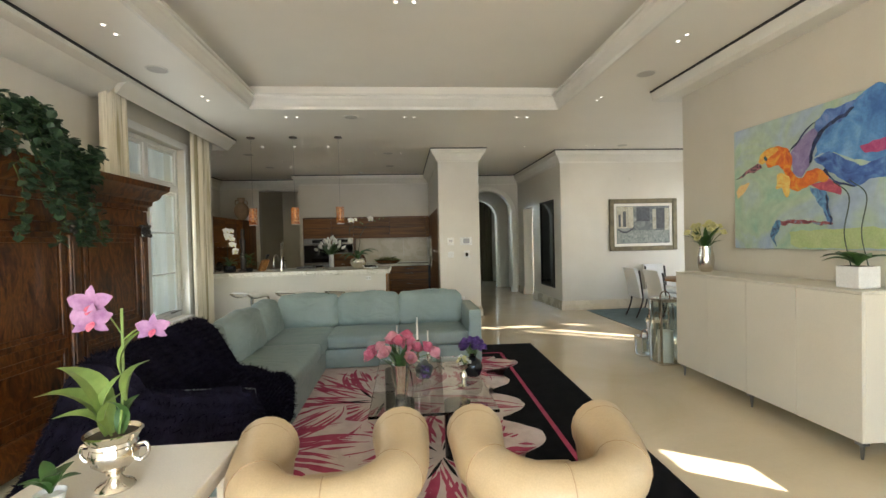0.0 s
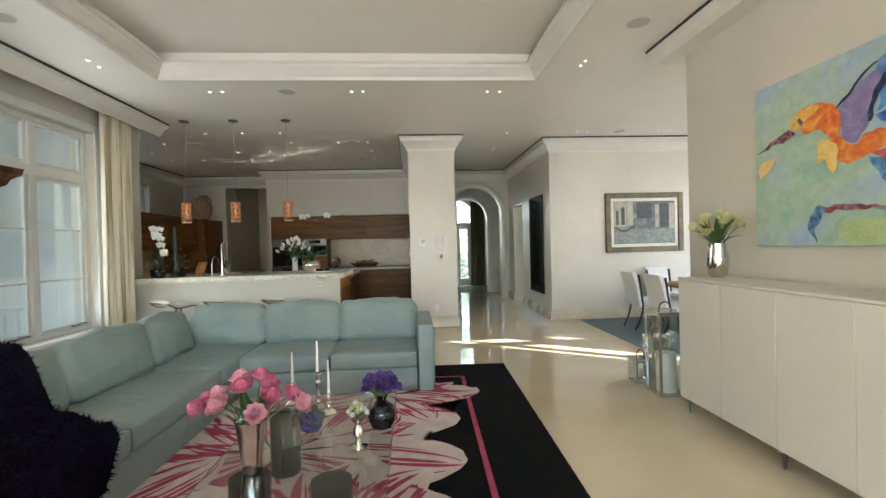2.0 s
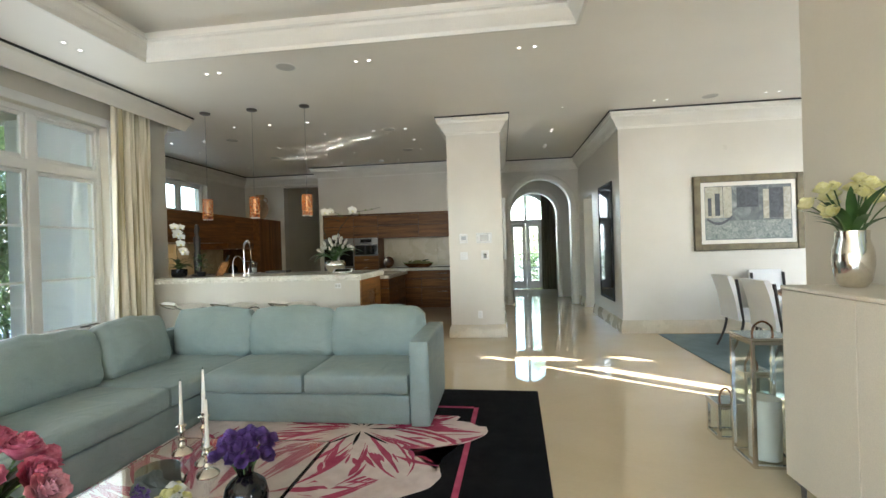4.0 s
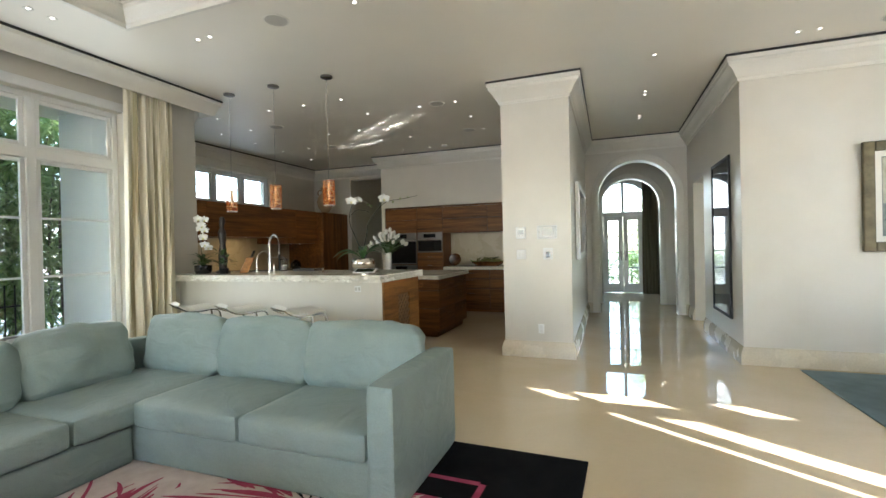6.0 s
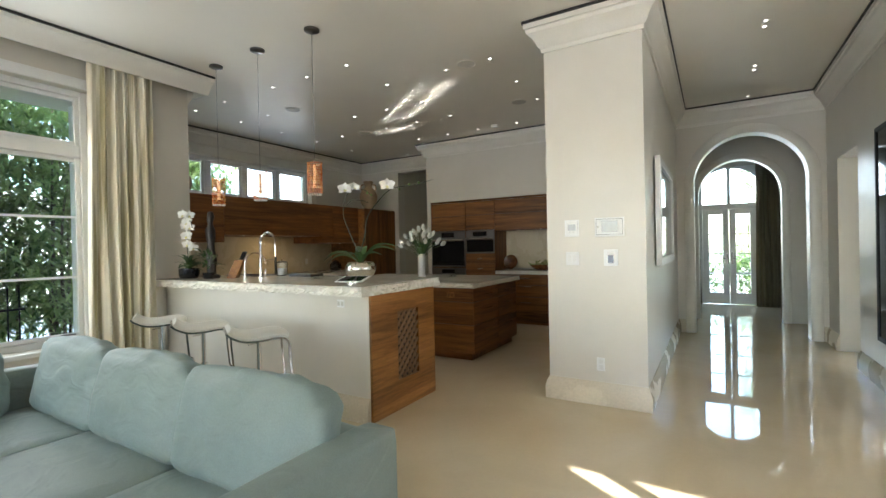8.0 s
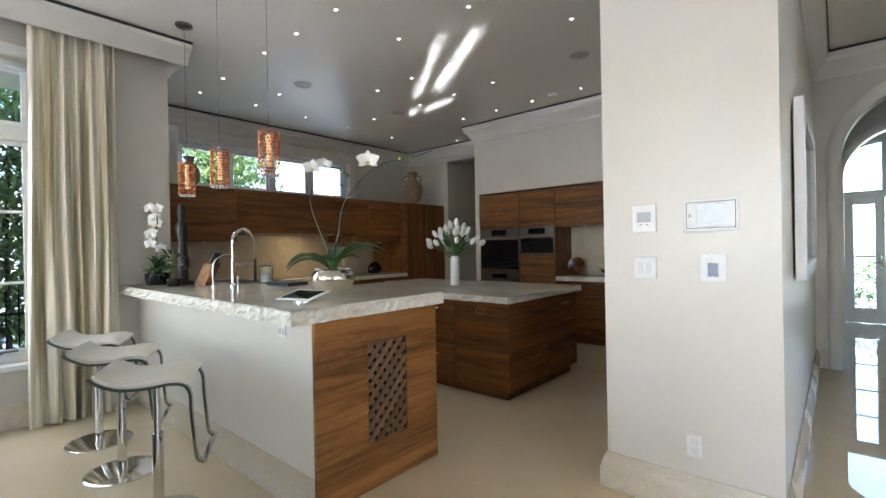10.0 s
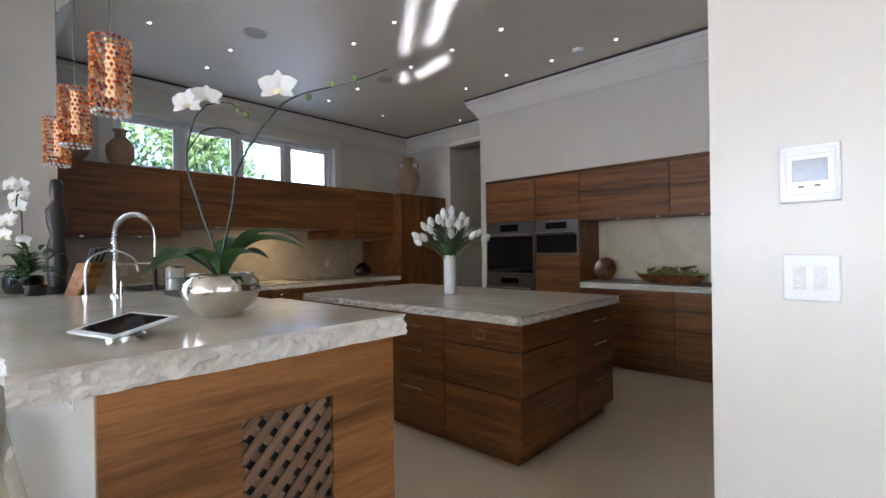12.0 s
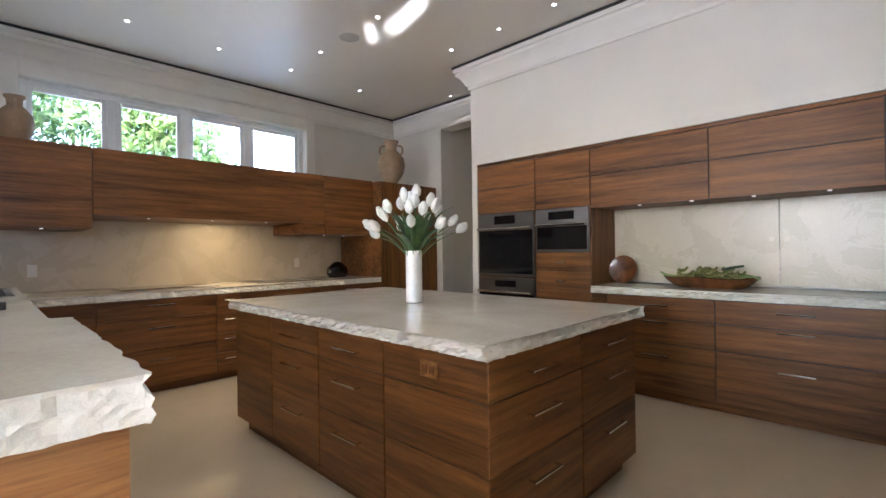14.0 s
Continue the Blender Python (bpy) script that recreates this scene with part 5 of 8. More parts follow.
def bloom(bm, c, r, rnd, mat=0, layers=5, per=7, lean=None):
    """A full double flower: ruffled petals curling in around the heart."""
    axis = (Vector(lean) if lean else Vector((rnd.uniform(-0.5, 0.5), rnd.uniform(-0.5, 0.5), 1))).normalized()
    rot = axis.to_track_quat("Z", "Y").to_matrix()
    for la in range(layers):
        f = (la + 1) / layers
        for i in range(per):
            a = 2 * math.pi * (i + 0.5 * (la % 2)) / per + rnd.uniform(-0.15, 0.15)
            tilt = radians(90 - 44 * f) + rnd.uniform(-0.12, 0.12)
            w = r * (0.34 + 0.34 * f) * rnd.uniform(0.8, 1.2)
            rows = []
            for j in range(4):
                t = j / 3
                rad = r * (0.10 + 0.95 * f * math.cos(tilt * (1 - 0.45 * t)) * t) * 1.0
                hgt = r * (-0.45 + 1.15 * math.sin(tilt * (0.75 + 0.25 * t)) * t * (1.15 - 0.35 * f))
                ww = w * (0.5, 1.0, 1.1, 0.85)[j] / 2
                cvec, svec = Vector((math.cos(a), math.sin(a), 0)), Vector((-math.sin(a), math.cos(a), 0))
                base = cvec * rad + Vector((0, 0, hgt))
                wav = rnd.uniform(-0.12, 0.12) * r
                rows.append([bm.verts.new(Vector(c) + rot @ (base - svec * ww + cvec * (wav - 0.12 * r))), bm.verts.new(Vector(c) + rot @ (base + cvec * 0.05 * r)), bm.verts.new(Vector(c) + rot @ (base + svec * ww - cvec * (wav + 0.12 * r)))])
            for p, q in zip(rows, rows[1:]):
                for k in range(2):
                    bm.faces.new((p[k], p[k + 1], q[k + 1], q[k])).material_index = mat


def tulip(bm, c, r, h, axis, mat=0):
    """A closed bud of six overlapping petals."""
    rot = Vector(axis).normalized().to_track_quat("Z", "Y").to_matrix()
    for i in range(6):
        a = i * math.pi / 3
        cv, sv = Vector((math.cos(a), math.sin(a), 0)), Vector((-math.sin(a), math.cos(a), 0))
        k = 1.0 if i % 2 else 0.88
        rows = []
        for t, rad, w in ((0, 0.15, 0.25), (0.25, 0.85, 0.62), (0.55, 1.0, 0.72), (0.85, 0.62, 0.5), (1.0, 0.35, 0.06)):
            b = cv * r * rad * k + Vector((0, 0, h * t))
            rows.append([bm.verts.new(Vector(c) + rot @ (b - sv * r * w - cv * r * 0.16 * w)), bm.verts.new(Vector(c) + rot @ (b + cv * r * 0.06)), bm.verts.new(Vector(c) + rot @ (b + sv * r * w - cv * r * 0.16 * w))])
        for p, q in zip(rows, rows[1:]):
            for j in range(2):
                bm.faces.new((p[j], p[j + 1], q[j + 1], q[j])).material_index = mat


SILVER_VASE = [(0.036, 0), (0.045, 0.004), (0.062, 0.03), (0.074, 0.10), (0.072, 0.16), (0.058, 0.215), (0.060, 0.25), (0.055, 0.25), (0.050, 0.215), (0.03, 0.12)]


def vase_with(name, label, at, profile, vase_mat, vase_label, flowers, spread, height, size, petal_mats, seed, kind="bloom", leaves=12, leaf_mat="leaf", leaf_len=0.16, flat=1.0, droop=0.0):
    """A vase of cut flowers: vase, each stem, each flower, the leaves."""
    v = thing(name, label, "flower vase", Matrix.Translation(at))
    rnd = random.Random(seed)
    bm = start()
    lathe(bm, profile, n=28)
    part("vase", bm, vase_mat, v, vase_label, smooth=True)
    rim = max(h for _, h in profile)
    rr = profile[-1][0] * 0.5
    for i in range(flowers):
        a = 2.399 * i + rnd.uniform(-0.3, 0.3)
        q = math.sqrt((i + 0.6) / flowers)
        tip = Vector((spread * q * math.cos(a), spread * q * math.sin(a) * flat, rim + height * (1 - 0.55 * q * q) + rnd.uniform(-0.02, 0.02) - droop * q))
        base = Vector((rr * math.cos(a), rr * math.sin(a), rim - 0.06))
        mid = base.lerp(tip, 0.5) + Vector((0, 0, 0.03))
        bm = start()
        tube(bm, bend([base, mid, tip], 4), 0.0035, 5)
        part("stem", bm, M["stem"], v)
        bm = start()
        axis = (tip - mid).normalized() + Vector((0, 0, 0.3))
        if kind == "bloom":
            bloom(bm, tip, size * rnd.uniform(0.8, 1.12), rnd, layers=7, per=9, lean=axis)
        else:
            tulip(bm, tip - axis.normalized() * 0.01, size * 0.55 * rnd.uniform(0.85, 1.1), size * 1.8, axis)
        part("flower", bm, M[petal_mats[i % len(petal_mats)]], v, smooth=True)
    bm = start()
    for i in range(leaves):
        a = rnd.uniform(0, 6.283)
        q = rnd.uniform(0.4, 1.0)
        b = Vector((rr * math.cos(a), rr * math.sin(a), rim - 0.03))
        leaf(bm, b, b + Vector((leaf_len * q * math.cos(a), leaf_len * q * math.sin(a), leaf_len * rnd.uniform(0.35, 1.0))), 0.045, sag=0.12)
    part("foliage", bm, M[leaf_mat], v, smooth=True)
    return v


M["petal_pink2"] = surface("pale_pink_petal", (0.66, 0.22, 0.28), (0.84, 0.46, 0.50), 40, 120, (0.5, 0.65), relief=0.05)
vase_with("peony_vase", "silver vase of pink double tulips on the glass table", (0.60, 2.74, TT), [(0.042, 0), (0.045, 0.004), (0.049, 0.05), (0.057, 0.12), (0.066, 0.19), (0.073, 0.235), (0.077, 0.252), (0.072, 0.25), (0.062, 0.19), (0.04, 0.1)], M["silver"], "polished silver", 14, 0.25, 0.20, 0.064, ("petal_pink", "petal_pink2", "petal_pink"), 2, leaves=16, flat=0.7, droop=0.03)
vase_with("violet_vase", "round black marble vase of violet blooms", (1.20, 3.17, TT), [(0.03, 0), (0.06, 0.012), (0.08, 0.06), (0.082, 0.085), (0.07, 0.13), (0.04, 0.155), (0.028, 0.165), (0.035, 0.20), (0.03, 0.20), (0.02, 0.16)], M["black_glass"], "glossy black stone", 26, 0.105, 0.115, 0.034, ("petal_purple",), 4, leaves=4, leaf_len=0.06)
vase_with("posy_goblet", "silver goblet with a posy of small yellow flowers", (1.09, 2.93, TT), [(0.045, 0), (0.05, 0.006), (0.02, 0.02), (0.014, 0.05), (0.03, 0.075), (0.026, 0.10), (0.012, 0.125), (0.035, 0.15), (0.048, 0.18), (0.044, 0.18), (0.02, 0.15)], M["silver"], "chased silver", 14, 0.05, 0.035, 0.02, ("petal_yellow", "petal_white"), 6, leaves=0)
vase_with("tulip_vase", "silver vase of pale yellow tulips on the credenza", (3.93, 4.06, 1.167), [(r * 1.15, h * 1.13) for r, h in SILVER_VASE], M["silver"], "polished silver", 13, 0.20, 0.27, 0.050, ("petal_yellow",), 9, leaves=18, leaf_len=0.24, droop=0.02)


def candlestick(x, y, h, candle, name="candlestick"):
    c = thing("candlestick", "turned silver candlestick with a white taper candle", "candlestick", Matrix.Translation((x, y, TT)), group="candlesticks on the glass table")
    prof = [(0.048, 0), (0.05, 0.006), (0.044, 0.014), (0.03, 0.024), (0.016, 0.034), (0.02, 0.045), (0.011, 0.06)]
    rest = h - 0.06
    for f, r in ((0.15, 0.017), (0.25, 0.010), (0.5, 0.012), (0.62, 0.020), (0.7, 0.011), (0.82, 0.016), (0.9, 0.026), (0.93, 0.015), (1.0, 0.017)):
        prof.append((r, 0.06 + rest * f))
    bm = start()
    lathe(bm, prof, n=18)
    part("stick", bm, M["silver"], c, smooth=True)
    bm = start()
    cyl(bm, 0, 0, h - 0.01, h + candle, 0.0105, 0.0055, 12)
    part("candle", bm, M["wax"], c, "white wax taper", smooth=True)
    bm = start()
    cyl(bm, 0, 0, h + candle, h + candle + 0.012, 0.0015, n=6)
    part("wick", bm, M["black"], c)


candlestick(0.75, 3.57, 0.245, 0.205)
candlestick(0.56, 3.66, 0.150, 0.215)
candlestick(0.84, 3.46, 0.130, 0.215)

bm = start()
ball(bm, 0, 0, 0.06, 0.06, 0.045, 0.075, 12, 9)
for v in bm.verts:
    v.co += v.co.normalized() * 0.03 * noise.noise(v.co * 30)
    v.co.z = max(v.co.z, 0.0)
g = tagged(part("geode", bm, surface("geode_rind", (0.05, 0.06, 0.05), (0.13, 0.14, 0.12), 12, 90, (0.6, 0.8), relief=0.5), at=Matrix.LocRotScale((0.79, 3.18, TT), None, (1.25, 1.25, 1.1))), "rough amethyst geode standing on the glass table", "geode")
bm = start()
for i in range(60):
    r = random.Random(i)
    p = Vector((r.uniform(-0.03, 0.03), -0.044 + r.uniform(-0.006, 0.006), 0.065 + r.uniform(-0.045, 0.045)))
    bmesh.ops.create_cone(bm, cap_ends=True, segments=5, radius1=0.007, radius2=0.0, depth=0.02, matrix=Matrix.Translation(p) @ pose(0, 0, 0, 80 + r.uniform(-30, 30), 0, r.uniform(-30, 30)))
part("crystals", bm, M["petal_purple"], g, "dark violet crystals")
bm = start()
box(bm, -0.05, 0.05, -0.008, 0.008, 0, 0.13, 0.003)
tagged(part("crystal_block", bm, M["glass"], at=pose(0.73, 2.98, TT + 0.004, -14, 0, 35)), "small clear crystal block leaning on the table", "ornament")


def fur_throw():
    """Dark fur draped over the arm and back of the sofa."""
    f = thing("fur_throw", "dark violet-black fur throw draped over the sofa end", "throw")
    prof = [(-1.72, 0.05), (-1.60, 0.25), (-1.47, 0.50), (-1.38, 0.70), (-1.25, 0.90), (-1.05, 0.88), (-0.88, 0.68), (-0.74, 0.53), (-0.52, 0.49), (-0.36, 0.49), (-0.27, 0.42), (-0.25, 0.22)]
    line = [Vector((x, 0, z)) for x, z in prof]
    curve = bend(line, 5)
    rows = []
    bm = start()
    n = len(curve)
    for j in range(36):
        v = j / 35
        row = []
        for i, p in enumerate(curve):
            u = i / (n - 1)
            far = 3.62 - 0.75 * max(0, u - 0.45) * 1.6 + 0.08 * math.sin(9 * u)
            over = 0.30
            s = -over + (far - 2.22 + over) * v
            if s < 0:      # hanging over the near arm
                hem = 0.04 + 0.62 * max(0, (u - 0.55)) * 1.5
                top = max(p.z, 0.70 if 0.28 < u < 0.9 else p.z)
                t = -s / over
                x, y, z = p.x, 2.22 - 0.05 * t - 0.03, top - (top - min(top, hem)) * t
            else:
                lift = max(0, 0.72 - p.z) * max(0, 1 - s / 0.22) if 0.28 < u < 0.9 else 0
                x, y, z = p.x, 2.22 + s, p.z + lift
            q = Vector((x, y, z))
            w = 0.035 * noise.noise(q * 4.0) + 0.018 * noise.noise(q * 11)
            row.append(bm.verts.new(q + Vector((0.4 * w, 0.3 * w, max(w, -z + 0.02) + 0.02))))
        rows.append(row)
    for a, b in zip(rows, rows[1:]):
        for i in range(n - 1):
            bm.faces.new((a[i], a[i + 1], b[i + 1], b[i]))
    bmesh.ops.recalc_face_normals(bm, faces=bm.faces)
    bm.normal_update()
    rnd = random.Random(5)
    verts, faces = [], []
    for face in bm.faces:
        c = face.calc_center_median()
        for _ in range(9):
            ws = [rnd.random() for _ in face.verts]
            p = sum((v.co * w for v, w in zip(face.verts, ws)), Vector()) / sum(ws)
            nrm = face.normal if face.normal.z > -0.2 else -face.normal
            d = (nrm + Vector((rnd.uniform(-0.7, 0.7), rnd.uniform(-0.7, 0.7), rnd.uniform(-0.9, 0.2)))).normalized()
            sd = d.cross(Vector((rnd.uniform(-1, 1), rnd.uniform(-1, 1), 0.3))).normalized() * 0.004
            ln = rnd.uniform(0.02, 0.045)
            k = len(verts)
            verts += [p - sd, p + sd, p + d * ln]
            faces.append((k, k + 1, k + 2))
    me = bpy.data.meshes.new("pile")
    me.from_pydata([tuple(v) for v in verts], [], faces)
    me.materials.append(M["fur"])
    part("hide", bm, M["fur"], f, smooth=True)
    h = new("hair", me)
    h.parent = f
    tagged(h, "long soft hair", kind="stuff")


fur_throw()


def armoire():
    a = thing("armoire", "antique carved walnut armoire with a heavy cornice", "armoire")
    X0, X1, Y0, Y1 = -2.66, -2.06, 2.28, 4.42
    bm = start()
    box(bm, X0, X1 - 0.02, Y0 + 0.03, Y1 - 0.03, 0.14, 1.96)
    part("carcass", bm, M["antique"], a)
    path = [(X0, Y0), (X1, Y0), (X1, Y1), (X0, Y1)]
    for nm, prof in (
        ("cornice", [(0, 1.962), (-0.02, 1.962), (-0.02, 2.00), (-0.05, 2.02), (-0.055, 2.06), (-0.10, 2.09), (-0.12, 2.14), (-0.17, 2.18), (-0.18, 2.235), (0, 2.235)]),
        ("frieze", [(0.01, 1.80), (-0.015, 1.80), (-0.02, 1.83), (-0.012, 1.85), (-0.012, 1.955), (0.01, 1.955)]),
        ("plinth", [(0, 0.05), (-0.05, 0.05), (-0.05, 0.20), (-0.03, 0.23), (-0.02, 0.27), (0, 0.28)]),
    ):
        bm = start()
        moulding(bm, path, prof)
        part(nm, bm, M["antique"], a, smooth=True)
    bm = start()
    box(bm, X0 + 0.002, X1 - 0.01, Y0 + 0.01, Y1 - 0.01, 2.19, 2.232)
    part("top_board", bm, M["antique"], a)
    mid = (Y0 + Y1) / 2
    for y in (Y0 + 0.07, mid, Y1 - 0.07):
        bm = start()
        box(bm, X1 - 0.018, X1 + 0.03, y - 0.06, y + 0.06, 0.285, 1.70, 0.012)
        box(bm, X1 + 0.025, X1 + 0.036, y - 0.035, y + 0.035, 0.36, 1.64, 0.005)
        p = part("pilaster", bm, M["antique"], a)
        bm = start()
        for k in range(16):
            r = random.Random(k)
            ball(bm, X1 + 0.035 + r.uniform(0, 0.02), y + r.uniform(-0.055, 0.055), 1.75 + r.uniform(-0.05, 0.045), 0.022, 0.026, 0.024, 8, 6)
        box(bm, X1 - 0.01, X1 + 0.06, y - 0.075, y + 0.075, 1.79, 1.815, 0.005)
        part("capital", bm, M["ebony"], p, "carved dark capital", smooth=True)
    for y0, y1 in ((Y0 + 0.13, mid - 0.06), (mid + 0.06, Y1 - 0.13)):
        bm = start()
        box(bm, X1 - 0.018, X1 + 0.004, y0, y1, 0.285, 1.795, 0.004, 1)
        d = part("door", bm, M["antique"], a)
        for z0, z1 in ((0.36, 0.80), (0.88, 1.72)):
            bm = start()
            w = 0.045
            for p, q, r, s in ((y0 + 0.05, y0 + 0.05 + w, z0, z1), (y1 - 0.05 - w, y1 - 0.05, z0, z1), (y0 + 0.05 + w, y1 - 0.05 - w, z0, z0 + w), (y0 + 0.05 + w, y1 - 0.05 - w, z1 - w, z1)):
                box(bm, X1 + 0.004, X1 + 0.022, p, q, r, s, 0.007)
            part("panel_moulding", bm, M["antique"], d)
            bm = start()
            box(bm, X1 + 0.002, X1 + 0.013, y0 + 0.12, y1 - 0.12, z0 + 0.08, z1 - 0.08, 0.009)
            part("raised_panel", bm, M["antique"], d)
    for y in (Y0 + 0.1, Y1 - 0.1):
        for x in (X0 + 0.08, X1 - 0.03):
            bm = start()
            lathe(bm, [(0.04, 0), (0.065, 0.012), (0.065, 0.035), (0.045, 0.055)], x, y, 0, 16)
            part("bun_foot", bm, M["antique"], a, smooth=True)


armoire()


def ivy():
    v = thing("ivy_plant", "trailing green ivy in a clay pot on the armoire", "plant", Matrix.Translation((-2.22, 2.88, 2.236)))
    bm = start()
    lathe(bm, [(0.09, 0), (0.11, 0.05), (0.14, 0.17), (0.15, 0.18), (0.15, 0.2), (0.13, 0.2), (0.12, 0.16)], n=20)
    part("pot", bm, M["terracotta"], v, smooth=True)
    rnd = random.Random(21)
    for s in range(22):
        a = rnd.uniform(-1.6, 1.6)
        r = rnd.uniform(0.26, 0.44)
        drop = rnd.uniform(0.05, 0.65) if abs(a) < 0.9 else rnd.uniform(-0.2, 0.15)
        pts = [(0.05 * math.cos(a), 0.05 * math.sin(a), 0.18), (0.6 * r * math.cos(a), 0.8 * r * math.sin(a), 0.30 + rnd.uniform(-0.05, 0.12)), (r * math.cos(a) + 0.02, r * 1.15 * math.sin(a), 0.15), (max(0.42, r) * math.cos(a * 0.6) + 0.02, r * 1.4 * math.sin(a) + rnd.uniform(-0.05, 0.05), -drop * 0.5), (max(0.40, r) * math.cos(a * 0.6) + 0.02, r * 1.5 * math.sin(a) + rnd.uniform(-0.06, 0.06), -drop)]
        line = bend(pts, 7)
        bm = start()
        tube(bm, line, 0.003, 5)
        st = part("vine", bm, M["stem"], v)
        bm = start()
        for i, p in enumerate(line[3:]):
            for _ in range(3):
                d = Vector((rnd.uniform(-0.2, 1), rnd.uniform(-1, 1), rnd.uniform(-0.9, 0.5))).normalized()
                b = p + Vector((rnd.uniform(-0.02, 0.02),) * 3)
                sz = rnd.uniform(0.045, 0.075)
                leaf(bm, b, b + d * sz, sz * 0.95, up=(rnd.uniform(-0.3, 1), rnd.uniform(-0.5, 0.5), 1), seg=3, fold=0.15)
        part("leaves", bm, M["leaf_dark"], st, "dark ivy leaves")


ivy()


def side_table():
    t = thing("side_table", "low cream lacquered side table", "side table")
    bm = start()
    box(bm, -0.83, -0.14, 0.45, 1.575, 0.635, 0.67, 0.006)
    part("tabletop", bm, M["credenza"], t)
    bm = start()
    box(bm, -0.80, -0.17, 0.48, 1.545, 0.56, 0.634, 0.004)
    part("apron", bm, M["credenza"], t)
    for x in (-0.78, -0.22):
        for y in (0.5, 1.49):
            bm = start()
            box(bm, x, x + 0.05, y, y + 0.05, 0.0, 0.56, 0.004)
            part("leg", bm, M["credenza"], t)


side_table()


def orchid_flower(bm, c, r, face, mat=0, lip=1, wide=1.0):
    """Five broad petals round a small lip, facing a direction."""
    rot = Vector(face).normalized().to_track_quat("Z", "Y").to_matrix()
    for k, (a, ln, w) in enumerate(((90, 1.0, 0.6), (210, 1.0, 0.6), (330, 1.0, 0.6), (160, 1.1, 1.0), (20, 1.1, 1.0))):
        d = Vector((math.cos(radians(a)), math.sin(radians(a)), 0.25))
        leaf(bm, Vector(c), Vector(c) + rot @ (d * r * ln), r * w * wide, up=rot @ Vector((0, 0, 1)), sag=0.12, mat=mat, seg=4, fold=0.1)
    leaf(bm, Vector(c) + rot @ Vector((0, 0, 0.1 * r)), Vector(c) + rot @ Vector((0, -0.55 * r, 0.5 * r)), r * 0.45, up=rot @ Vector((0, 0, 1)), mat=lip, seg=3)


def pink_orchid():
    v = thing("orchid_urn", "silver footed urn holding a lilac orchid", "potted orchid", Matrix.Translation((-0.47, 1.21, 0.6705)))
    bm = start()
    lathe(bm, [(0.062, 0), (0.066, 0.008), (0.058, 0.018), (0.032, 0.03), (0.02, 0.05), (0.03, 0.058), (0.022, 0.066), (0.05, 0.08), (0.075, 0.105), (0.083, 0.14), (0.075, 0.165), (0.082, 0.172), (0.078, 0.185), (0.095, 0.21), (0.098, 0.216), (0.090, 0.22), (0.08, 0.20), (0.07, 0.17)], n=30)
    u = part("urn", bm, M["silver"], v, "chased silver", smooth=True)
    for s in (-1, 1):
        bm = start()
        tube(bm, bend([(s * 0.08, 0, 0.16), (s * 0.115, 0, 0.165), (s * 0.122, 0, 0.13), (s * 0.10, 0, 0.105), (s * 0.074, 0, 0.11)], 5), 0.007, 8)
        part("handle", bm, M["silver"], u, smooth=True)
    bm = start()
    cyl(bm, 0, 0, 0.19, 0.205, 0.08)
    part("soil", bm, M["soil"], v)
    rnd = random.Random(3)
    for i, (dx, dy, dz, w) in enumerate(((-0.25, 0.10, 0.24, 0.10), (-0.29, 0.02, 0.15, 0.095), (-0.17, -0.05, 0.10, 0.08), (0.03, 0.05, 0.22, 0.055), (0.07, 0.0, 0.17, 0.055), (0.06, 0.05, 0.36, 0.06), (0.10, -0.02, 0.28, 0.06), (-0.02, -0.06, 0.15, 0.05), (0.02, 0.1, 0.12, 0.05))):
        bm = start()
        b = Vector((rnd.uniform(-0.03, 0.03), rnd.uniform(-0.03, 0.03), 0.20)) if i not in (5, 6) else Vector((0.05, 0.0, 0.33 if i == 6 else 0.40))
        leaf(bm, b, b + Vector((dx, dy, dz * 0.55 if i in (5, 6) else dz)), w, sag=0.22, seg=8, fold=0.2)
        part("leaf", bm, M["leaf_light"] if i < 7 else M["leaf"], v, smooth=True)
    bm = start()
    tube(bm, bend([(0.02, 0.0, 0.2), (0.04, 0.0, 0.4), (0.045, 0.0, 0.68)], 5), 0.005, 6)
    tube(bm, bend([(0.045, 0.0, 0.56), (0.10, 0.0, 0.60), (0.17, 0.0, 0.60)], 4), 0.003, 6)
    tube(bm, bend([(0.045, 0.0, 0.58), (0.0, -0.01, 0.66), (-0.045, -0.02, 0.68)], 4), 0.003, 6)
    part("spike", bm, M["leaf_light"], v)
    for c, r in (((-0.045, -0.02, 0.70), 0.072), ((-0.03, -0.04, 0.64), 0.068), ((0.165, -0.01, 0.60), 0.058)):
        bm = start()
        orchid_flower(bm, c, r, (0.1, -1, 0.2), wide=0.85)
        part("flower", bm, [M["petal_lilac"], M["petal_pink"]], v, smooth=True)
    s = thing("small_plant", "small leafy plant in a pale pot", "potted plant", Matrix.Translation((-0.62, 1.10, 0.6705)))
    bm = start()
    lathe(bm, [(0.03, 0), (0.035, 0.002), (0.045, 0.05), (0.05, 0.055), (0.046, 0.055), (0.04, 0.04)], n=20)
    part("pot", bm, M["ceramic"], s, smooth=True)
    bm = start()
    for a in range(6):
        t = a * 1.05 + 0.3
        leaf(bm, (0, 0, 0.05), (0.09 * math.cos(t), 0.09 * math.sin(t), 0.10 + 0.02 * (a % 3)), 0.05, sag=0.2, seg=6)
    part("foliage", bm, M["leaf"], s, smooth=True)


pink_orchid()


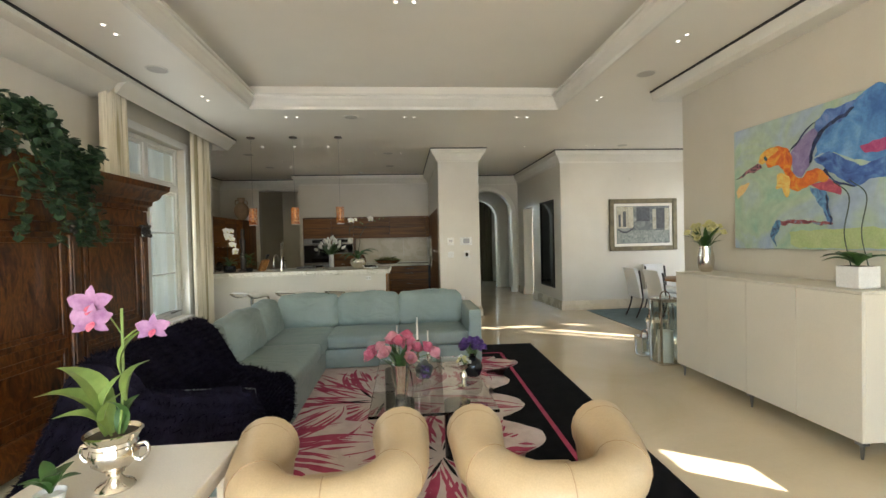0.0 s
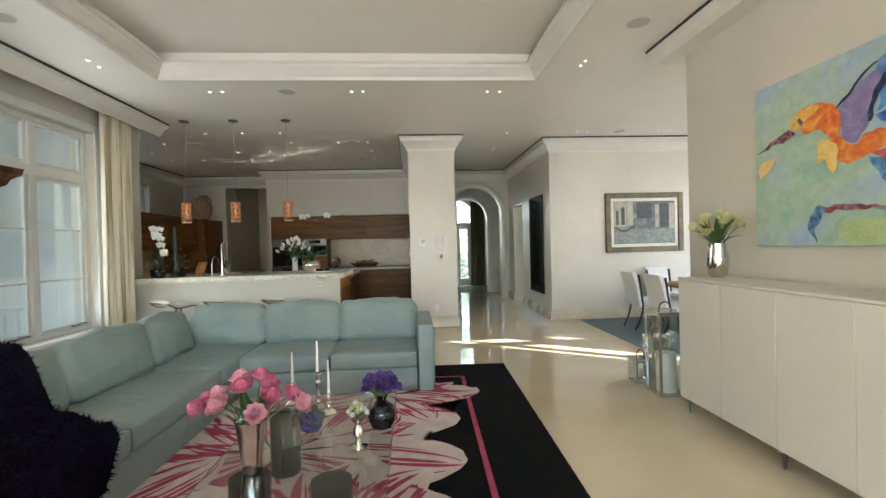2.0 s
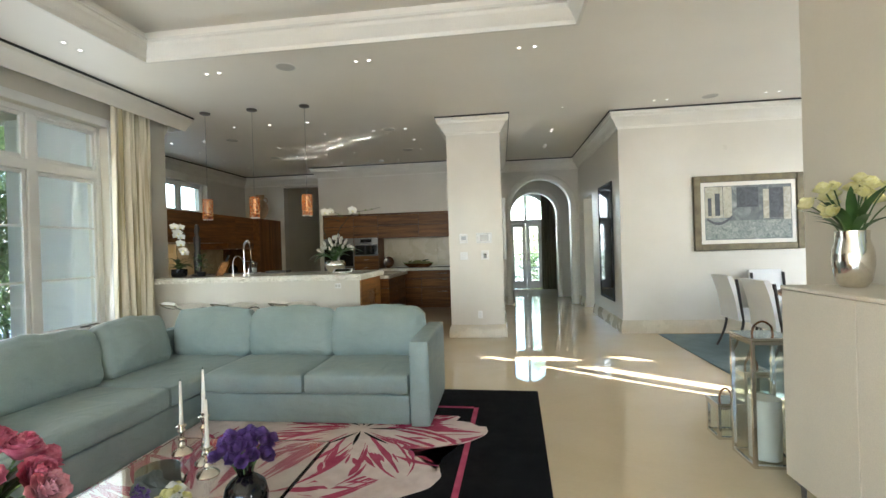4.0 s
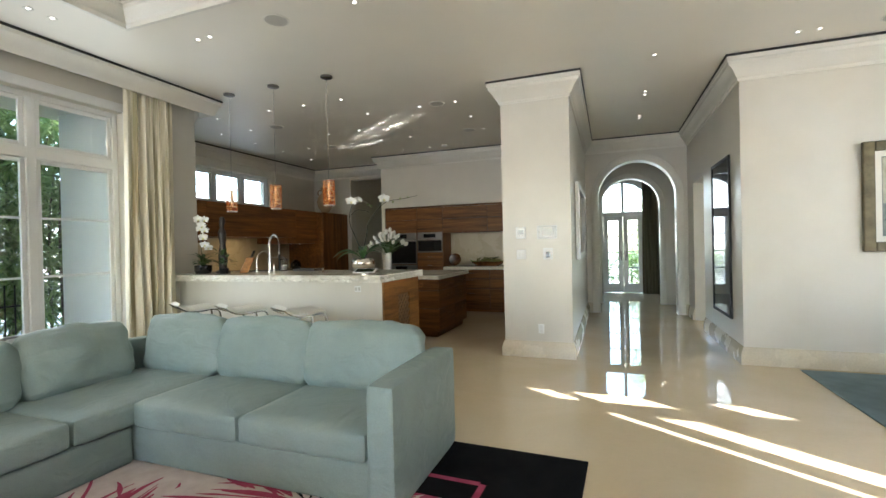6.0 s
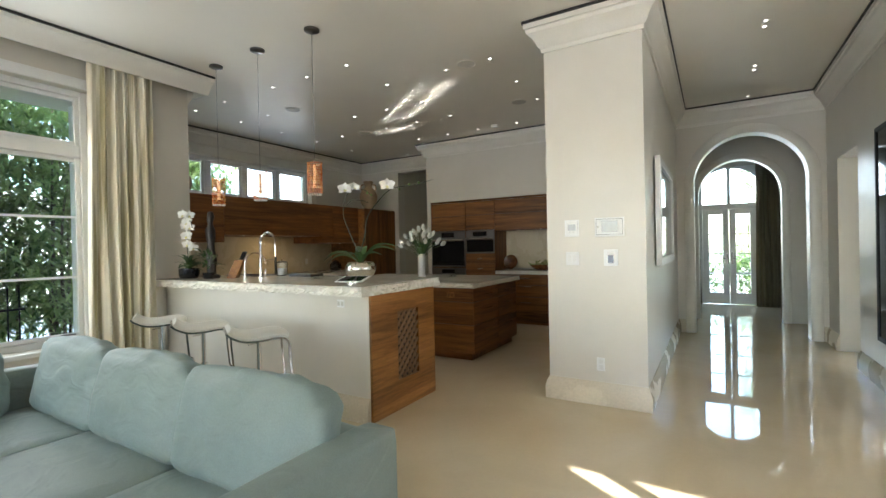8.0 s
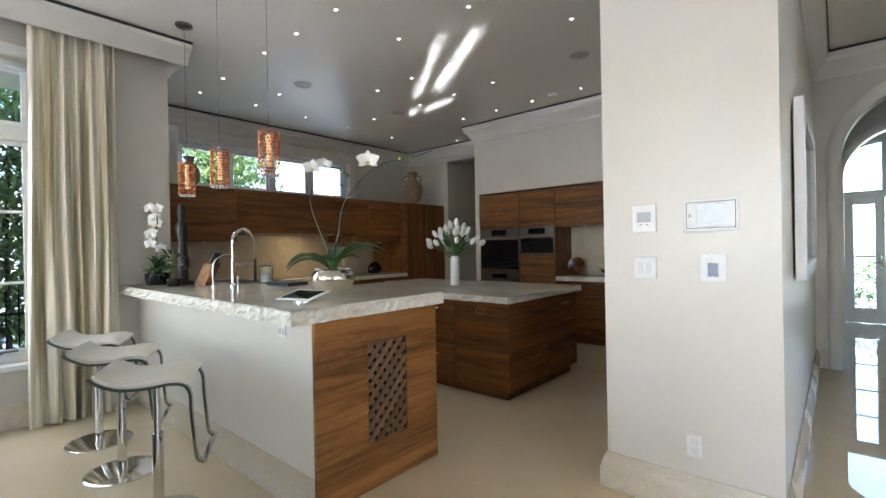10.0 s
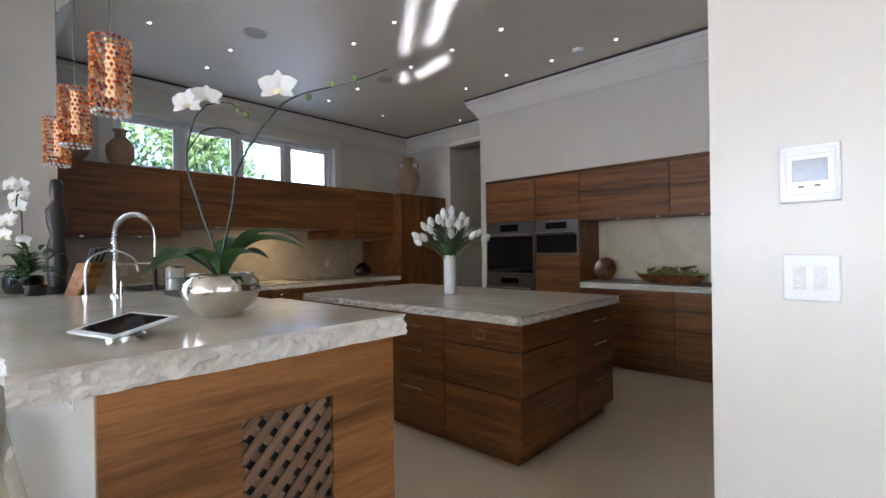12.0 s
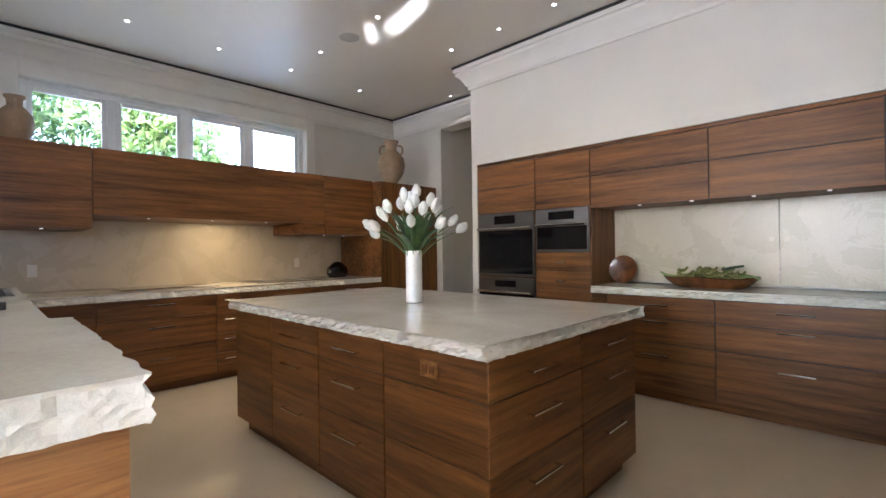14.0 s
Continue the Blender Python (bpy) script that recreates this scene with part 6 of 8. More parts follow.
def credenza_orchid():
    v = thing("potted_orchid", "square white planter with a bare-stemmed orchid", "potted orchid", Matrix.Translation((3.90, 2.38, 1.167)))
    bm = start()
    box(bm, -0.085, 0.085, -0.085, 0.085, 0, 0.155, 0.004)
    part("planter", bm, M["ceramic"], v)
    bm = start()
    box(bm, -0.076, 0.076, -0.076, 0.076, 0.1, 0.1565)
    part("soil", bm, M["soil"], v)
    for i, (dx, dy, dz) in enumerate(((-0.05, 0.24, 0.06), (-0.18, 0.10, 0.04), (0.1, 0.2, 0.08), (-0.12, -0.2, 0.08), (0.05, -0.22, 0.06), (-0.2, -0.02, 0.1))):
        bm = start()
        leaf(bm, (0, 0, 0.15), (dx, dy, 0.15 + dz), 0.075, sag=0.2, seg=8, fold=0.18)
        part("leaf", bm, M["leaf"], v, smooth=True)
    for s, (x, y) in enumerate(((-0.02, 0.03), (0.03, -0.05))):
        bm = start()
        tube(bm, bend([(x, y, 0.15), (x - 0.02, y + 0.03, 0.4), (x, y + 0.01, 0.66), (x - 0.03, y + 0.10, 0.78)], 6), 0.004, 6)
        part("spike", bm, M["dark_stem"], v)


credenza_orchid()


# paintings
def paint(name, base, stops, scale, relief=0.25):
    m, n, l, p = material(name)
    vec = coords(n, l)
    f = noise_tex(n, l, vec, scale * 1.2, 4, 0.55, 1.4)
    c = ramp(n, l, f, stops)
    g = noise_tex(n, l, vec, scale * 14, 4)
    c = mix(n, l, 1.0, c, ramp(n, l, g, [(0.28, (0.80,) * 3), (0.7, (1.0,) * 3)]), "MULTIPLY")
    l.new(c, p.inputs["Base Color"])
    p.inputs["Roughness"].default_value = 0.45
    bump(n, l, p, g, relief, 0.003)
    return m


def blob(bm, pts, x, wob=0.012, seed=0, n=5):
    """A flat brushed patch on a canvas: (along the wall, height) corners, rounded and ragged."""
    line = [Vector((0, a, b)) for a, b in pts]
    line = bend(line + [line[0]], n)[:-1]
    vs = [bm.verts.new((x, p.y + wob * noise.noise(p * 14 + Vector((seed, 0, 0))), p.z + wob * noise.noise(p * 14 + Vector((0, seed, 3))))) for p in line]
    bm.faces.new(vs)


def daub(pt, name, stops, scale, pts, lift):
    """One brushed patch of paint on the big canvas."""
    bm = start()
    blob(bm, pts, RIGHT - 0.0462 - 0.0004 * lift, 0.020, lift * 7, 9)
    part(name, bm, paint(name.replace("_", " ") + " paint", None, stops, scale), pt)


def big_painting():
    """A bright canvas: broad colour patches over a mottled ground."""
    pt = thing("painting", "large unframed canvas of a bird in bright blue and orange paint", "painting")
    bm = start()
    X = RIGHT - 0.045
    box(bm, X, RIGHT - 0.003, 1.55, 3.87, 1.425, 2.635, 0.004, 1)
    part("canvas", bm, paint("canvas_ground", None, [(0.28, (0.34, 0.42, 0.60)), (0.42, (0.40, 0.50, 0.56)), (0.52, (0.44, 0.55, 0.40)), (0.62, (0.32, 0.50, 0.38)), (0.78, (0.42, 0.56, 0.54))], 1.1), pt)
    daub(pt, "lime_patch", [(0.3, (0.42, 0.52, 0.22)), (0.7, (0.52, 0.58, 0.28))], 5, [(3.20, 1.58), (2.9, 1.60), (2.3, 1.58), (2.2, 1.46), (2.8, 1.44), (3.15, 1.45)], 0)
    daub(pt, "far_wing_patch", [(0.3, (0.04, 0.10, 0.36)), (0.5, (0.08, 0.24, 0.56)), (0.75, (0.20, 0.40, 0.66))], 3.5, [(2.50, 2.58), (2.1, 2.62), (1.75, 2.52), (1.80, 2.25), (2.1, 2.02), (2.45, 2.0)], 1)
    daub(pt, "blue_patch", [(0.3, (0.05, 0.14, 0.40)), (0.5, (0.10, 0.28, 0.58)), (0.75, (0.24, 0.44, 0.68))], 3.5, [(2.94, 2.21), (2.91, 2.32), (2.83, 2.43), (2.67, 2.48), (2.57, 2.6), (2.37, 2.62), (2.37, 2.1), (2.57, 2.12), (2.79, 2.22)], 2)
    daub(pt, "wing_patch", [(0.3, (0.05, 0.10, 0.34)), (0.5, (0.14, 0.26, 0.56)), (0.75, (0.30, 0.36, 0.62))], 7, [(2.93, 2.5), (2.83, 2.57), (2.69, 2.57), (2.52, 2.61), (2.59, 2.56), (2.7, 2.45), (2.83, 2.42), (2.92, 2.32), (2.96, 2.37)], 3)
    daub(pt, "indigo_patch", [(0.3, (0.02, 0.04, 0.18)), (0.5, (0.06, 0.14, 0.42)), (0.75, (0.16, 0.34, 0.60))], 6, [(2.94, 2.19), (2.79, 2.22), (2.57, 2.08), (2.45, 2.1), (2.37, 2.1), (2.37, 1.99), (2.49, 1.96), (2.59, 1.92), (2.79, 2.05)], 4)
    daub(pt, "violet_patch", [(0.3, (0.20, 0.15, 0.32)), (0.6, (0.30, 0.24, 0.42)), (0.8, (0.36, 0.36, 0.56))], 6, [(3.16, 2.15), (3.17, 2.29), (3.06, 2.4), (2.96, 2.44), (2.88, 2.4), (2.95, 2.29), (2.99, 2.14), (3.07, 2.06), (3.14, 2.1)], 5)
    daub(pt, "thigh_patch", [(0.3, (0.04, 0.08, 0.22)), (0.5, (0.12, 0.30, 0.52)), (0.75, (0.30, 0.50, 0.62))], 9, [(2.99, 1.96), (2.83, 1.9), (2.82, 1.78), (2.79, 1.64), (2.83, 1.65), (2.87, 1.77), (2.94, 1.87)], 6)
    daub(pt, "crimson_patch", [(0.3, (0.34, 0.04, 0.10)), (0.7, (0.66, 0.14, 0.16))], 8, [(2.99, 1.98), (2.82, 2.0), (2.72, 1.95), (2.72, 1.87), (2.81, 1.9), (2.9, 1.94)], 7)
    daub(pt, "orange_patch", [(0.3, (0.58, 0.07, 0.03)), (0.5, (0.80, 0.20, 0.03)), (0.75, (0.84, 0.46, 0.06))], 7, [(3.44, 2.37), (3.27, 2.37), (3.17, 2.26), (3.16, 2.12), (3.07, 2.05), (2.99, 2.11), (2.88, 2.1), (2.82, 2.0), (2.99, 1.98), (3.09, 1.94), (3.18, 1.96), (3.23, 2.06), (3.28, 2.19), (3.44, 2.21)], 8)
    daub(pt, "yellow_patch", [(0.3, (0.78, 0.30, 0.05)), (0.6, (0.80, 0.56, 0.12))], 12, [(3.55, 2.28), (3.49, 2.34), (3.39, 2.38), (3.31, 2.35), (3.4, 2.3), (3.48, 2.25)], 9)
    daub(pt, "throat_patch", [(0.3, (0.82, 0.36, 0.06)), (0.6, (0.84, 0.66, 0.20))], 12, [(3.32, 2.11), (3.23, 2.11), (3.18, 2.02), (3.21, 1.9), (3.27, 1.98), (3.33, 1.99)], 10)
    daub(pt, "crimson_stroke", [(0.3, (0.40, 0.04, 0.16)), (0.7, (0.62, 0.14, 0.28))], 9, [(2.56, 2.22), (2.49, 2.24), (2.37, 2.24), (2.37, 2.16), (2.51, 2.16)], 11)
    daub(pt, "shin_stroke", [(0.3, (0.03, 0.02, 0.05)), (0.5, (0.36, 0.08, 0.08)), (0.7, (0.20, 0.34, 0.46))], 12, [(3.33, 1.69), (3.07, 1.68), (2.82, 1.66), (2.79, 1.63), (3.07, 1.65), (3.31, 1.65)], 12)
    daub(pt, "foot_stroke", [(0.3, (0.02, 0.03, 0.10)), (0.6, (0.14, 0.34, 0.54))], 12, [(3.35, 1.68), (3.29, 1.69), (3.3, 1.6), (3.35, 1.52), (3.34, 1.45), (3.38, 1.52), (3.4, 1.58)], 13)
    daub(pt, "beak_stroke", [(0.42, (0.02, 0.02, 0.04)), (0.6, (0.45, 0.18, 0.20)), (0.8, (0.70, 0.40, 0.40))], 14, [(3.84, 2.13), (3.66, 2.22), (3.53, 2.26), (3.5, 2.2), (3.65, 2.17)], 14)
    daub(pt, "eye_stroke", [(0.4, (0.01, 0.03, 0.05)), (0.7, (0.10, 0.30, 0.34))], 30, [(3.48, 2.3), (3.45, 2.31), (3.43, 2.28), (3.46, 2.27)], 15)
    daub(pt, "yellow_dab", [(0.3, (0.80, 0.50, 0.20)), (0.7, (0.84, 0.62, 0.26))], 10, [(3.83, 2.01), (3.77, 2.06), (3.66, 2.08), (3.7, 2.01), (3.8, 1.95)], 16)
    daub(pt, "dark_stroke", [(0.4, (0.01, 0.015, 0.05)), (0.7, (0.05, 0.08, 0.22))], 9, [(2.99, 2.16), (2.97, 2.28), (2.90, 2.40), (2.76, 2.48), (2.60, 2.53), (2.62, 2.50), (2.78, 2.44), (2.88, 2.36), (2.94, 2.26), (2.965, 2.16)], 17)
    daub(pt, "dark_stroke", [(0.4, (0.01, 0.015, 0.05)), (0.7, (0.05, 0.08, 0.22))], 9, [(3.20, 2.30), (3.12, 2.37), (3.04, 2.44), (2.93, 2.50), (2.94, 2.48), (3.04, 2.42), (3.13, 2.34)], 18)
    daub(pt, "dark_stroke", [(0.4, (0.01, 0.015, 0.05)), (0.7, (0.05, 0.08, 0.22))], 9, [(2.86, 2.08), (2.80, 2.02), (2.74, 1.96), (2.60, 1.92), (2.62, 1.945), (2.76, 1.99), (2.83, 2.09)], 19)
    daub(pt, "dark_stroke", [(0.4, (0.01, 0.015, 0.05)), (0.7, (0.05, 0.08, 0.22))], 9, [(2.84, 1.88), (2.83, 1.76), (2.80, 1.64), (2.785, 1.64), (2.815, 1.78), (2.825, 1.88)], 20)


big_painting()


def framed_picture():
    f = thing("framed_picture", "gilt-framed painting of a grey canal with buildings", "picture")
    X0, X1, Z0, Z1, Y = 5.13, 6.67, 1.255, 2.39, 8.917
    bm = start()
    w = 0.10
    for a, b, c, d in ((X0, X0 + w, Z0, Z1), (X1 - w, X1, Z0, Z1), (X0 + w, X1 - w, Z0, Z0 + w), (X0 + w, X1 - w, Z1 - w, Z1)):
        box(bm, a, b, Y - 0.06, Y, c, d, 0.012)
    part("frame", bm, surface("antique_gilt", (0.09, 0.075, 0.04), (0.20, 0.165, 0.09), 9, 80, (0.4, 0.55), 0.3, 0.2), f, "dull antique gilt")
    bm = start()
    for a, b, c, d in ((X0 + w, X0 + 0.16, Z0 + w, Z1 - w), (X1 - 0.16, X1 - w, Z0 + w, Z1 - w), (X0 + 0.16, X1 - 0.16, Z0 + w, Z0 + 0.16), (X0 + 0.16, X1 - 0.16, Z1 - 0.16, Z1 - w)):
        box(bm, a, b, Y - 0.03, Y - 0.002, c, d)
    part("liner", bm, M["trim"], f)
    bm = start()
    box(bm, X0 + 0.16, X1 - 0.16, Y - 0.02, Y - 0.004, Z0 + 0.16, Z1 - 0.16)
    part("canvas", bm, paint("canal_ground", None, [(0.3, (0.05, 0.06, 0.07)), (0.5, (0.14, 0.16, 0.16)), (0.7, (0.34, 0.36, 0.34))], 3.0), f)
    y = Y - 0.0215
    pale, dark = paint("stone_paint", None, [(0.3, (0.36, 0.33, 0.24)), (0.7, (0.58, 0.55, 0.44))], 8), paint("night_paint", None, [(0.3, (0.02, 0.025, 0.035)), (0.7, (0.08, 0.09, 0.10))], 8)
    for nm, mat, a, b, c, d in (("facade", pale, 5.30, 5.55, 1.75, 2.22), ("facade", pale, 5.56, 5.68, 1.75, 2.22), ("facade", pale, 6.12, 6.20, 1.72, 2.16), ("facade", pale, 6.40, 6.50, 1.70, 2.18), ("water", paint("water_paint", None, [(0.3, (0.10, 0.13, 0.13)), (0.6, (0.30, 0.33, 0.29)), (0.8, (0.44, 0.45, 0.38))], 14), 5.30, 6.50, 1.43, 1.70), ("doorway", dark, 5.44, 5.51, 1.78, 2.12), ("doorway", dark, 5.34, 5.39, 1.78, 2.05), ("shadow", dark, 6.21, 6.39, 1.73, 2.18), ("shadow", dark, 5.75, 6.05, 1.90, 2.20)):
        bm = start()
        box(bm, a, b, y - 0.0015, y + 0.001, c, d)
        part(nm, bm, mat, f)
        y -= 0.0004
    bm = start()
    vs = [bm.verts.new((5.32 + 0.36 * t, y - 0.002, 1.68 + 0.09 * (2 * t - 0.9) ** 2)) for t in (i / 12 for i in range(13))]
    vs += [bm.verts.new((5.32 + 0.36 * t, y - 0.002, 1.66 + 0.075 * (2 * t - 0.9) ** 2 - 0.02 * math.sin(math.pi * t))) for t in (i / 12 for i in range(12, -1, -1))]
    bm.faces.new(vs)
    part("boat", bm, dark, f)


framed_picture()

# hall: dark glazed panel and white-framed picture
p = thing("glass_panel", "tall dark glossy panel set on the hall wall", "wall panel")
bm = start()
box(bm, 4.044, 4.057, 9.40, 10.32, 0.48, 2.41, 0.003, 1)
part("panel", bm, M["black_glass"], p)
bm = start()
for a, b, c, d in ((9.36, 9.40, 0.44, 2.45), (10.32, 10.36, 0.44, 2.45), (9.40, 10.32, 0.44, 0.48), (9.40, 10.32, 2.41, 2.45)):
    box(bm, 4.034, 4.057, a, b, c, d, 0.003, 1)
part("frame", bm, M["black"], p, "slim matt black frame")
p = thing("framed_print", "white-framed print on the hall wall", "picture")
bm = start()
for a, b, c, d in ((9.3, 9.38, 1.19, 2.24), (10.86, 10.94, 1.19, 2.24), (9.38, 10.86, 1.19, 1.27), (9.38, 10.86, 2.16, 2.24)):
    box(bm, 2.238, 2.29, a, b, c, d, 0.004, 1)
part("frame", bm, M["white"], p)
bm = start()
box(bm, 2.238, 2.262, 9.38, 10.86, 1.27, 2.16)
part("print", bm, M["black_glass"], p)
d = thing("door_2", "dark panelled door standing ajar off the hall", "door", kind="structure")
bm = start()
box(bm, -0.02, 0.02, -0.55, 0.0, 0.005, 2.40, 0.004, 1)
part("door_leaf", bm, M["ebony"], d, at=pose(4.34, 11.06, 0, 0, 0, -24))


# pillar: switches and screens
def plate(name, label, x0, x1, z0, z1, parts):
    t = thing(name, label, "wall control")
    bm = start()
    box(bm, x0, x1, PY - 0.014, PY - 0.001, z0, z1, 0.004)
    part("plate", bm, M["white"], t)
    for nm, mat, a, b, c, d, out in parts:
        bm = start()
        w, h = x1 - x0, z1 - z0
        box(bm, x0 + a * w, x0 + b * w, PY - 0.0145 - out, PY - 0.0135, z0 + c * h, z0 + d * h, 0.001, 1)
        part(nm, bm, mat, t)


SCREEN = surface("grey_screen", (0.30, 0.31, 0.33), (0.42, 0.43, 0.45), 6, 60, (0.08, 0.15), relief=0)
plate("thermostat", "small white thermostat on the pillar", 1.552, 1.678, 1.482, 1.632, [("cover", M["ceramic"], 0.12, 0.93, 0.14, 0.92, 0.003), ("lid_line", M["grey"], 0.14, 0.88, 0.815, 0.83, 0.0036), ("lid_line", M["grey"], 0.89, 0.905, 0.24, 0.9, 0.0036), ("screen", SCREEN, 0.22, 0.80, 0.36, 0.74, 0.0036), ("button", M["black"], 0.32, 0.42, 0.255, 0.28, 0.004), ("button", M["black"], 0.58, 0.68, 0.265, 0.29, 0.004)])
plate("alarm_panel", "white touch panel with a grey screen on the pillar", 1.815, 2.06, 1.475, 1.64, [("bezel", M["black"], 0.05, 0.95, 0.10, 0.92, 0.0006), ("face", M["white"], 0.06, 0.94, 0.115, 0.905, 0.0012), ("screen", SCREEN, 0.24, 0.78, 0.22, 0.82, 0.002), ("dial", M["grey"], 0.09, 0.15, 0.45, 0.57, 0.002)] + [("key", M["grey"], 0.09, 0.16, 0.2 + 0.07 * i, 0.215 + 0.07 * i, 0.002) for i in range(3)])
plate("light_switch", "white keypad switch on the pillar", 1.557, 1.675, 1.224, 1.345, [("key", M["ceramic"], a, a + 0.22, 0.23 + 0.066 * i, 0.28 + 0.066 * i, 0.0025) for a in (0.19, 0.55) for i in range(8)])
plate("music_dock", "white wall dock holding a small black player", 1.887, 2.005, 1.22, 1.362, [("player", M["ceramic"], 0.26, 0.74, 0.12, 0.85, 0.005), ("player_screen", M["black_glass"], 0.30, 0.70, 0.17, 0.66, 0.0056)])
plate("wall_socket", "white double socket low on the pillar", 1.81, 1.88, 0.30, 0.415, [("outlet", M["ceramic"], 0.25, 0.75, 0.12, 0.45, 0.002), ("outlet", M["ceramic"], 0.25, 0.75, 0.55, 0.88, 0.002)])


# ---- dining corner ----
bm = start()
box(bm, 4.54, 7.6, 5.9, 8.79, 0.001, 0.012, 0.004, 1)
tagged(part("dining_rug", bm, M["rug_blue"]), "plain blue-grey rug under the dining table", "rug")


def dining_chair():
    c = thing("dining_chair", "white upholstered dining chair with dark curved legs", "dining chair", group="chairs round the dining table")
    bm = start()
    cushion(bm, -0.23, 0.23, -0.23, 0.25, 0.38, 0.50, 0.035, 0.02, 0.003, 1, 6)
    part("seat", bm, M["white"], c, smooth=True)
    bm = start()
    n = 10
    rows = []
    for i in range(n + 1):
        t = i / n
        y = -0.20 - 0.02 * t - 0.10 * t * t
        z = 0.40 + 0.56 * t
        rows.append([bm.verts.new((x, yy, z)) for x, yy in ((-0.22, y), (0.22, y), (0.22, y - 0.06), (-0.22, y - 0.06))])
    for a, b in zip(rows, rows[1:]):
        for k in range(4):
            bm.faces.new((a[k], a[(k + 1) % 4], b[(k + 1) % 4], b[k]))
    bm.faces.new(rows[0])
    bm.faces.new(rows[-1])
    part("backrest", bm, M["white"], c, smooth=True)
    for x in (-0.20, 0.20):
        bm = start()
        tube(bm, bend([(x, 0.2, 0.39), (x, 0.22, 0.2), (x, 0.23, 0.0125)], 4), 0.022, 8, taper=0.013)
        part("leg", bm, M["ebony"], c, smooth=True)
        bm = start()
        tube(bm, bend([(x * 1.08, -0.27, 0.92), (x * 1.08, -0.22, 0.55), (x * 1.05, -0.2, 0.36), (x, -0.25, 0.18), (x, -0.33, 0.0125)], 5), 0.02, 8, taper=0.014)
        part("leg", bm, M["ebony"], c, smooth=True)
    return c


ch = dining_chair()
ch.matrix_basis = pose(5.36, 7.82, 0, 0, 0, -90)
copy_thing(ch, pose(5.38, 7.12, 0, 0, 0, -86))
copy_thing(ch, pose(6.05, 8.45, 0, 0, 0, 180))
t = thing("dining_table", "round brown wooden dining table on the blue rug", "dining table", Matrix.Translation((6.25, 7.35, 0)))
bm = start()
lathe(bm, [(0.72, 0.72), (0.75, 0.725), (0.75, 0.75), (0.74, 0.757)], n=40)
part("tabletop", bm, M["walnut_light"], t, smooth=True)
bm = start()
lathe(bm, [(0.32, 0.0125), (0.32, 0.04), (0.12, 0.08), (0.09, 0.4), (0.14, 0.66), (0.3, 0.72)], n=24)
part("pedestal", bm, M["walnut_z"], t, smooth=True)


def lantern(x, y, w, h, label, candle=True):
    l = thing("lantern", label, "lantern", Matrix.Translation((x, y, 0)), group="lanterns beside the credenza")
    b = 0.011
    bm = start()
    for s in (-1, 1):
        for q in (-1, 1):
            box(bm, s * w / 2 - b, s * w / 2 + b, q * w / 2 - b, q * w / 2 + b, 0.0, h - 0.012, 0.002, 1)
    for z in (0.011, h - 0.024):
        for s in (-1, 1):
            box(bm, -w / 2 + b, w / 2 - b, s * w / 2 - b, s * w / 2 + b, z - b, z + b, 0.002, 1)
            box(bm, s * w / 2 - b, s * w / 2 + b, -w / 2 + b, w / 2 - b, z - b, z + b, 0.002, 1)
    part("frame", bm, M["chrome"], l)
    bm = start()
    box(bm, -w / 2 - 0.015, w / 2 + 0.015, -w / 2 - 0.015, w / 2 + 0.015, h - 0.012, h + 0.008, 0.003, 1)
    part("lid", bm, M["chrome"], l)
    for ax in (0, 1):
        for s in (-1, 1):
            bm = start()
            if ax:
                box(bm, -w / 2 + b, w / 2 - b, s * w / 2 - 0.002, s * w / 2 + 0.002, 0.022, h - 0.036)
            else:
                box(bm, s * w / 2 - 0.002, s * w / 2 + 0.002, -w / 2 + b, w / 2 - b, 0.022, h - 0.036)
            part("pane", bm, M["pane"], l)
    bm = start()
    tube(bm, bend([(-w * 0.25, 0, h + 0.008), (-w * 0.2, 0, h + 0.06), (0, 0, h + 0.09), (w * 0.2, 0, h + 0.06), (w * 0.25, 0, h + 0.008)], 5), 0.007, 8)
    part("handle", bm, M["walnut"], l, "leather-brown loop handle", smooth=True)
    if candle:
        bm = start()
        cyl(bm, 0, 0, 0.0225, h * 0.5, w * 0.36, n=28)
        part("candle", bm, M["wax"], l, "thick cream pillar candle", smooth=True)


lantern(3.84, 4.70, 0.25, 0.80, "tall chrome and glass lantern with a pillar candle")
lantern(3.78, 5.08, 0.165, 0.25, "small chrome and glass lantern", False)
lantern(3.99, 5.14, 0.17, 0.46, "middle-sized chrome and glass lantern", False)


# ---- ceiling fittings ----
def downlight(x, y, z=CEIL, r=0.034):
    d = copy_thing(DOWN, Matrix.Translation((x, y, z)))
    return d


DOWN = thing("downlight", "small round recessed ceiling spotlight, lit", "downlight", group="recessed ceiling spotlights")
bm = start()
lathe(bm, [(0.0145, -0.001), (0.034, -0.001), (0.038, -0.004), (0.034, -0.007), (0.018, -0.003), (0.0145, -0.001)], n=20)
part("trim_ring", bm, M["trim"], DOWN, smooth=True)
bm = start()
cyl(bm, 0, 0, -0.0045, -0.0015, 0.014, n=16)
part("lamp", bm, M["downlight"], DOWN)
DOWN.matrix_basis = Matrix.Translation((-1.82, 3.46, CEIL))
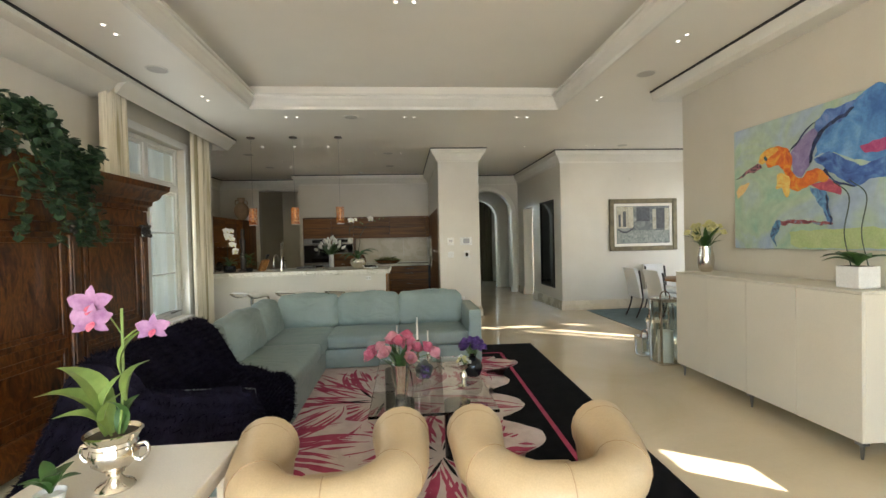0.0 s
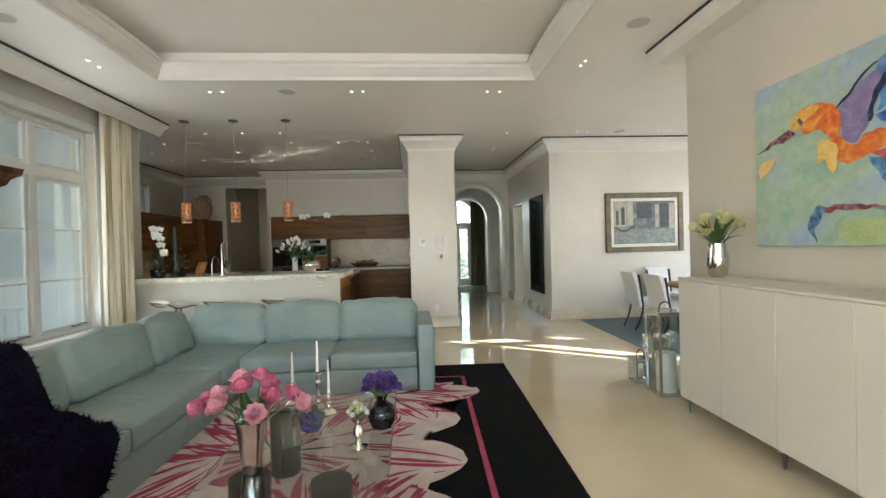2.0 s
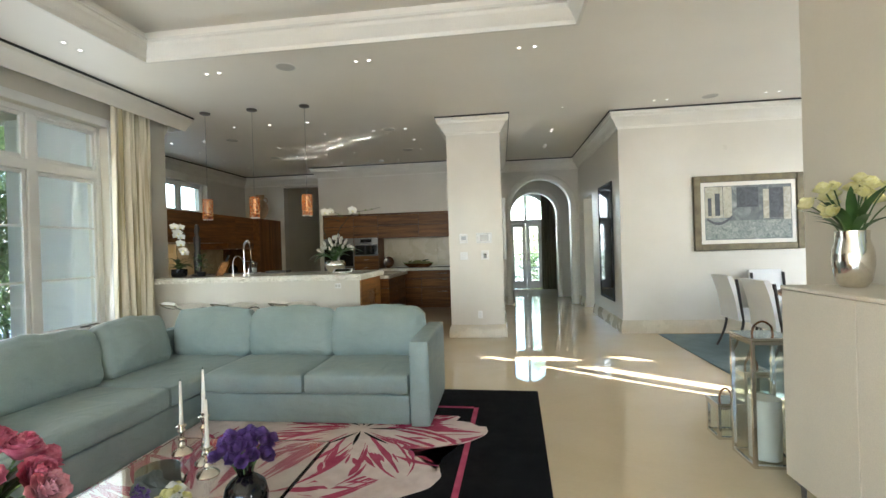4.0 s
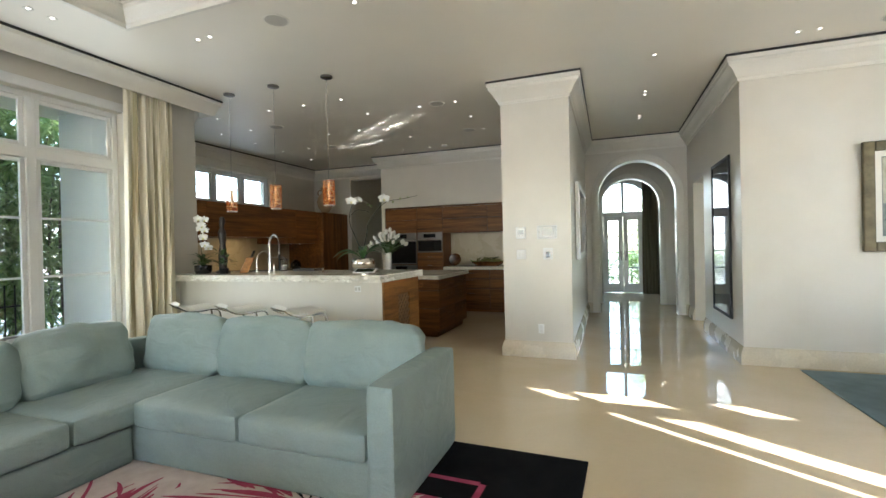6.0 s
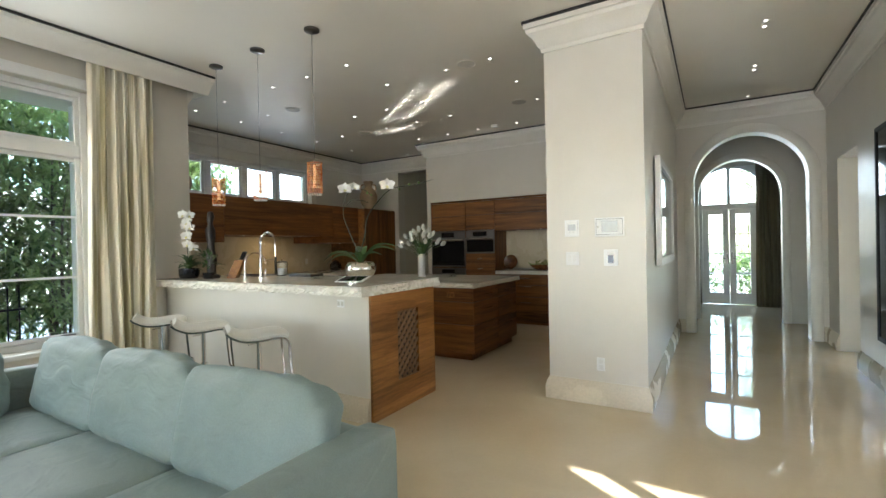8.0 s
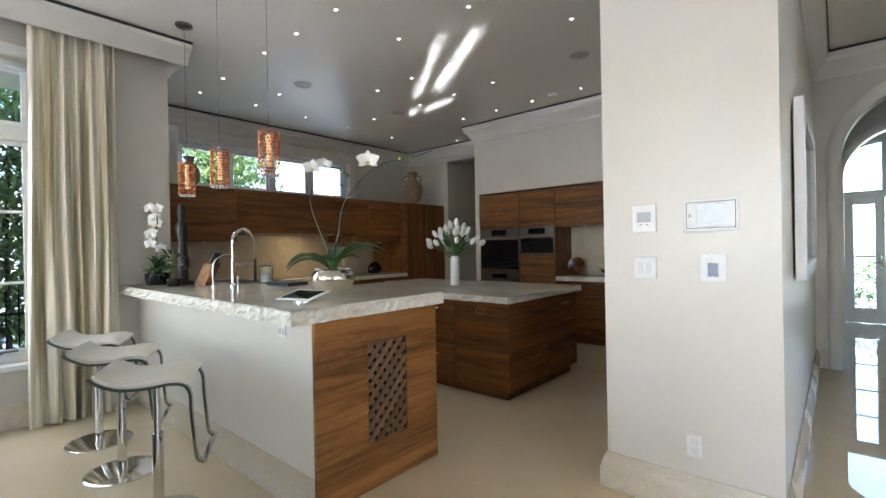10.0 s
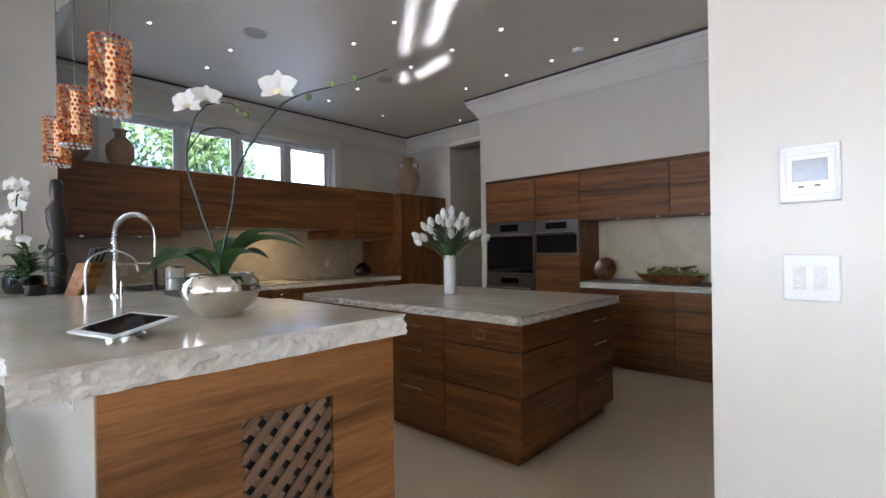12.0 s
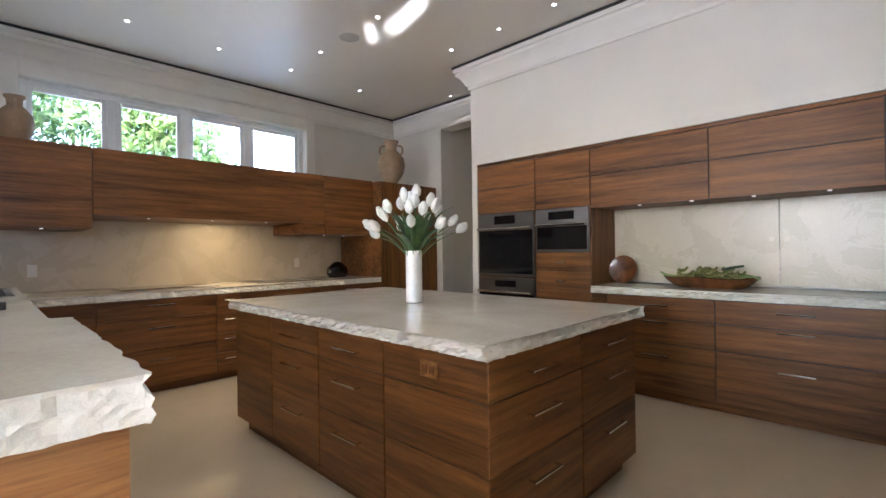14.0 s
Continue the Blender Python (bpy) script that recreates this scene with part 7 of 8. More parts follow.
for x, y in ((-1.82, 3.63), (-1.82, 5.33), (-1.82, 5.50), (-1.03, 6.28), (-0.88, 6.28), (0.705, 6.28), (0.85, 6.28), (2.44, 6.29), (2.60, 6.29), (3.35, 5.31), (3.35, 5.44), (3.35, 3.46), (3.35, 3.60), (4.45, 8.43), (4.63, 8.43), (5.93, 8.40), (6.10, 8.40), (3.16, 8.46), (3.16, 9.74), (3.16, 9.88), (3.16, 11.0), (3.16, 11.15), (3.16, 12.3), (-1.82, 1.6), (-1.82, 1.75), (3.35, 1.6), (3.35, 1.75)):
    downlight(x, y)
for y, xs in ((8.35, (-3.68, -2.99, -2.0, -1.39, -0.765)), (9.085, (-3.68, -3.04, -0.77, 0.09, 0.645)), (9.885, (-3.70, -2.02, -1.40, -0.78, 0.64)), (10.69, (-3.70, -3.04, -2.035, -1.405, -0.78, 0.625)), (11.67, (-3.71, -2.03, -1.395, -0.79, -0.07)), (12.71, (-3.03,))):
    for x in xs:
        downlight(x, y)
for x in (0.63, 0.80):
    downlight(x, 3.6, 3.78)


SPEAK = None
for x, y in ((-0.09, 6.27), (0.365, 9.065), (-2.51, 9.105), (-2.535, 10.72), (0.362, 10.67), (-1.9, 4.45), (3.5, 4.45), (5.2, 8.4)):
    if SPEAK is None:
        SPEAK = thing("ceiling_speaker", "round flush ceiling loudspeaker grille", "speaker", group="ceiling loudspeakers")
        bm = start()
        lathe(bm, [(0.098, -0.001), (0.112, -0.001), (0.112, -0.005), (0.10, -0.007), (0.098, -0.004)], n=32)
        part("rim", bm, M["trim"], SPEAK, smooth=True)
        bm = start()
        cyl(bm, 0, 0, -0.0055, -0.001, 0.097, n=32)
        part("grille", bm, M["grey"], SPEAK)
        SPEAK.matrix_basis = Matrix.Translation((x, y, CEIL))
    else:
        copy_thing(SPEAK, Matrix.Translation((x, y, CEIL)))

# ---- kitchen: fittings and small things ----
bm = start()
lathe(bm, [(0.058, -0.001), (0.058, -0.02), (0.045, -0.035), (0.02, -0.036)], n=24)
SM = tagged(part("smoke_detector", bm, M["white"], at=Matrix.Translation((-0.445, 11.61, CEIL)), smooth=True), "round white smoke detector on the ceiling", "smoke detector")


def pendant(x, y):
    p = thing("pendant_lamp", "hanging lamp with an amber crystal bead shade", "pendant lamp", Matrix.Translation((x, y, 0)), group="pendant lamps over the bar")
    bm = start()
    lathe(bm, [(0.07, CEIL - 0.001), (0.07, CEIL - 0.018), (0.055, CEIL - 0.026), (0.01, CEIL - 0.028)], n=28)
    part("canopy", bm, M["steel"], p, "brushed steel canopy", smooth=True)
    bm = start()
    tube(bm, [(0, 0, CEIL - 0.02), (0, 0, 2.22)], 0.0022, 6)
    part("cord", bm, M["steel"], p)
    bm = start()
    cyl(bm, 0, 0, 1.99, 2.20, 0.016, n=14)
    part("core", bm, GLOWCORE, p, "glowing frosted tube")
    bm = start()
    rows, n = 13, 22
    for j in range(rows):
        for i in range(n):
            a = 2 * math.pi * (i + 0.5 * (j % 2)) / n
            c = Vector((0.064 * math.cos(a), 0.064 * math.sin(a), 1.945 + j * 0.0225))
            d = Vector((math.cos(a), math.sin(a), 0))
            s = Vector((-math.sin(a), math.cos(a), 0))
            v = [bm.verts.new(c + w) for w in (d * 0.008, s * 0.0078, -s * 0.0078, Vector((0, 0, 0.0105)), Vector((0, 0, -0.0105)))]
            for f in ((0, 1, 3), (0, 3, 2), (0, 2, 4), (0, 4, 1)):
                bm.faces.new([v[k] for k in f])
    tagged(part("bead_curtain", bm, AMBER, p, "amber crystal beads"), kind="stuff")
    bead = start()
    ball(bead, 0, 0, 0, 0.008, u=8, v=6)
    bead = finish("drop_bead", bead, M["ceramic"], True)
    for i in range(16):
        a = 2 * math.pi * i / 16
        piece("drop_bead", bead, p, Matrix.Translation((0.058 * math.cos(a), 0.058 * math.sin(a), 1.928)))
    return p


GLOWCORE = glow("pendant_glow", (1.0, 0.62, 0.32), 0.025)


def amber_beads():
    """Cut crystal beads, each of its own amber tone."""
    m, n, l, p = material("amber_beads")
    geo = n.new("ShaderNodeNewGeometry")
    l.new(ramp(n, l, geo.outputs["Random Per Island"], [(0.0, (0.22, 0.022, 0.006)), (0.45, (0.62, 0.13, 0.02)), (0.8, (0.85, 0.36, 0.08)), (1.0, (0.92, 0.68, 0.36))]), p.inputs["Base Color"])
    p.inputs["Roughness"].default_value = 0.12
    p.inputs["Coat Weight"].default_value = 0.5
    return m


AMBER = amber_beads()
pd = pendant(-1.965, 7.575)
for x in (-1.24, -0.46):
    copy_thing(pd, Matrix.Translation((x, 7.56, 0)))


def bar_stool():
    s = thing("bar_stool", "white leather bar stool with a looped chrome frame", "bar stool", group="stools along the bar")
    bm = start()
    lathe(bm, [(0.21, 0.0), (0.21, 0.006), (0.19, 0.014), (0.03, 0.02)], n=36)
    part("base", bm, M["chrome"], s, "round polished chrome foot", smooth=True)
    bm = start()
    cyl(bm, 0, 0, 0.018, 0.45, 0.026, n=18)
    part("column", bm, M["chrome"], s, smooth=True)
    bm = start()
    cyl(bm, 0, 0, 0.45, 0.735, 0.018, n=16)
    cyl(bm, 0, 0, 0.445, 0.455, 0.029, n=16)
    part("piston", bm, M["chrome"], s, smooth=True)
    bm = start()
    tube(bm, [(0.0, 0.0, 0.70), (0.05, -0.08, 0.70)], 0.005, 8)
    part("lever", bm, M["chrome"], s)
    # side line of the frame: raised rear lip, dished seat, rounded front, down to the foot rest
    side = bend([(0, -0.235, 0.815), (0, -0.20, 0.785), (0, -0.12, 0.750), (0, 0.0, 0.745), (0, 0.10, 0.755), (0, 0.165, 0.745), (0, 0.195, 0.70), (0, 0.20, 0.60), (0, 0.215, 0.42), (0, 0.225, 0.36), (0, 0.25, 0.34)], 4)
    w = 0.178
    for q in (-1, 1):
        bm = start()
        rows = []
        for i, p in enumerate(side):
            d = (side[min(i + 1, len(side) - 1)] - side[max(i - 1, 0)]).normalized()
            n = Vector((0, -d.z, d.y))
            rows.append([bm.verts.new(p + Vector((q * w + dx, 0, 0)) + n * dn) for dx, dn in ((-0.016, -0.008), (0.016, -0.008), (0.016, 0.006), (-0.016, 0.006))])
        for a, b in zip(rows, rows[1:]):
            for k in range(4):
                bm.faces.new((a[k], a[(k + 1) % 4], b[(k + 1) % 4], b[k]))
        bm.faces.new(rows[0])
        bm.faces.new(rows[-1])
        part("frame_rail", bm, M["chrome_dark"], s, smooth=True)
    bm = start()
    box(bm, -w - 0.014, w + 0.014, 0.236, 0.264, 0.334, 0.345, 0.003, 1)
    part("foot_rest", bm, M["chrome_dark"], s)
    bm = start()
    box(bm, -w - 0.014, w + 0.014, -0.245, -0.225, 0.808, 0.822, 0.003, 1)
    part("rear_rail", bm, M["chrome_dark"], s)
    bm = start()
    rows = []
    top = side[:22]
    for i, p in enumerate(top):
        d = (top[min(i + 1, len(top) - 1)] - top[max(i - 1, 0)]).normalized()
        n = Vector((0, -d.z, d.y))
        rows.append([bm.verts.new(p + Vector((x, 0, 0)) + n * (h)) for x, h in ((-w - 0.002, 0.006), (-w - 0.004, 0.024), (-w + 0.035, 0.044), (-0.06, 0.048), (0.06, 0.048), (w - 0.035, 0.044), (w + 0.004, 0.024), (w + 0.002, 0.006))])
    for a, b in zip(rows, rows[1:]):
        for k in range(8):
            bm.faces.new((a[k], a[(k + 1) % 8], b[(k + 1) % 8], b[k]))
    bm.faces.new(rows[0])
    bm.faces.new(rows[-1])
    part("seat", bm, surface("white_leather", (0.66, 0.63, 0.54), (0.72, 0.69, 0.60), 6, 180, (0.35, 0.45), relief=0.08), s, "white leather seat", smooth=True)
    return s


st = bar_stool()
st.matrix_basis = pose(-0.34, 6.83, 0, 0, 0, -30)
copy_thing(st, pose(-1.11, 6.85, 0, 0, 0, -28))
copy_thing(st, pose(-1.81, 6.87, 0, 0, 0, -28))


def faucet():
    f = thing("kitchen_faucet", "chrome spring-neck kitchen faucet on the bar top", "faucet", Matrix.Translation((-1.56, 7.785, BZ)))
    bm = start()
    lathe(bm, [(0.03, 0.0), (0.03, 0.012), (0.014, 0.02), (0.0125, 0.2), (0.010, 0.21)], n=18)
    part("body", bm, M["chrome"], f, smooth=True)
    neck = bend([(0, 0, 0.2), (0, 0, 0.38), (-0.002, 0.03, 0.455), (-0.01, 0.105, 0.495), (-0.018, 0.18, 0.455), (-0.02, 0.21, 0.38), (-0.02, 0.212, 0.22)], 7)
    bm = start()
    tube(bm, neck, 0.0055, 8)
    part("neck", bm, M["chrome"], f, smooth=True)
    bm = start()
    turns, pts = 30, []
    for k in range(turns * 8):
        u = k / (turns * 8) * (len(neck) * 0.62)
        i = min(int(u), len(neck) - 2)
        p = neck[i].lerp(neck[i + 1], u - i)
        d = (neck[i + 1] - neck[i]).normalized()
        s = Vector((1.0, 0.09, 0))
        a = k * math.pi / 4
        pts.append(p + 0.0145 * (math.cos(a) * s + math.sin(a) * d.cross(s)))
    tube(bm, pts, 0.0032, 5)
    part("spring", bm, M["chrome"], f, smooth=True)
    bm = start()
    cyl(bm, -0.02, 0.212, 0.02, 0.23, 0.014, 0.012, 14)
    part("spray_head", bm, M["black"], f, "black and chrome spray head", smooth=True)
    bm = start()
    tube(bm, [(0, 0, 0.19), (-0.02, 0.212, 0.19)], 0.006, 8)
    part("holder", bm, M["chrome"], f)
    bm = start()
    tube(bm, bend([(0.05, 0.02, 0.0), (0.05, 0.02, 0.09)], 2), 0.006, 8)
    part("lever", bm, M["chrome"], f)
    g = thing("filter_tap", "slim chrome gooseneck filter tap", "faucet", Matrix.Translation((-1.66, 7.66, BZ)))
    bm = start()
    tube(bm, bend([(0, 0, 0), (0, 0, 0.16), (0, 0.03, 0.235), (0.0, 0.13, 0.275), (0, 0.24, 0.225), (0, 0.265, 0.14)], 6), 0.0065, 10)
    cyl(bm, 0, 0, 0, 0.012, 0.018)
    part("spout", bm, M["chrome"], g, smooth=True)


faucet()
bm = start()
box(bm, -2.40, -1.78, 7.93, 8.25, BZ + 0.0005, BZ + 0.004, 0.001, 1)
SK = tagged(part("sink", bm, M["steel"]), "undermounted steel sink rim in the bar top", "sink")
# flat black plate paints the dark inside of the sink
bm = start()
box(bm, -2.37, -1.81, 7.96, 8.22, BZ + 0.0035, BZ + 0.0055)
part("basin", bm, M["black"], SK)
bm = start()
box(bm, -0.16, 0.16, -0.10, 0.10, 0.0, 0.03, 0.004)
tagged(part("cutting_board", bm, M["ebony"], at=pose(-1.19, 8.09, BZ + 0.0005, 0, 0, 4)), "dark wooden cutting board by the sink", "cutting board")

v = thing("canister", "clear glass canister half full of white sugar", "canister", Matrix.Translation((-1.62, 8.12, BZ + 0.0005)))
bm = start()
lathe(bm, [(0.055, 0), (0.06, 0.004), (0.06, 0.15), (0.056, 0.15), (0.056, 0.008), (0.01, 0.006)], n=24)
part("jar", bm, M["glass"], v, smooth=True)
bm = start()
cyl(bm, 0, 0, 0.009, 0.085, 0.0545, n=24)
part("sugar", bm, M["ceramic"], v, "white granules", smooth=True)
bm = start()
lathe(bm, [(0.062, 0.151), (0.063, 0.158), (0.05, 0.166), (0.012, 0.17), (0.014, 0.19), (0.004, 0.194)], n=24)
part("lid", bm, M["glass"], v, smooth=True)

t = thing("tablet", "white-framed tablet on a low stand", "tablet", pose(0.05, 7.485, BZ, 0, 0, 15))
bm = start()
lathe(bm, [(0.06, 0.0), (0.06, 0.008), (0.035, 0.018), (0.02, 0.030)], n=20)
part("stand", bm, M["chrome"], t, smooth=True)
bm = start()
box(bm, -0.128, 0.128, -0.095, 0.095, -0.004, 0.004, 0.003)
body = part("body", bm, M["white"], t, at=pose(0, 0, 0.036, 11, 0, 0))
bm = start()
box(bm, -0.106, 0.106, -0.076, 0.076, 0.0042, 0.0052)
part("screen", bm, M["black_glass"], body)


def orchid_bowl():
    v = thing("orchid_bowl", "hammered silver bowl with a tall white orchid", "potted orchid", Matrix.Translation((-0.20, 7.87, BZ)) @ Matrix.Diagonal((1.12, 1.12, 1.08, 1)))
    bm = start()
    lathe(bm, [(0.065, 0), (0.075, 0.004), (0.115, 0.045), (0.132, 0.09), (0.128, 0.125), (0.108, 0.148), (0.112, 0.155), (0.104, 0.153), (0.10, 0.14), (0.09, 0.1)], n=36)
    part("bowl", bm, M["silver"], v, "bright silver", smooth=True)
    bm = start()
    cyl(bm, 0, 0, 0.12, 0.14, 0.10)
    part("moss", bm, M["soil"], v)
    for dx, dy, dz, w in ((-0.30, -0.14, 0.02, 0.10), (-0.20, -0.20, 0.0, 0.09), (0.24, 0.20, 0.10, 0.10), (0.16, 0.10, 0.07, 0.11), (0.34, 0.14, 0.12, 0.07), (-0.10, 0.16, 0.14, 0.10), (0.02, -0.16, 0.08, 0.09)):
        bm = start()
        leaf(bm, (dx * 0.05, dy * 0.05, 0.14), (dx, dy, 0.14 + dz), w, sag=0.28, seg=9, fold=0.22)
        part("leaf", bm, M["leaf"], v, smooth=True)
    for s in ([(0.02, 0.01, 0.14), (-0.06, -0.04, 0.38), (-0.12, -0.07, 0.58), (-0.10, -0.05, 0.74), (-0.06, -0.02, 0.80)], [(-0.03, 0.0, 0.14), (0.03, 0.03, 0.40), (0.05, 0.05, 0.56), (0.16, 0.12, 0.74), (0.24, 0.18, 0.81), (0.40, 0.28, 0.84), (0.52, 0.36, 0.88)]):
        bm = start()
        tube(bm, bend(s, 6), 0.0055, 6, taper=0.002)
        part("spike", bm, M["dark_stem"], v, smooth=True)
    bm = start()
    tube(bm, bend([(-0.12, -0.07, 0.62), (-0.06, -0.03, 0.70), (0.02, 0.02, 0.70), (0.06, 0.05, 0.68)], 5), 0.003, 5)
    tube(bm, bend([(-0.06, -0.02, 0.80), (0.02, 0.03, 0.80), (0.09, 0.07, 0.74)], 5), 0.0025, 5)
    part("side_spike", bm, M["dark_stem"], v)
    for c, r, f in (((-0.10, -0.06, 0.80), 0.062, (0.6, -0.8, 0.2)), ((-0.03, -0.03, 0.815), 0.05, (0.9, -0.3, 0.3)), ((0.20, 0.13, 0.83), 0.066, (0.7, -0.7, 0.1))):
        bm = start()
        orchid_flower(bm, c, r, f)
        part("flower", bm, [M["petal_white"], M["petal_yellow"]], v, smooth=True)
    bm = start()
    for p in ((0.28, 0.20, 0.80), (0.35, 0.25, 0.84), (0.42, 0.295, 0.855), (0.05, 0.05, 0.77), (0.08, 0.065, 0.75)):
        ball(bm, *p, 0.010, 0.010, 0.013, 8, 6)
    tagged(part("bud_cluster", bm, M["leaf_light"], v), kind="stuff")


orchid_bowl()


def corner_orchid():
    v = thing("white_orchid", "white orchid in a glossy black bowl on the bar", "potted orchid", Matrix.Translation((-2.34, 7.44, BZ)))
    bm = start()
    lathe(bm, [(0.07, 0), (0.09, 0.005), (0.105, 0.05), (0.105, 0.11), (0.095, 0.115), (0.09, 0.09)], n=28)
    part("bowl", bm, M["black_glass"], v, smooth=True)
    rnd = random.Random(8)
    bm = start()
    for i in range(26):
        a = rnd.uniform(0, 6.28)
        r = rnd.uniform(0.08, 0.24)
        leaf(bm, (0, 0, 0.09), (r * math.cos(a), r * math.sin(a), rnd.uniform(0.1, 0.28)), rnd.uniform(0.04, 0.07), sag=0.25, seg=5)
    part("foliage", bm, M["leaf"], v, smooth=True)
    bm = start()
    spike = bend([(0, 0, 0.1), (-0.03, 0, 0.38), (0.02, -0.01, 0.60), (0.10, -0.03, 0.64), (0.15, -0.04, 0.56)], 6)
    tube(bm, spike, 0.004, 6)
    part("spike", bm, M["dark_stem"], v)
    for k in range(11):
        t = k / 10
        c = Vector((-0.06 + 0.20 * t + rnd.uniform(-0.06, 0.06), -0.02 - 0.02 * t + rnd.uniform(-0.05, 0.05), 0.68 - 0.36 * t * t + rnd.uniform(-0.04, 0.04)))
        bm = start()
        orchid_flower(bm, c, 0.055, (0.7 + rnd.uniform(-0.3, 0.3), -0.8, 0.1))
        part("flower", bm, [M["petal_white"], M["petal_yellow"]], v, smooth=True)
    # carved wooden figure, one plain mesh
    bm = start()
    lathe(bm, [(0.08, 0), (0.09, 0.01), (0.085, 0.03), (0.045, 0.045), (0.05, 0.12), (0.06, 0.2), (0.045, 0.3), (0.035, 0.38), (0.05, 0.46), (0.055, 0.54), (0.03, 0.6), (0.035, 0.64), (0.04, 0.69), (0.03, 0.74), (0.01, 0.75)], n=16)
    for q in bm.verts:
        q.co.x += 0.012 * noise.noise(q.co * 12)
        q.co.y += 0.012 * noise.noise(q.co * 12 + Vector((5, 0, 0)))
    tagged(part("statue", bm, M["ebony"], at=Matrix.Translation((-2.16, 7.59, BZ)), smooth=True), "slender dark carved wooden statue on the bar", "statue")
    k = thing("knife_block", "wooden knife block with black-handled knives", "knife block", pose(-1.88, 7.66, BZ, 0, 0, 40))
    bm = start()
    box(bm, -0.05, 0.05, -0.06, 0.06, 0, 0.20, 0.006)
    for q in bm.verts:
        q.co.x += q.co.z * 0.45
    part("block", bm, M["walnut_light"], k)
    for i in range(6):
        bm = start()
        box(bm, -0.008, 0.008, -0.045 + i * 0.018 - 0.005, -0.045 + i * 0.018 + 0.005, 0.0, 0.10, 0.003)
        part("knife_handle", bm, M["black"], k, at=pose(0.09 + 0.012 * (i % 2), 0, 0.198, 0, 24, 0))
    p = thing("trailing_plant", "small green house plant beside the statue", "potted plant", Matrix.Translation((-2.02, 7.47, BZ)))
    bm = start()
    lathe(bm, [(0.04, 0), (0.05, 0.003), (0.06, 0.07), (0.055, 0.07)], n=18)
    part("pot", bm, M["black_glass"], p, smooth=True)
    bm = start()
    for i in range(34):
        a = rnd.uniform(0, 6.28)
        r = rnd.uniform(0.06, 0.17)
        z = rnd.uniform(0.05, 0.30)
        b = Vector((r * 0.5 * math.cos(a), r * 0.5 * math.sin(a), z * 0.8 + 0.05))
        leaf(bm, b, b + Vector((r * 0.7 * math.cos(a), r * 0.7 * math.sin(a), rnd.uniform(-0.03, 0.05))), 0.035, sag=0.15, seg=4)
    part("foliage", bm, M["leaf"], p, smooth=True)


corner_orchid()
vase_with("tulip_vase", "tall white cylinder vase of white tulips on the island", (-1.05, 10.21, 0.9635), [(0.05, 0), (0.056, 0.004), (0.056, 0.352), (0.05, 0.352), (0.048, 0.30)], M["ceramic"], "matt white ceramic", 26, 0.31, 0.37, 0.054, ("petal_white",), 14, kind="tulip", leaves=34, leaf_len=0.34, droop=0.06)


def fruit_bowl():
    b = thing("fruit_bowl", "long dugout wooden bowl with green bananas", "fruit bowl", Matrix.Translation((0.19, 12.45, 0.9635)))
    bm = start()
    n = 24
    rings = []
    for h, k in ((0.0, 0.62), (0.02, 0.76), (0.055, 0.92), (0.085, 1.0), (0.09, 0.95), (0.04, 0.7), (0.018, 0.4)):
        rings.append([bm.verts.new((0.33 * k * math.cos(a) * (1 + 0.12 * abs(math.cos(a))), 0.10 * k * math.sin(a), h + (0.014 * math.cos(a) ** 4 + 0.006 * math.sin(3 * a + 1)) * (h > 0.02))) for a in (2 * math.pi * i / n for i in range(n))])
    for p, q in zip(rings, rings[1:]):
        for i in range(n):
            bm.faces.new((p[i], p[(i + 1) % n], q[(i + 1) % n], q[i]))
    bm.faces.new(rings[0])
    bm.faces.new(rings[-1])
    part("bowl", bm, M["turned_wood"], b, smooth=True)
    rnd = random.Random(2)
    for i in range(46):
        bm = start()
        x, y = rnd.uniform(-0.22, 0.24), rnd.uniform(-0.055, 0.055)
        z = 0.06 + rnd.uniform(0.0, 0.10 if abs(x) < 0.19 else 0.06)
        a = rnd.uniform(-0.8, 0.8)
        tube(bm, bend([(-0.04, 0, 0.015), (-0.015, 0, 0), (0.02, 0, 0.0), (0.045, 0, 0.02)], 4), 0.017, 7, taper=0.009)
        part("banana", bm, surface("green_banana", (0.12, 0.13, 0.025), (0.27, 0.27, 0.08), 20, 80, (0.4, 0.5)) if i == 0 else bpy.data.materials["green_banana"], b, at=pose(x, y, z, rnd.uniform(-30, 30), rnd.uniform(-20, 20), math.degrees(a)), smooth=True)
    for tip, mat in (([(0.10, 0, 0.15), (0.17, 0.01, 0.175), (0.25, 0, 0.19)], "leaf_dark"), ([(-0.24, 0, 0.09), (-0.33, -0.01, 0.10), (-0.39, 0, 0.13)], "leaf_light"), ([(0.20, -0.02, 0.10), (0.29, -0.03, 0.11), (0.37, -0.03, 0.085)], "leaf_light")):
        bm = start()
        tube(bm, bend(tip, 4), 0.016, 7, taper=0.008)
        part("stalk", bm, M[mat], b, smooth=True)


fruit_bowl()
bm = start()
lathe(bm, [(0.01, 0), (0.10, 0.006), (0.135, 0.02), (0.138, 0.026), (0.10, 0.014), (0.01, 0.008)], n=30)
tagged(part("wooden_plate", bm, M["turned_wood"], at=pose(-0.59, 12.58, 0.9635 + 0.137, 80, 0, 0), smooth=True), "round dark turned wooden plate standing on edge", "plate")

# west worktop
h = thing("cooktop", "black glass cooktop set into the stone", "cooktop")
bm = start()
box(bm, -4.42, -3.88, 10.35, 11.25, 0.9636, 0.9690, 0.003, 1)
part("glass", bm, M["black_glass"], h)
bm = start()
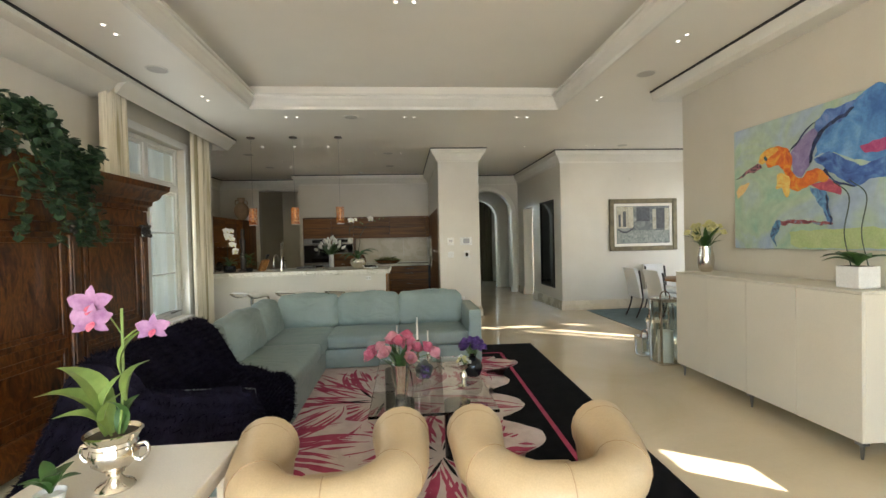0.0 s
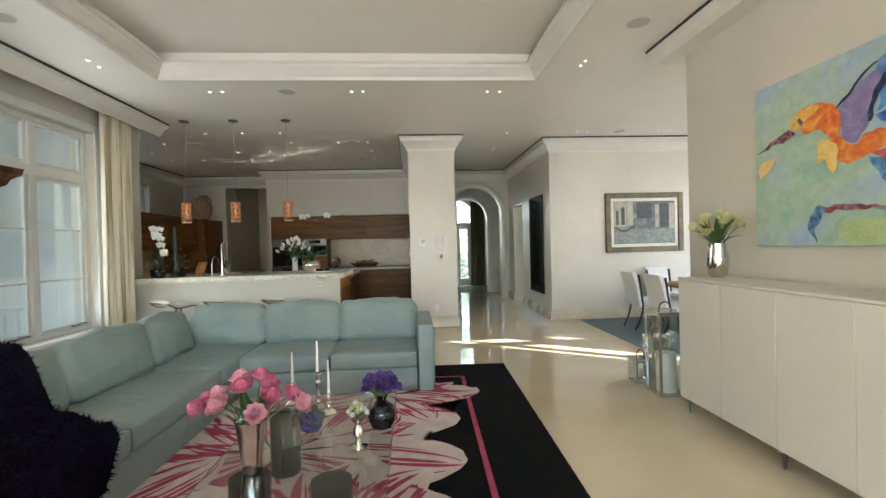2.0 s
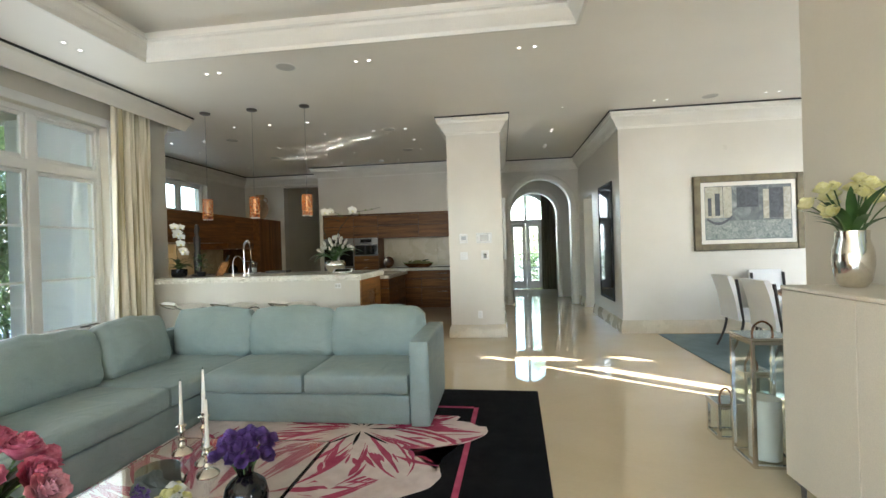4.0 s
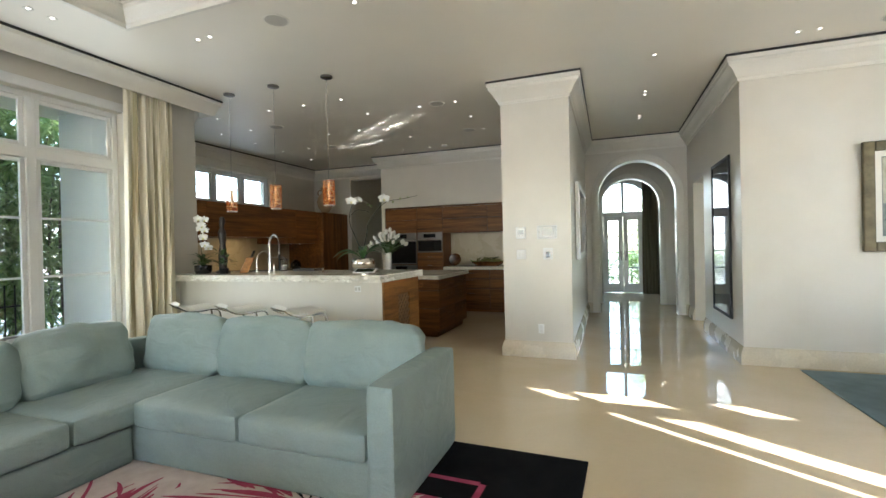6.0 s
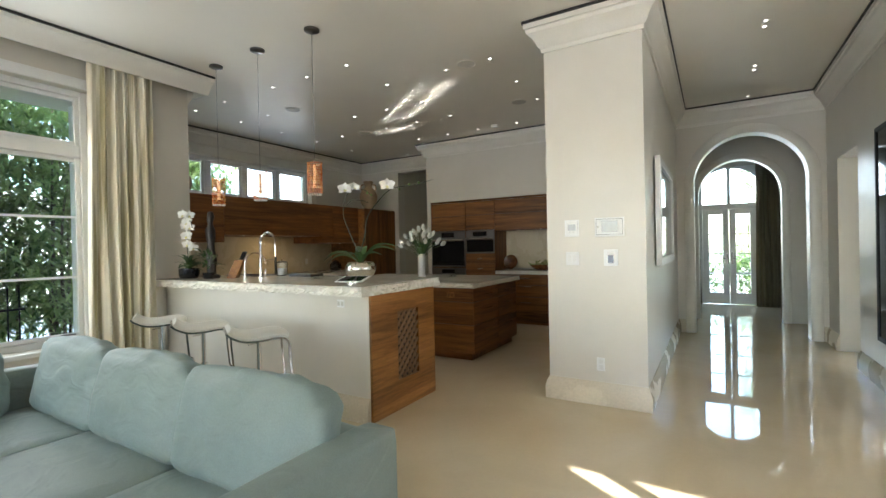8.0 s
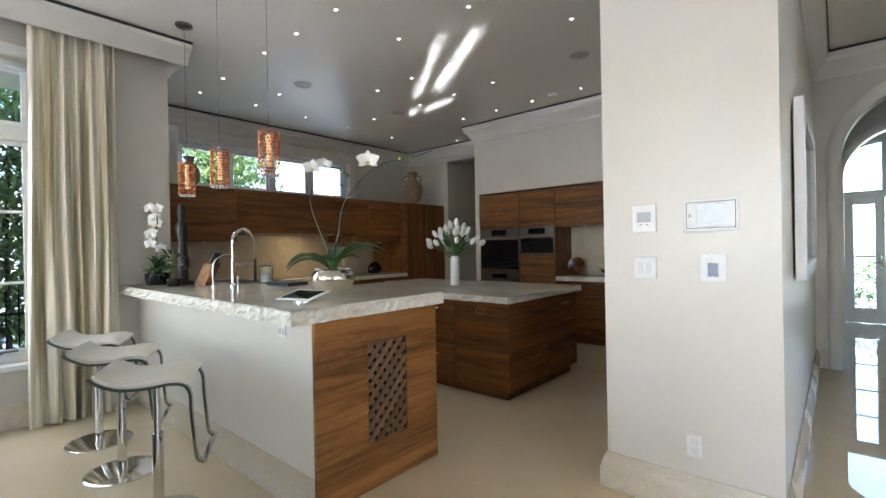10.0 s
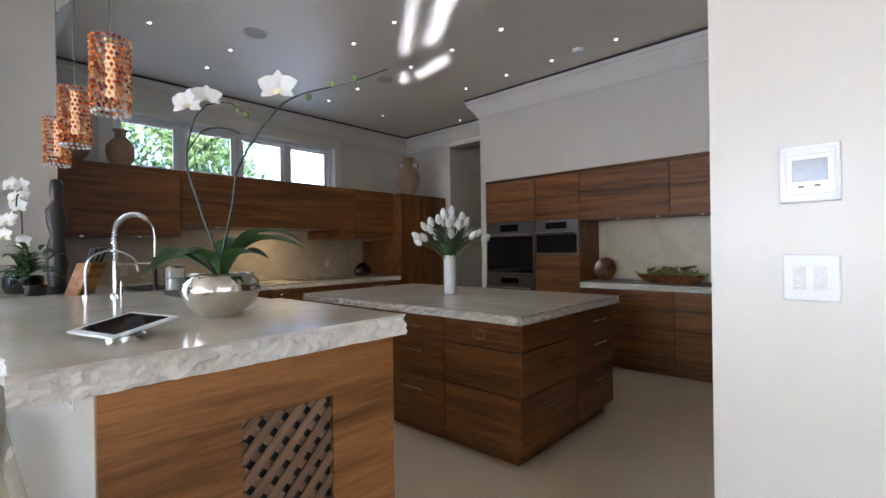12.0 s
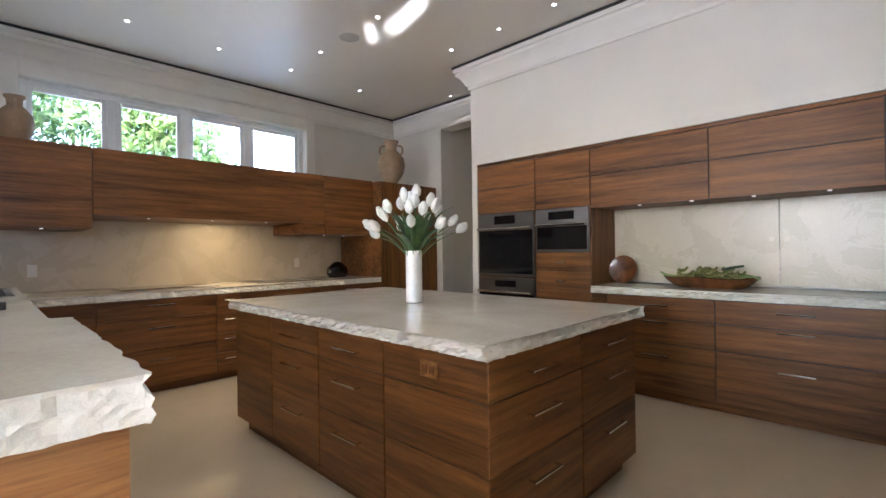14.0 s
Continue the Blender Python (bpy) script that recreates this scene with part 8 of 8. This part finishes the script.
for y in (10.55, 11.02):
    for x in (-4.28, -4.02):
        lathe(bm, [(0.075, 0.9692), (0.082, 0.9692), (0.082, 0.9702), (0.075, 0.9702), (0.075, 0.9692)], x, y, 0, 28)
part("ring", bm, M["grey"], h)
bm = start()
box(bm, -4.32, -3.86, 9.05, 9.92, 0.9636, 0.982, 0.004, 1)
tagged(part("griddle_cover", bm, M["chrome_dark"]), "flat satin steel griddle cover set in the worktop", "griddle")
bm = start()
lathe(bm, [(0.03, 0.0), (0.15, 0.005), (0.185, 0.06), (0.17, 0.12), (0.10, 0.17), (0.06, 0.19), (0.01, 0.2)], n=20)
for q in bm.verts:
    q.co.x *= 0.45
tagged(part("black_ornament", bm, M["black_glass"], at=pose(-4.12, 11.55, 0.9635, 0, 0, 20) @ Matrix.Diagonal((1.3, 1.05, 1.1, 1)), smooth=True), "squat black ornament on the worktop", "ornament")
for y, z in ((8.47, 1.17), (11.2, 1.17)):
    bm = start()
    box(bm, KX + 0.0165, KX + 0.022, y - 0.037, y + 0.037, z - 0.06, z + 0.06, 0.002, 1)
    o = tagged(part("wall_outlet", bm, M["trim"]), "cream double socket in the splashback", "socket")
    for dz in (-0.026, 0.026):
        bm = start()
        box(bm, KX + 0.022, KX + 0.024, y - 0.017, y + 0.017, z + dz - 0.019, z + dz + 0.019, 0.001, 1)
        part("outlet", bm, M["ceramic"], o)
bm = start()
box(bm, -0.02, 0.06, BWY - 0.006, BWY - 0.0005, 0.925, 0.99, 0.002, 1)
o = tagged(part("wall_outlet", bm, M["white"]), "white socket plate under the bar top", "socket")
for dx in (0.0, 0.04):
    bm = start()
    box(bm, dx - 0.013, dx + 0.013, BWY - 0.008, BWY - 0.006, 0.94, 0.975)
    part("outlet", bm, M["grey"], o)


def jar(x, y, s, turn, tip=0):
    j = thing("clay_jar", "weathered clay jar with small handles on the units", "jar", pose(x, y, 2.286 if not tip else 2.286 + 0.16 * s, tip, 0, turn), group="clay jars above the units")
    bm = start()
    lathe(bm, [(r * s, h * s) for r, h in ((0.07, 0), (0.09, 0.01), (0.16, 0.12), (0.18, 0.22), (0.165, 0.32), (0.10, 0.40), (0.07, 0.43), (0.075, 0.50), (0.10, 0.53), (0.10, 0.545), (0.08, 0.54), (0.055, 0.48), (0.05, 0.42))], n=28)
    for q in bm.verts:
        q.co += q.co.normalized() * 0.006 * noise.noise(q.co * 9)
    part("body", bm, M["terracotta"], j, smooth=True)
    for q in (-1, 1):
        bm = start()
        tube(bm, bend([(q * 0.075 * s, 0, 0.49 * s), (q * 0.14 * s, 0, 0.47 * s), (q * 0.15 * s, 0, 0.40 * s), (q * 0.12 * s, 0, 0.36 * s)], 5), 0.013 * s, 8)
        part("handle", bm, M["terracotta"], j, smooth=True)


jar(-3.75, 12.22, 1.08, 40)
jar(-4.05, 8.34, 0.74, 0)
jar(-4.15, 7.98, 0.85, 70, 84)

# ---- garden ----
def leaf_cloud(name, label, centre, size, count, leaf_len, mats, seed, trunks=0, category="shrub", slender=0.28):
    """A shrub or bamboo clump: stems and a ragged mass of separate leaves in clusters."""
    rnd = random.Random(seed)
    g = thing(name, label, category, Matrix.Translation((centre[0], centre[1], -0.24)))
    sx, sy, sz = size
    for i in range(trunks):
        bm = start()
        x, y = rnd.uniform(-sx, sx) * 0.7, rnd.uniform(-sy, sy) * 0.7
        tube(bm, bend([(x, y, 0), (x + rnd.uniform(-0.1, 0.1), y, sz * 0.5), (x + rnd.uniform(-0.4, 0.4), y + rnd.uniform(-0.4, 0.4), sz)], 4), 0.03, 7, taper=0.008)
        part("trunk", bm, M["bark"], g)
    verts, faces, idx = [], [], []
    clusters = [(Vector((rnd.uniform(-sx, sx), rnd.uniform(-sy, sy), rnd.uniform(0.1, 1.0) * sz)), rnd.choice((0, 0, 0, 1))) for _ in range(max(6, count // 14))]
    for _ in range(count):
        c, m = rnd.choice(clusters)
        p = c + Vector((rnd.gauss(0, 0.16), rnd.gauss(0, 0.16), rnd.gauss(0, 0.12)))
        d = Vector((rnd.uniform(-1, 1), rnd.uniform(-1, 1), rnd.uniform(-0.9, 0.35))).normalized()
        s = d.cross(Vector((rnd.uniform(-0.4, 0.4), rnd.uniform(-0.4, 0.4), 1))).normalized()
        ln = leaf_len * rnd.uniform(0.6, 1.3)
        w = ln * slender / 2
        k = len(verts)
        verts += [tuple(p), tuple(p + d * ln * 0.4 + s * w), tuple(p + d * ln), tuple(p + d * ln * 0.4 - s * w)]
        faces.append((k, k + 1, k + 2, k + 3))
        idx.append(m)
    me = bpy.data.meshes.new("leaves")
    me.from_pydata(verts, [], faces)
    for mm in mats:
        me.materials.append(mm)
    me.polygons.foreach_set("material_index", idx)
    o = new("crown", me)
    o.parent = g
    tagged(o, "dense narrow leaves", kind="stuff")


def sunlit(m):
    """Lets some light through a leaf."""
    n, l = m.node_tree.nodes, m.node_tree.links
    p, tr, mx = n["Principled BSDF"], n.new("ShaderNodeBsdfTranslucent"), n.new("ShaderNodeMixShader")
    l.new(p.inputs["Base Color"].links[0].from_socket, tr.inputs["Color"])
    mx.inputs["Fac"].default_value = 0.5
    l.new(p.outputs[0], mx.inputs[1])
    l.new(tr.outputs[0], mx.inputs[2])
    l.new(mx.outputs[0], n["Material Output"].inputs["Surface"])
    return m


M["bamboo"] = surface("bamboo_leaf", (0.16, 0.24, 0.07), (0.38, 0.48, 0.20), 3, 60, (0.35, 0.5), relief=0.05)
M["bamboo_dark"] = surface("bamboo_leaf_dark", (0.06, 0.12, 0.03), (0.17, 0.26, 0.08), 3, 60, (0.4, 0.5), relief=0.05)
BAM = (sunlit(M["bamboo"]), sunlit(M["bamboo_dark"]))
for k, (x, y) in enumerate(((-6.9, 5.4), (-5.6, 4.9), (-6.4, 6.2), (-6.6, 7.4), (-5.9, 3.4))):
    leaf_cloud("bamboo", "tall leafy bamboo clump in the garden", (x, y), (0.9, 1.0, 4.6), 9000, 0.24, BAM, 30 + k, 6, "bamboo", 0.2)
for k, y in enumerate((8.2, 9.6, 10.6)):
    leaf_cloud("bamboo", "tall leafy bamboo clump behind the kitchen", (-7.6, y), (0.8, 0.8, 4.8), 7000, 0.28, BAM, 50 + k, 4, "bamboo", 0.2)
for k, x in enumerate((1.6, 2.9, 4.2, 5.4)):
    leaf_cloud("hedge", "clipped green hedge outside the hall doors", (x, 20.0), (0.75, 0.35, 1.35), 3600, 0.10, BAM, 70 + k, 0, "hedge", 0.5)
leaf_cloud("palm", "slender palm beyond the hall doors", (4.1, 24.0), (0.8, 0.8, 5.2), 2200, 0.5, BAM, 90, 1, "palm", 0.08)

# added out of view to stop the sun entering the dining room's east side
bm = start()
box(bm, 9.3, 9.5, 4.45, 12, -0.24, 6.5)
setting("wall_neighbour", bm, M["brick_white"], "unseen white wall added to keep sun off the east opening", "wall")
bm = start()
box(bm, -14, -13.8, -6, 20, -0.24, 3.2)
setting("wall_boundary", bm, M["brick_white"], "white rendered boundary wall behind the bamboo", "wall")
bm = start()
box(bm, 0.4, 1.9, 22.5, 24.5, -0.24, 6.5)
setting("wall_far", bm, M["brick_white"], "white rendered wing of the house across the garden", "wall")


def railing(x, y0, y1):
    f = thing("iron_fence", "low black iron garden fence", "fence")
    for z in (0.18, 0.95):
        bm = start()
        box(bm, x - 0.012, x + 0.012, y0, y1, z - 0.24, z - 0.215)
        part("rail", bm, M["black"], f)
    bm = start()
    box(bm, -0.007, 0.007, -0.007, 0.007, 0, 1.25)
    me = finish("bar", bm, M["black"])
    k = int((y1 - y0) / 0.11)
    for i in range(k):
        piece("bar", me, f, Matrix.Translation((x, y0 + (i + 0.5) * (y1 - y0) / k, -0.24)))


railing(-5.0, 3.2, 6.8)
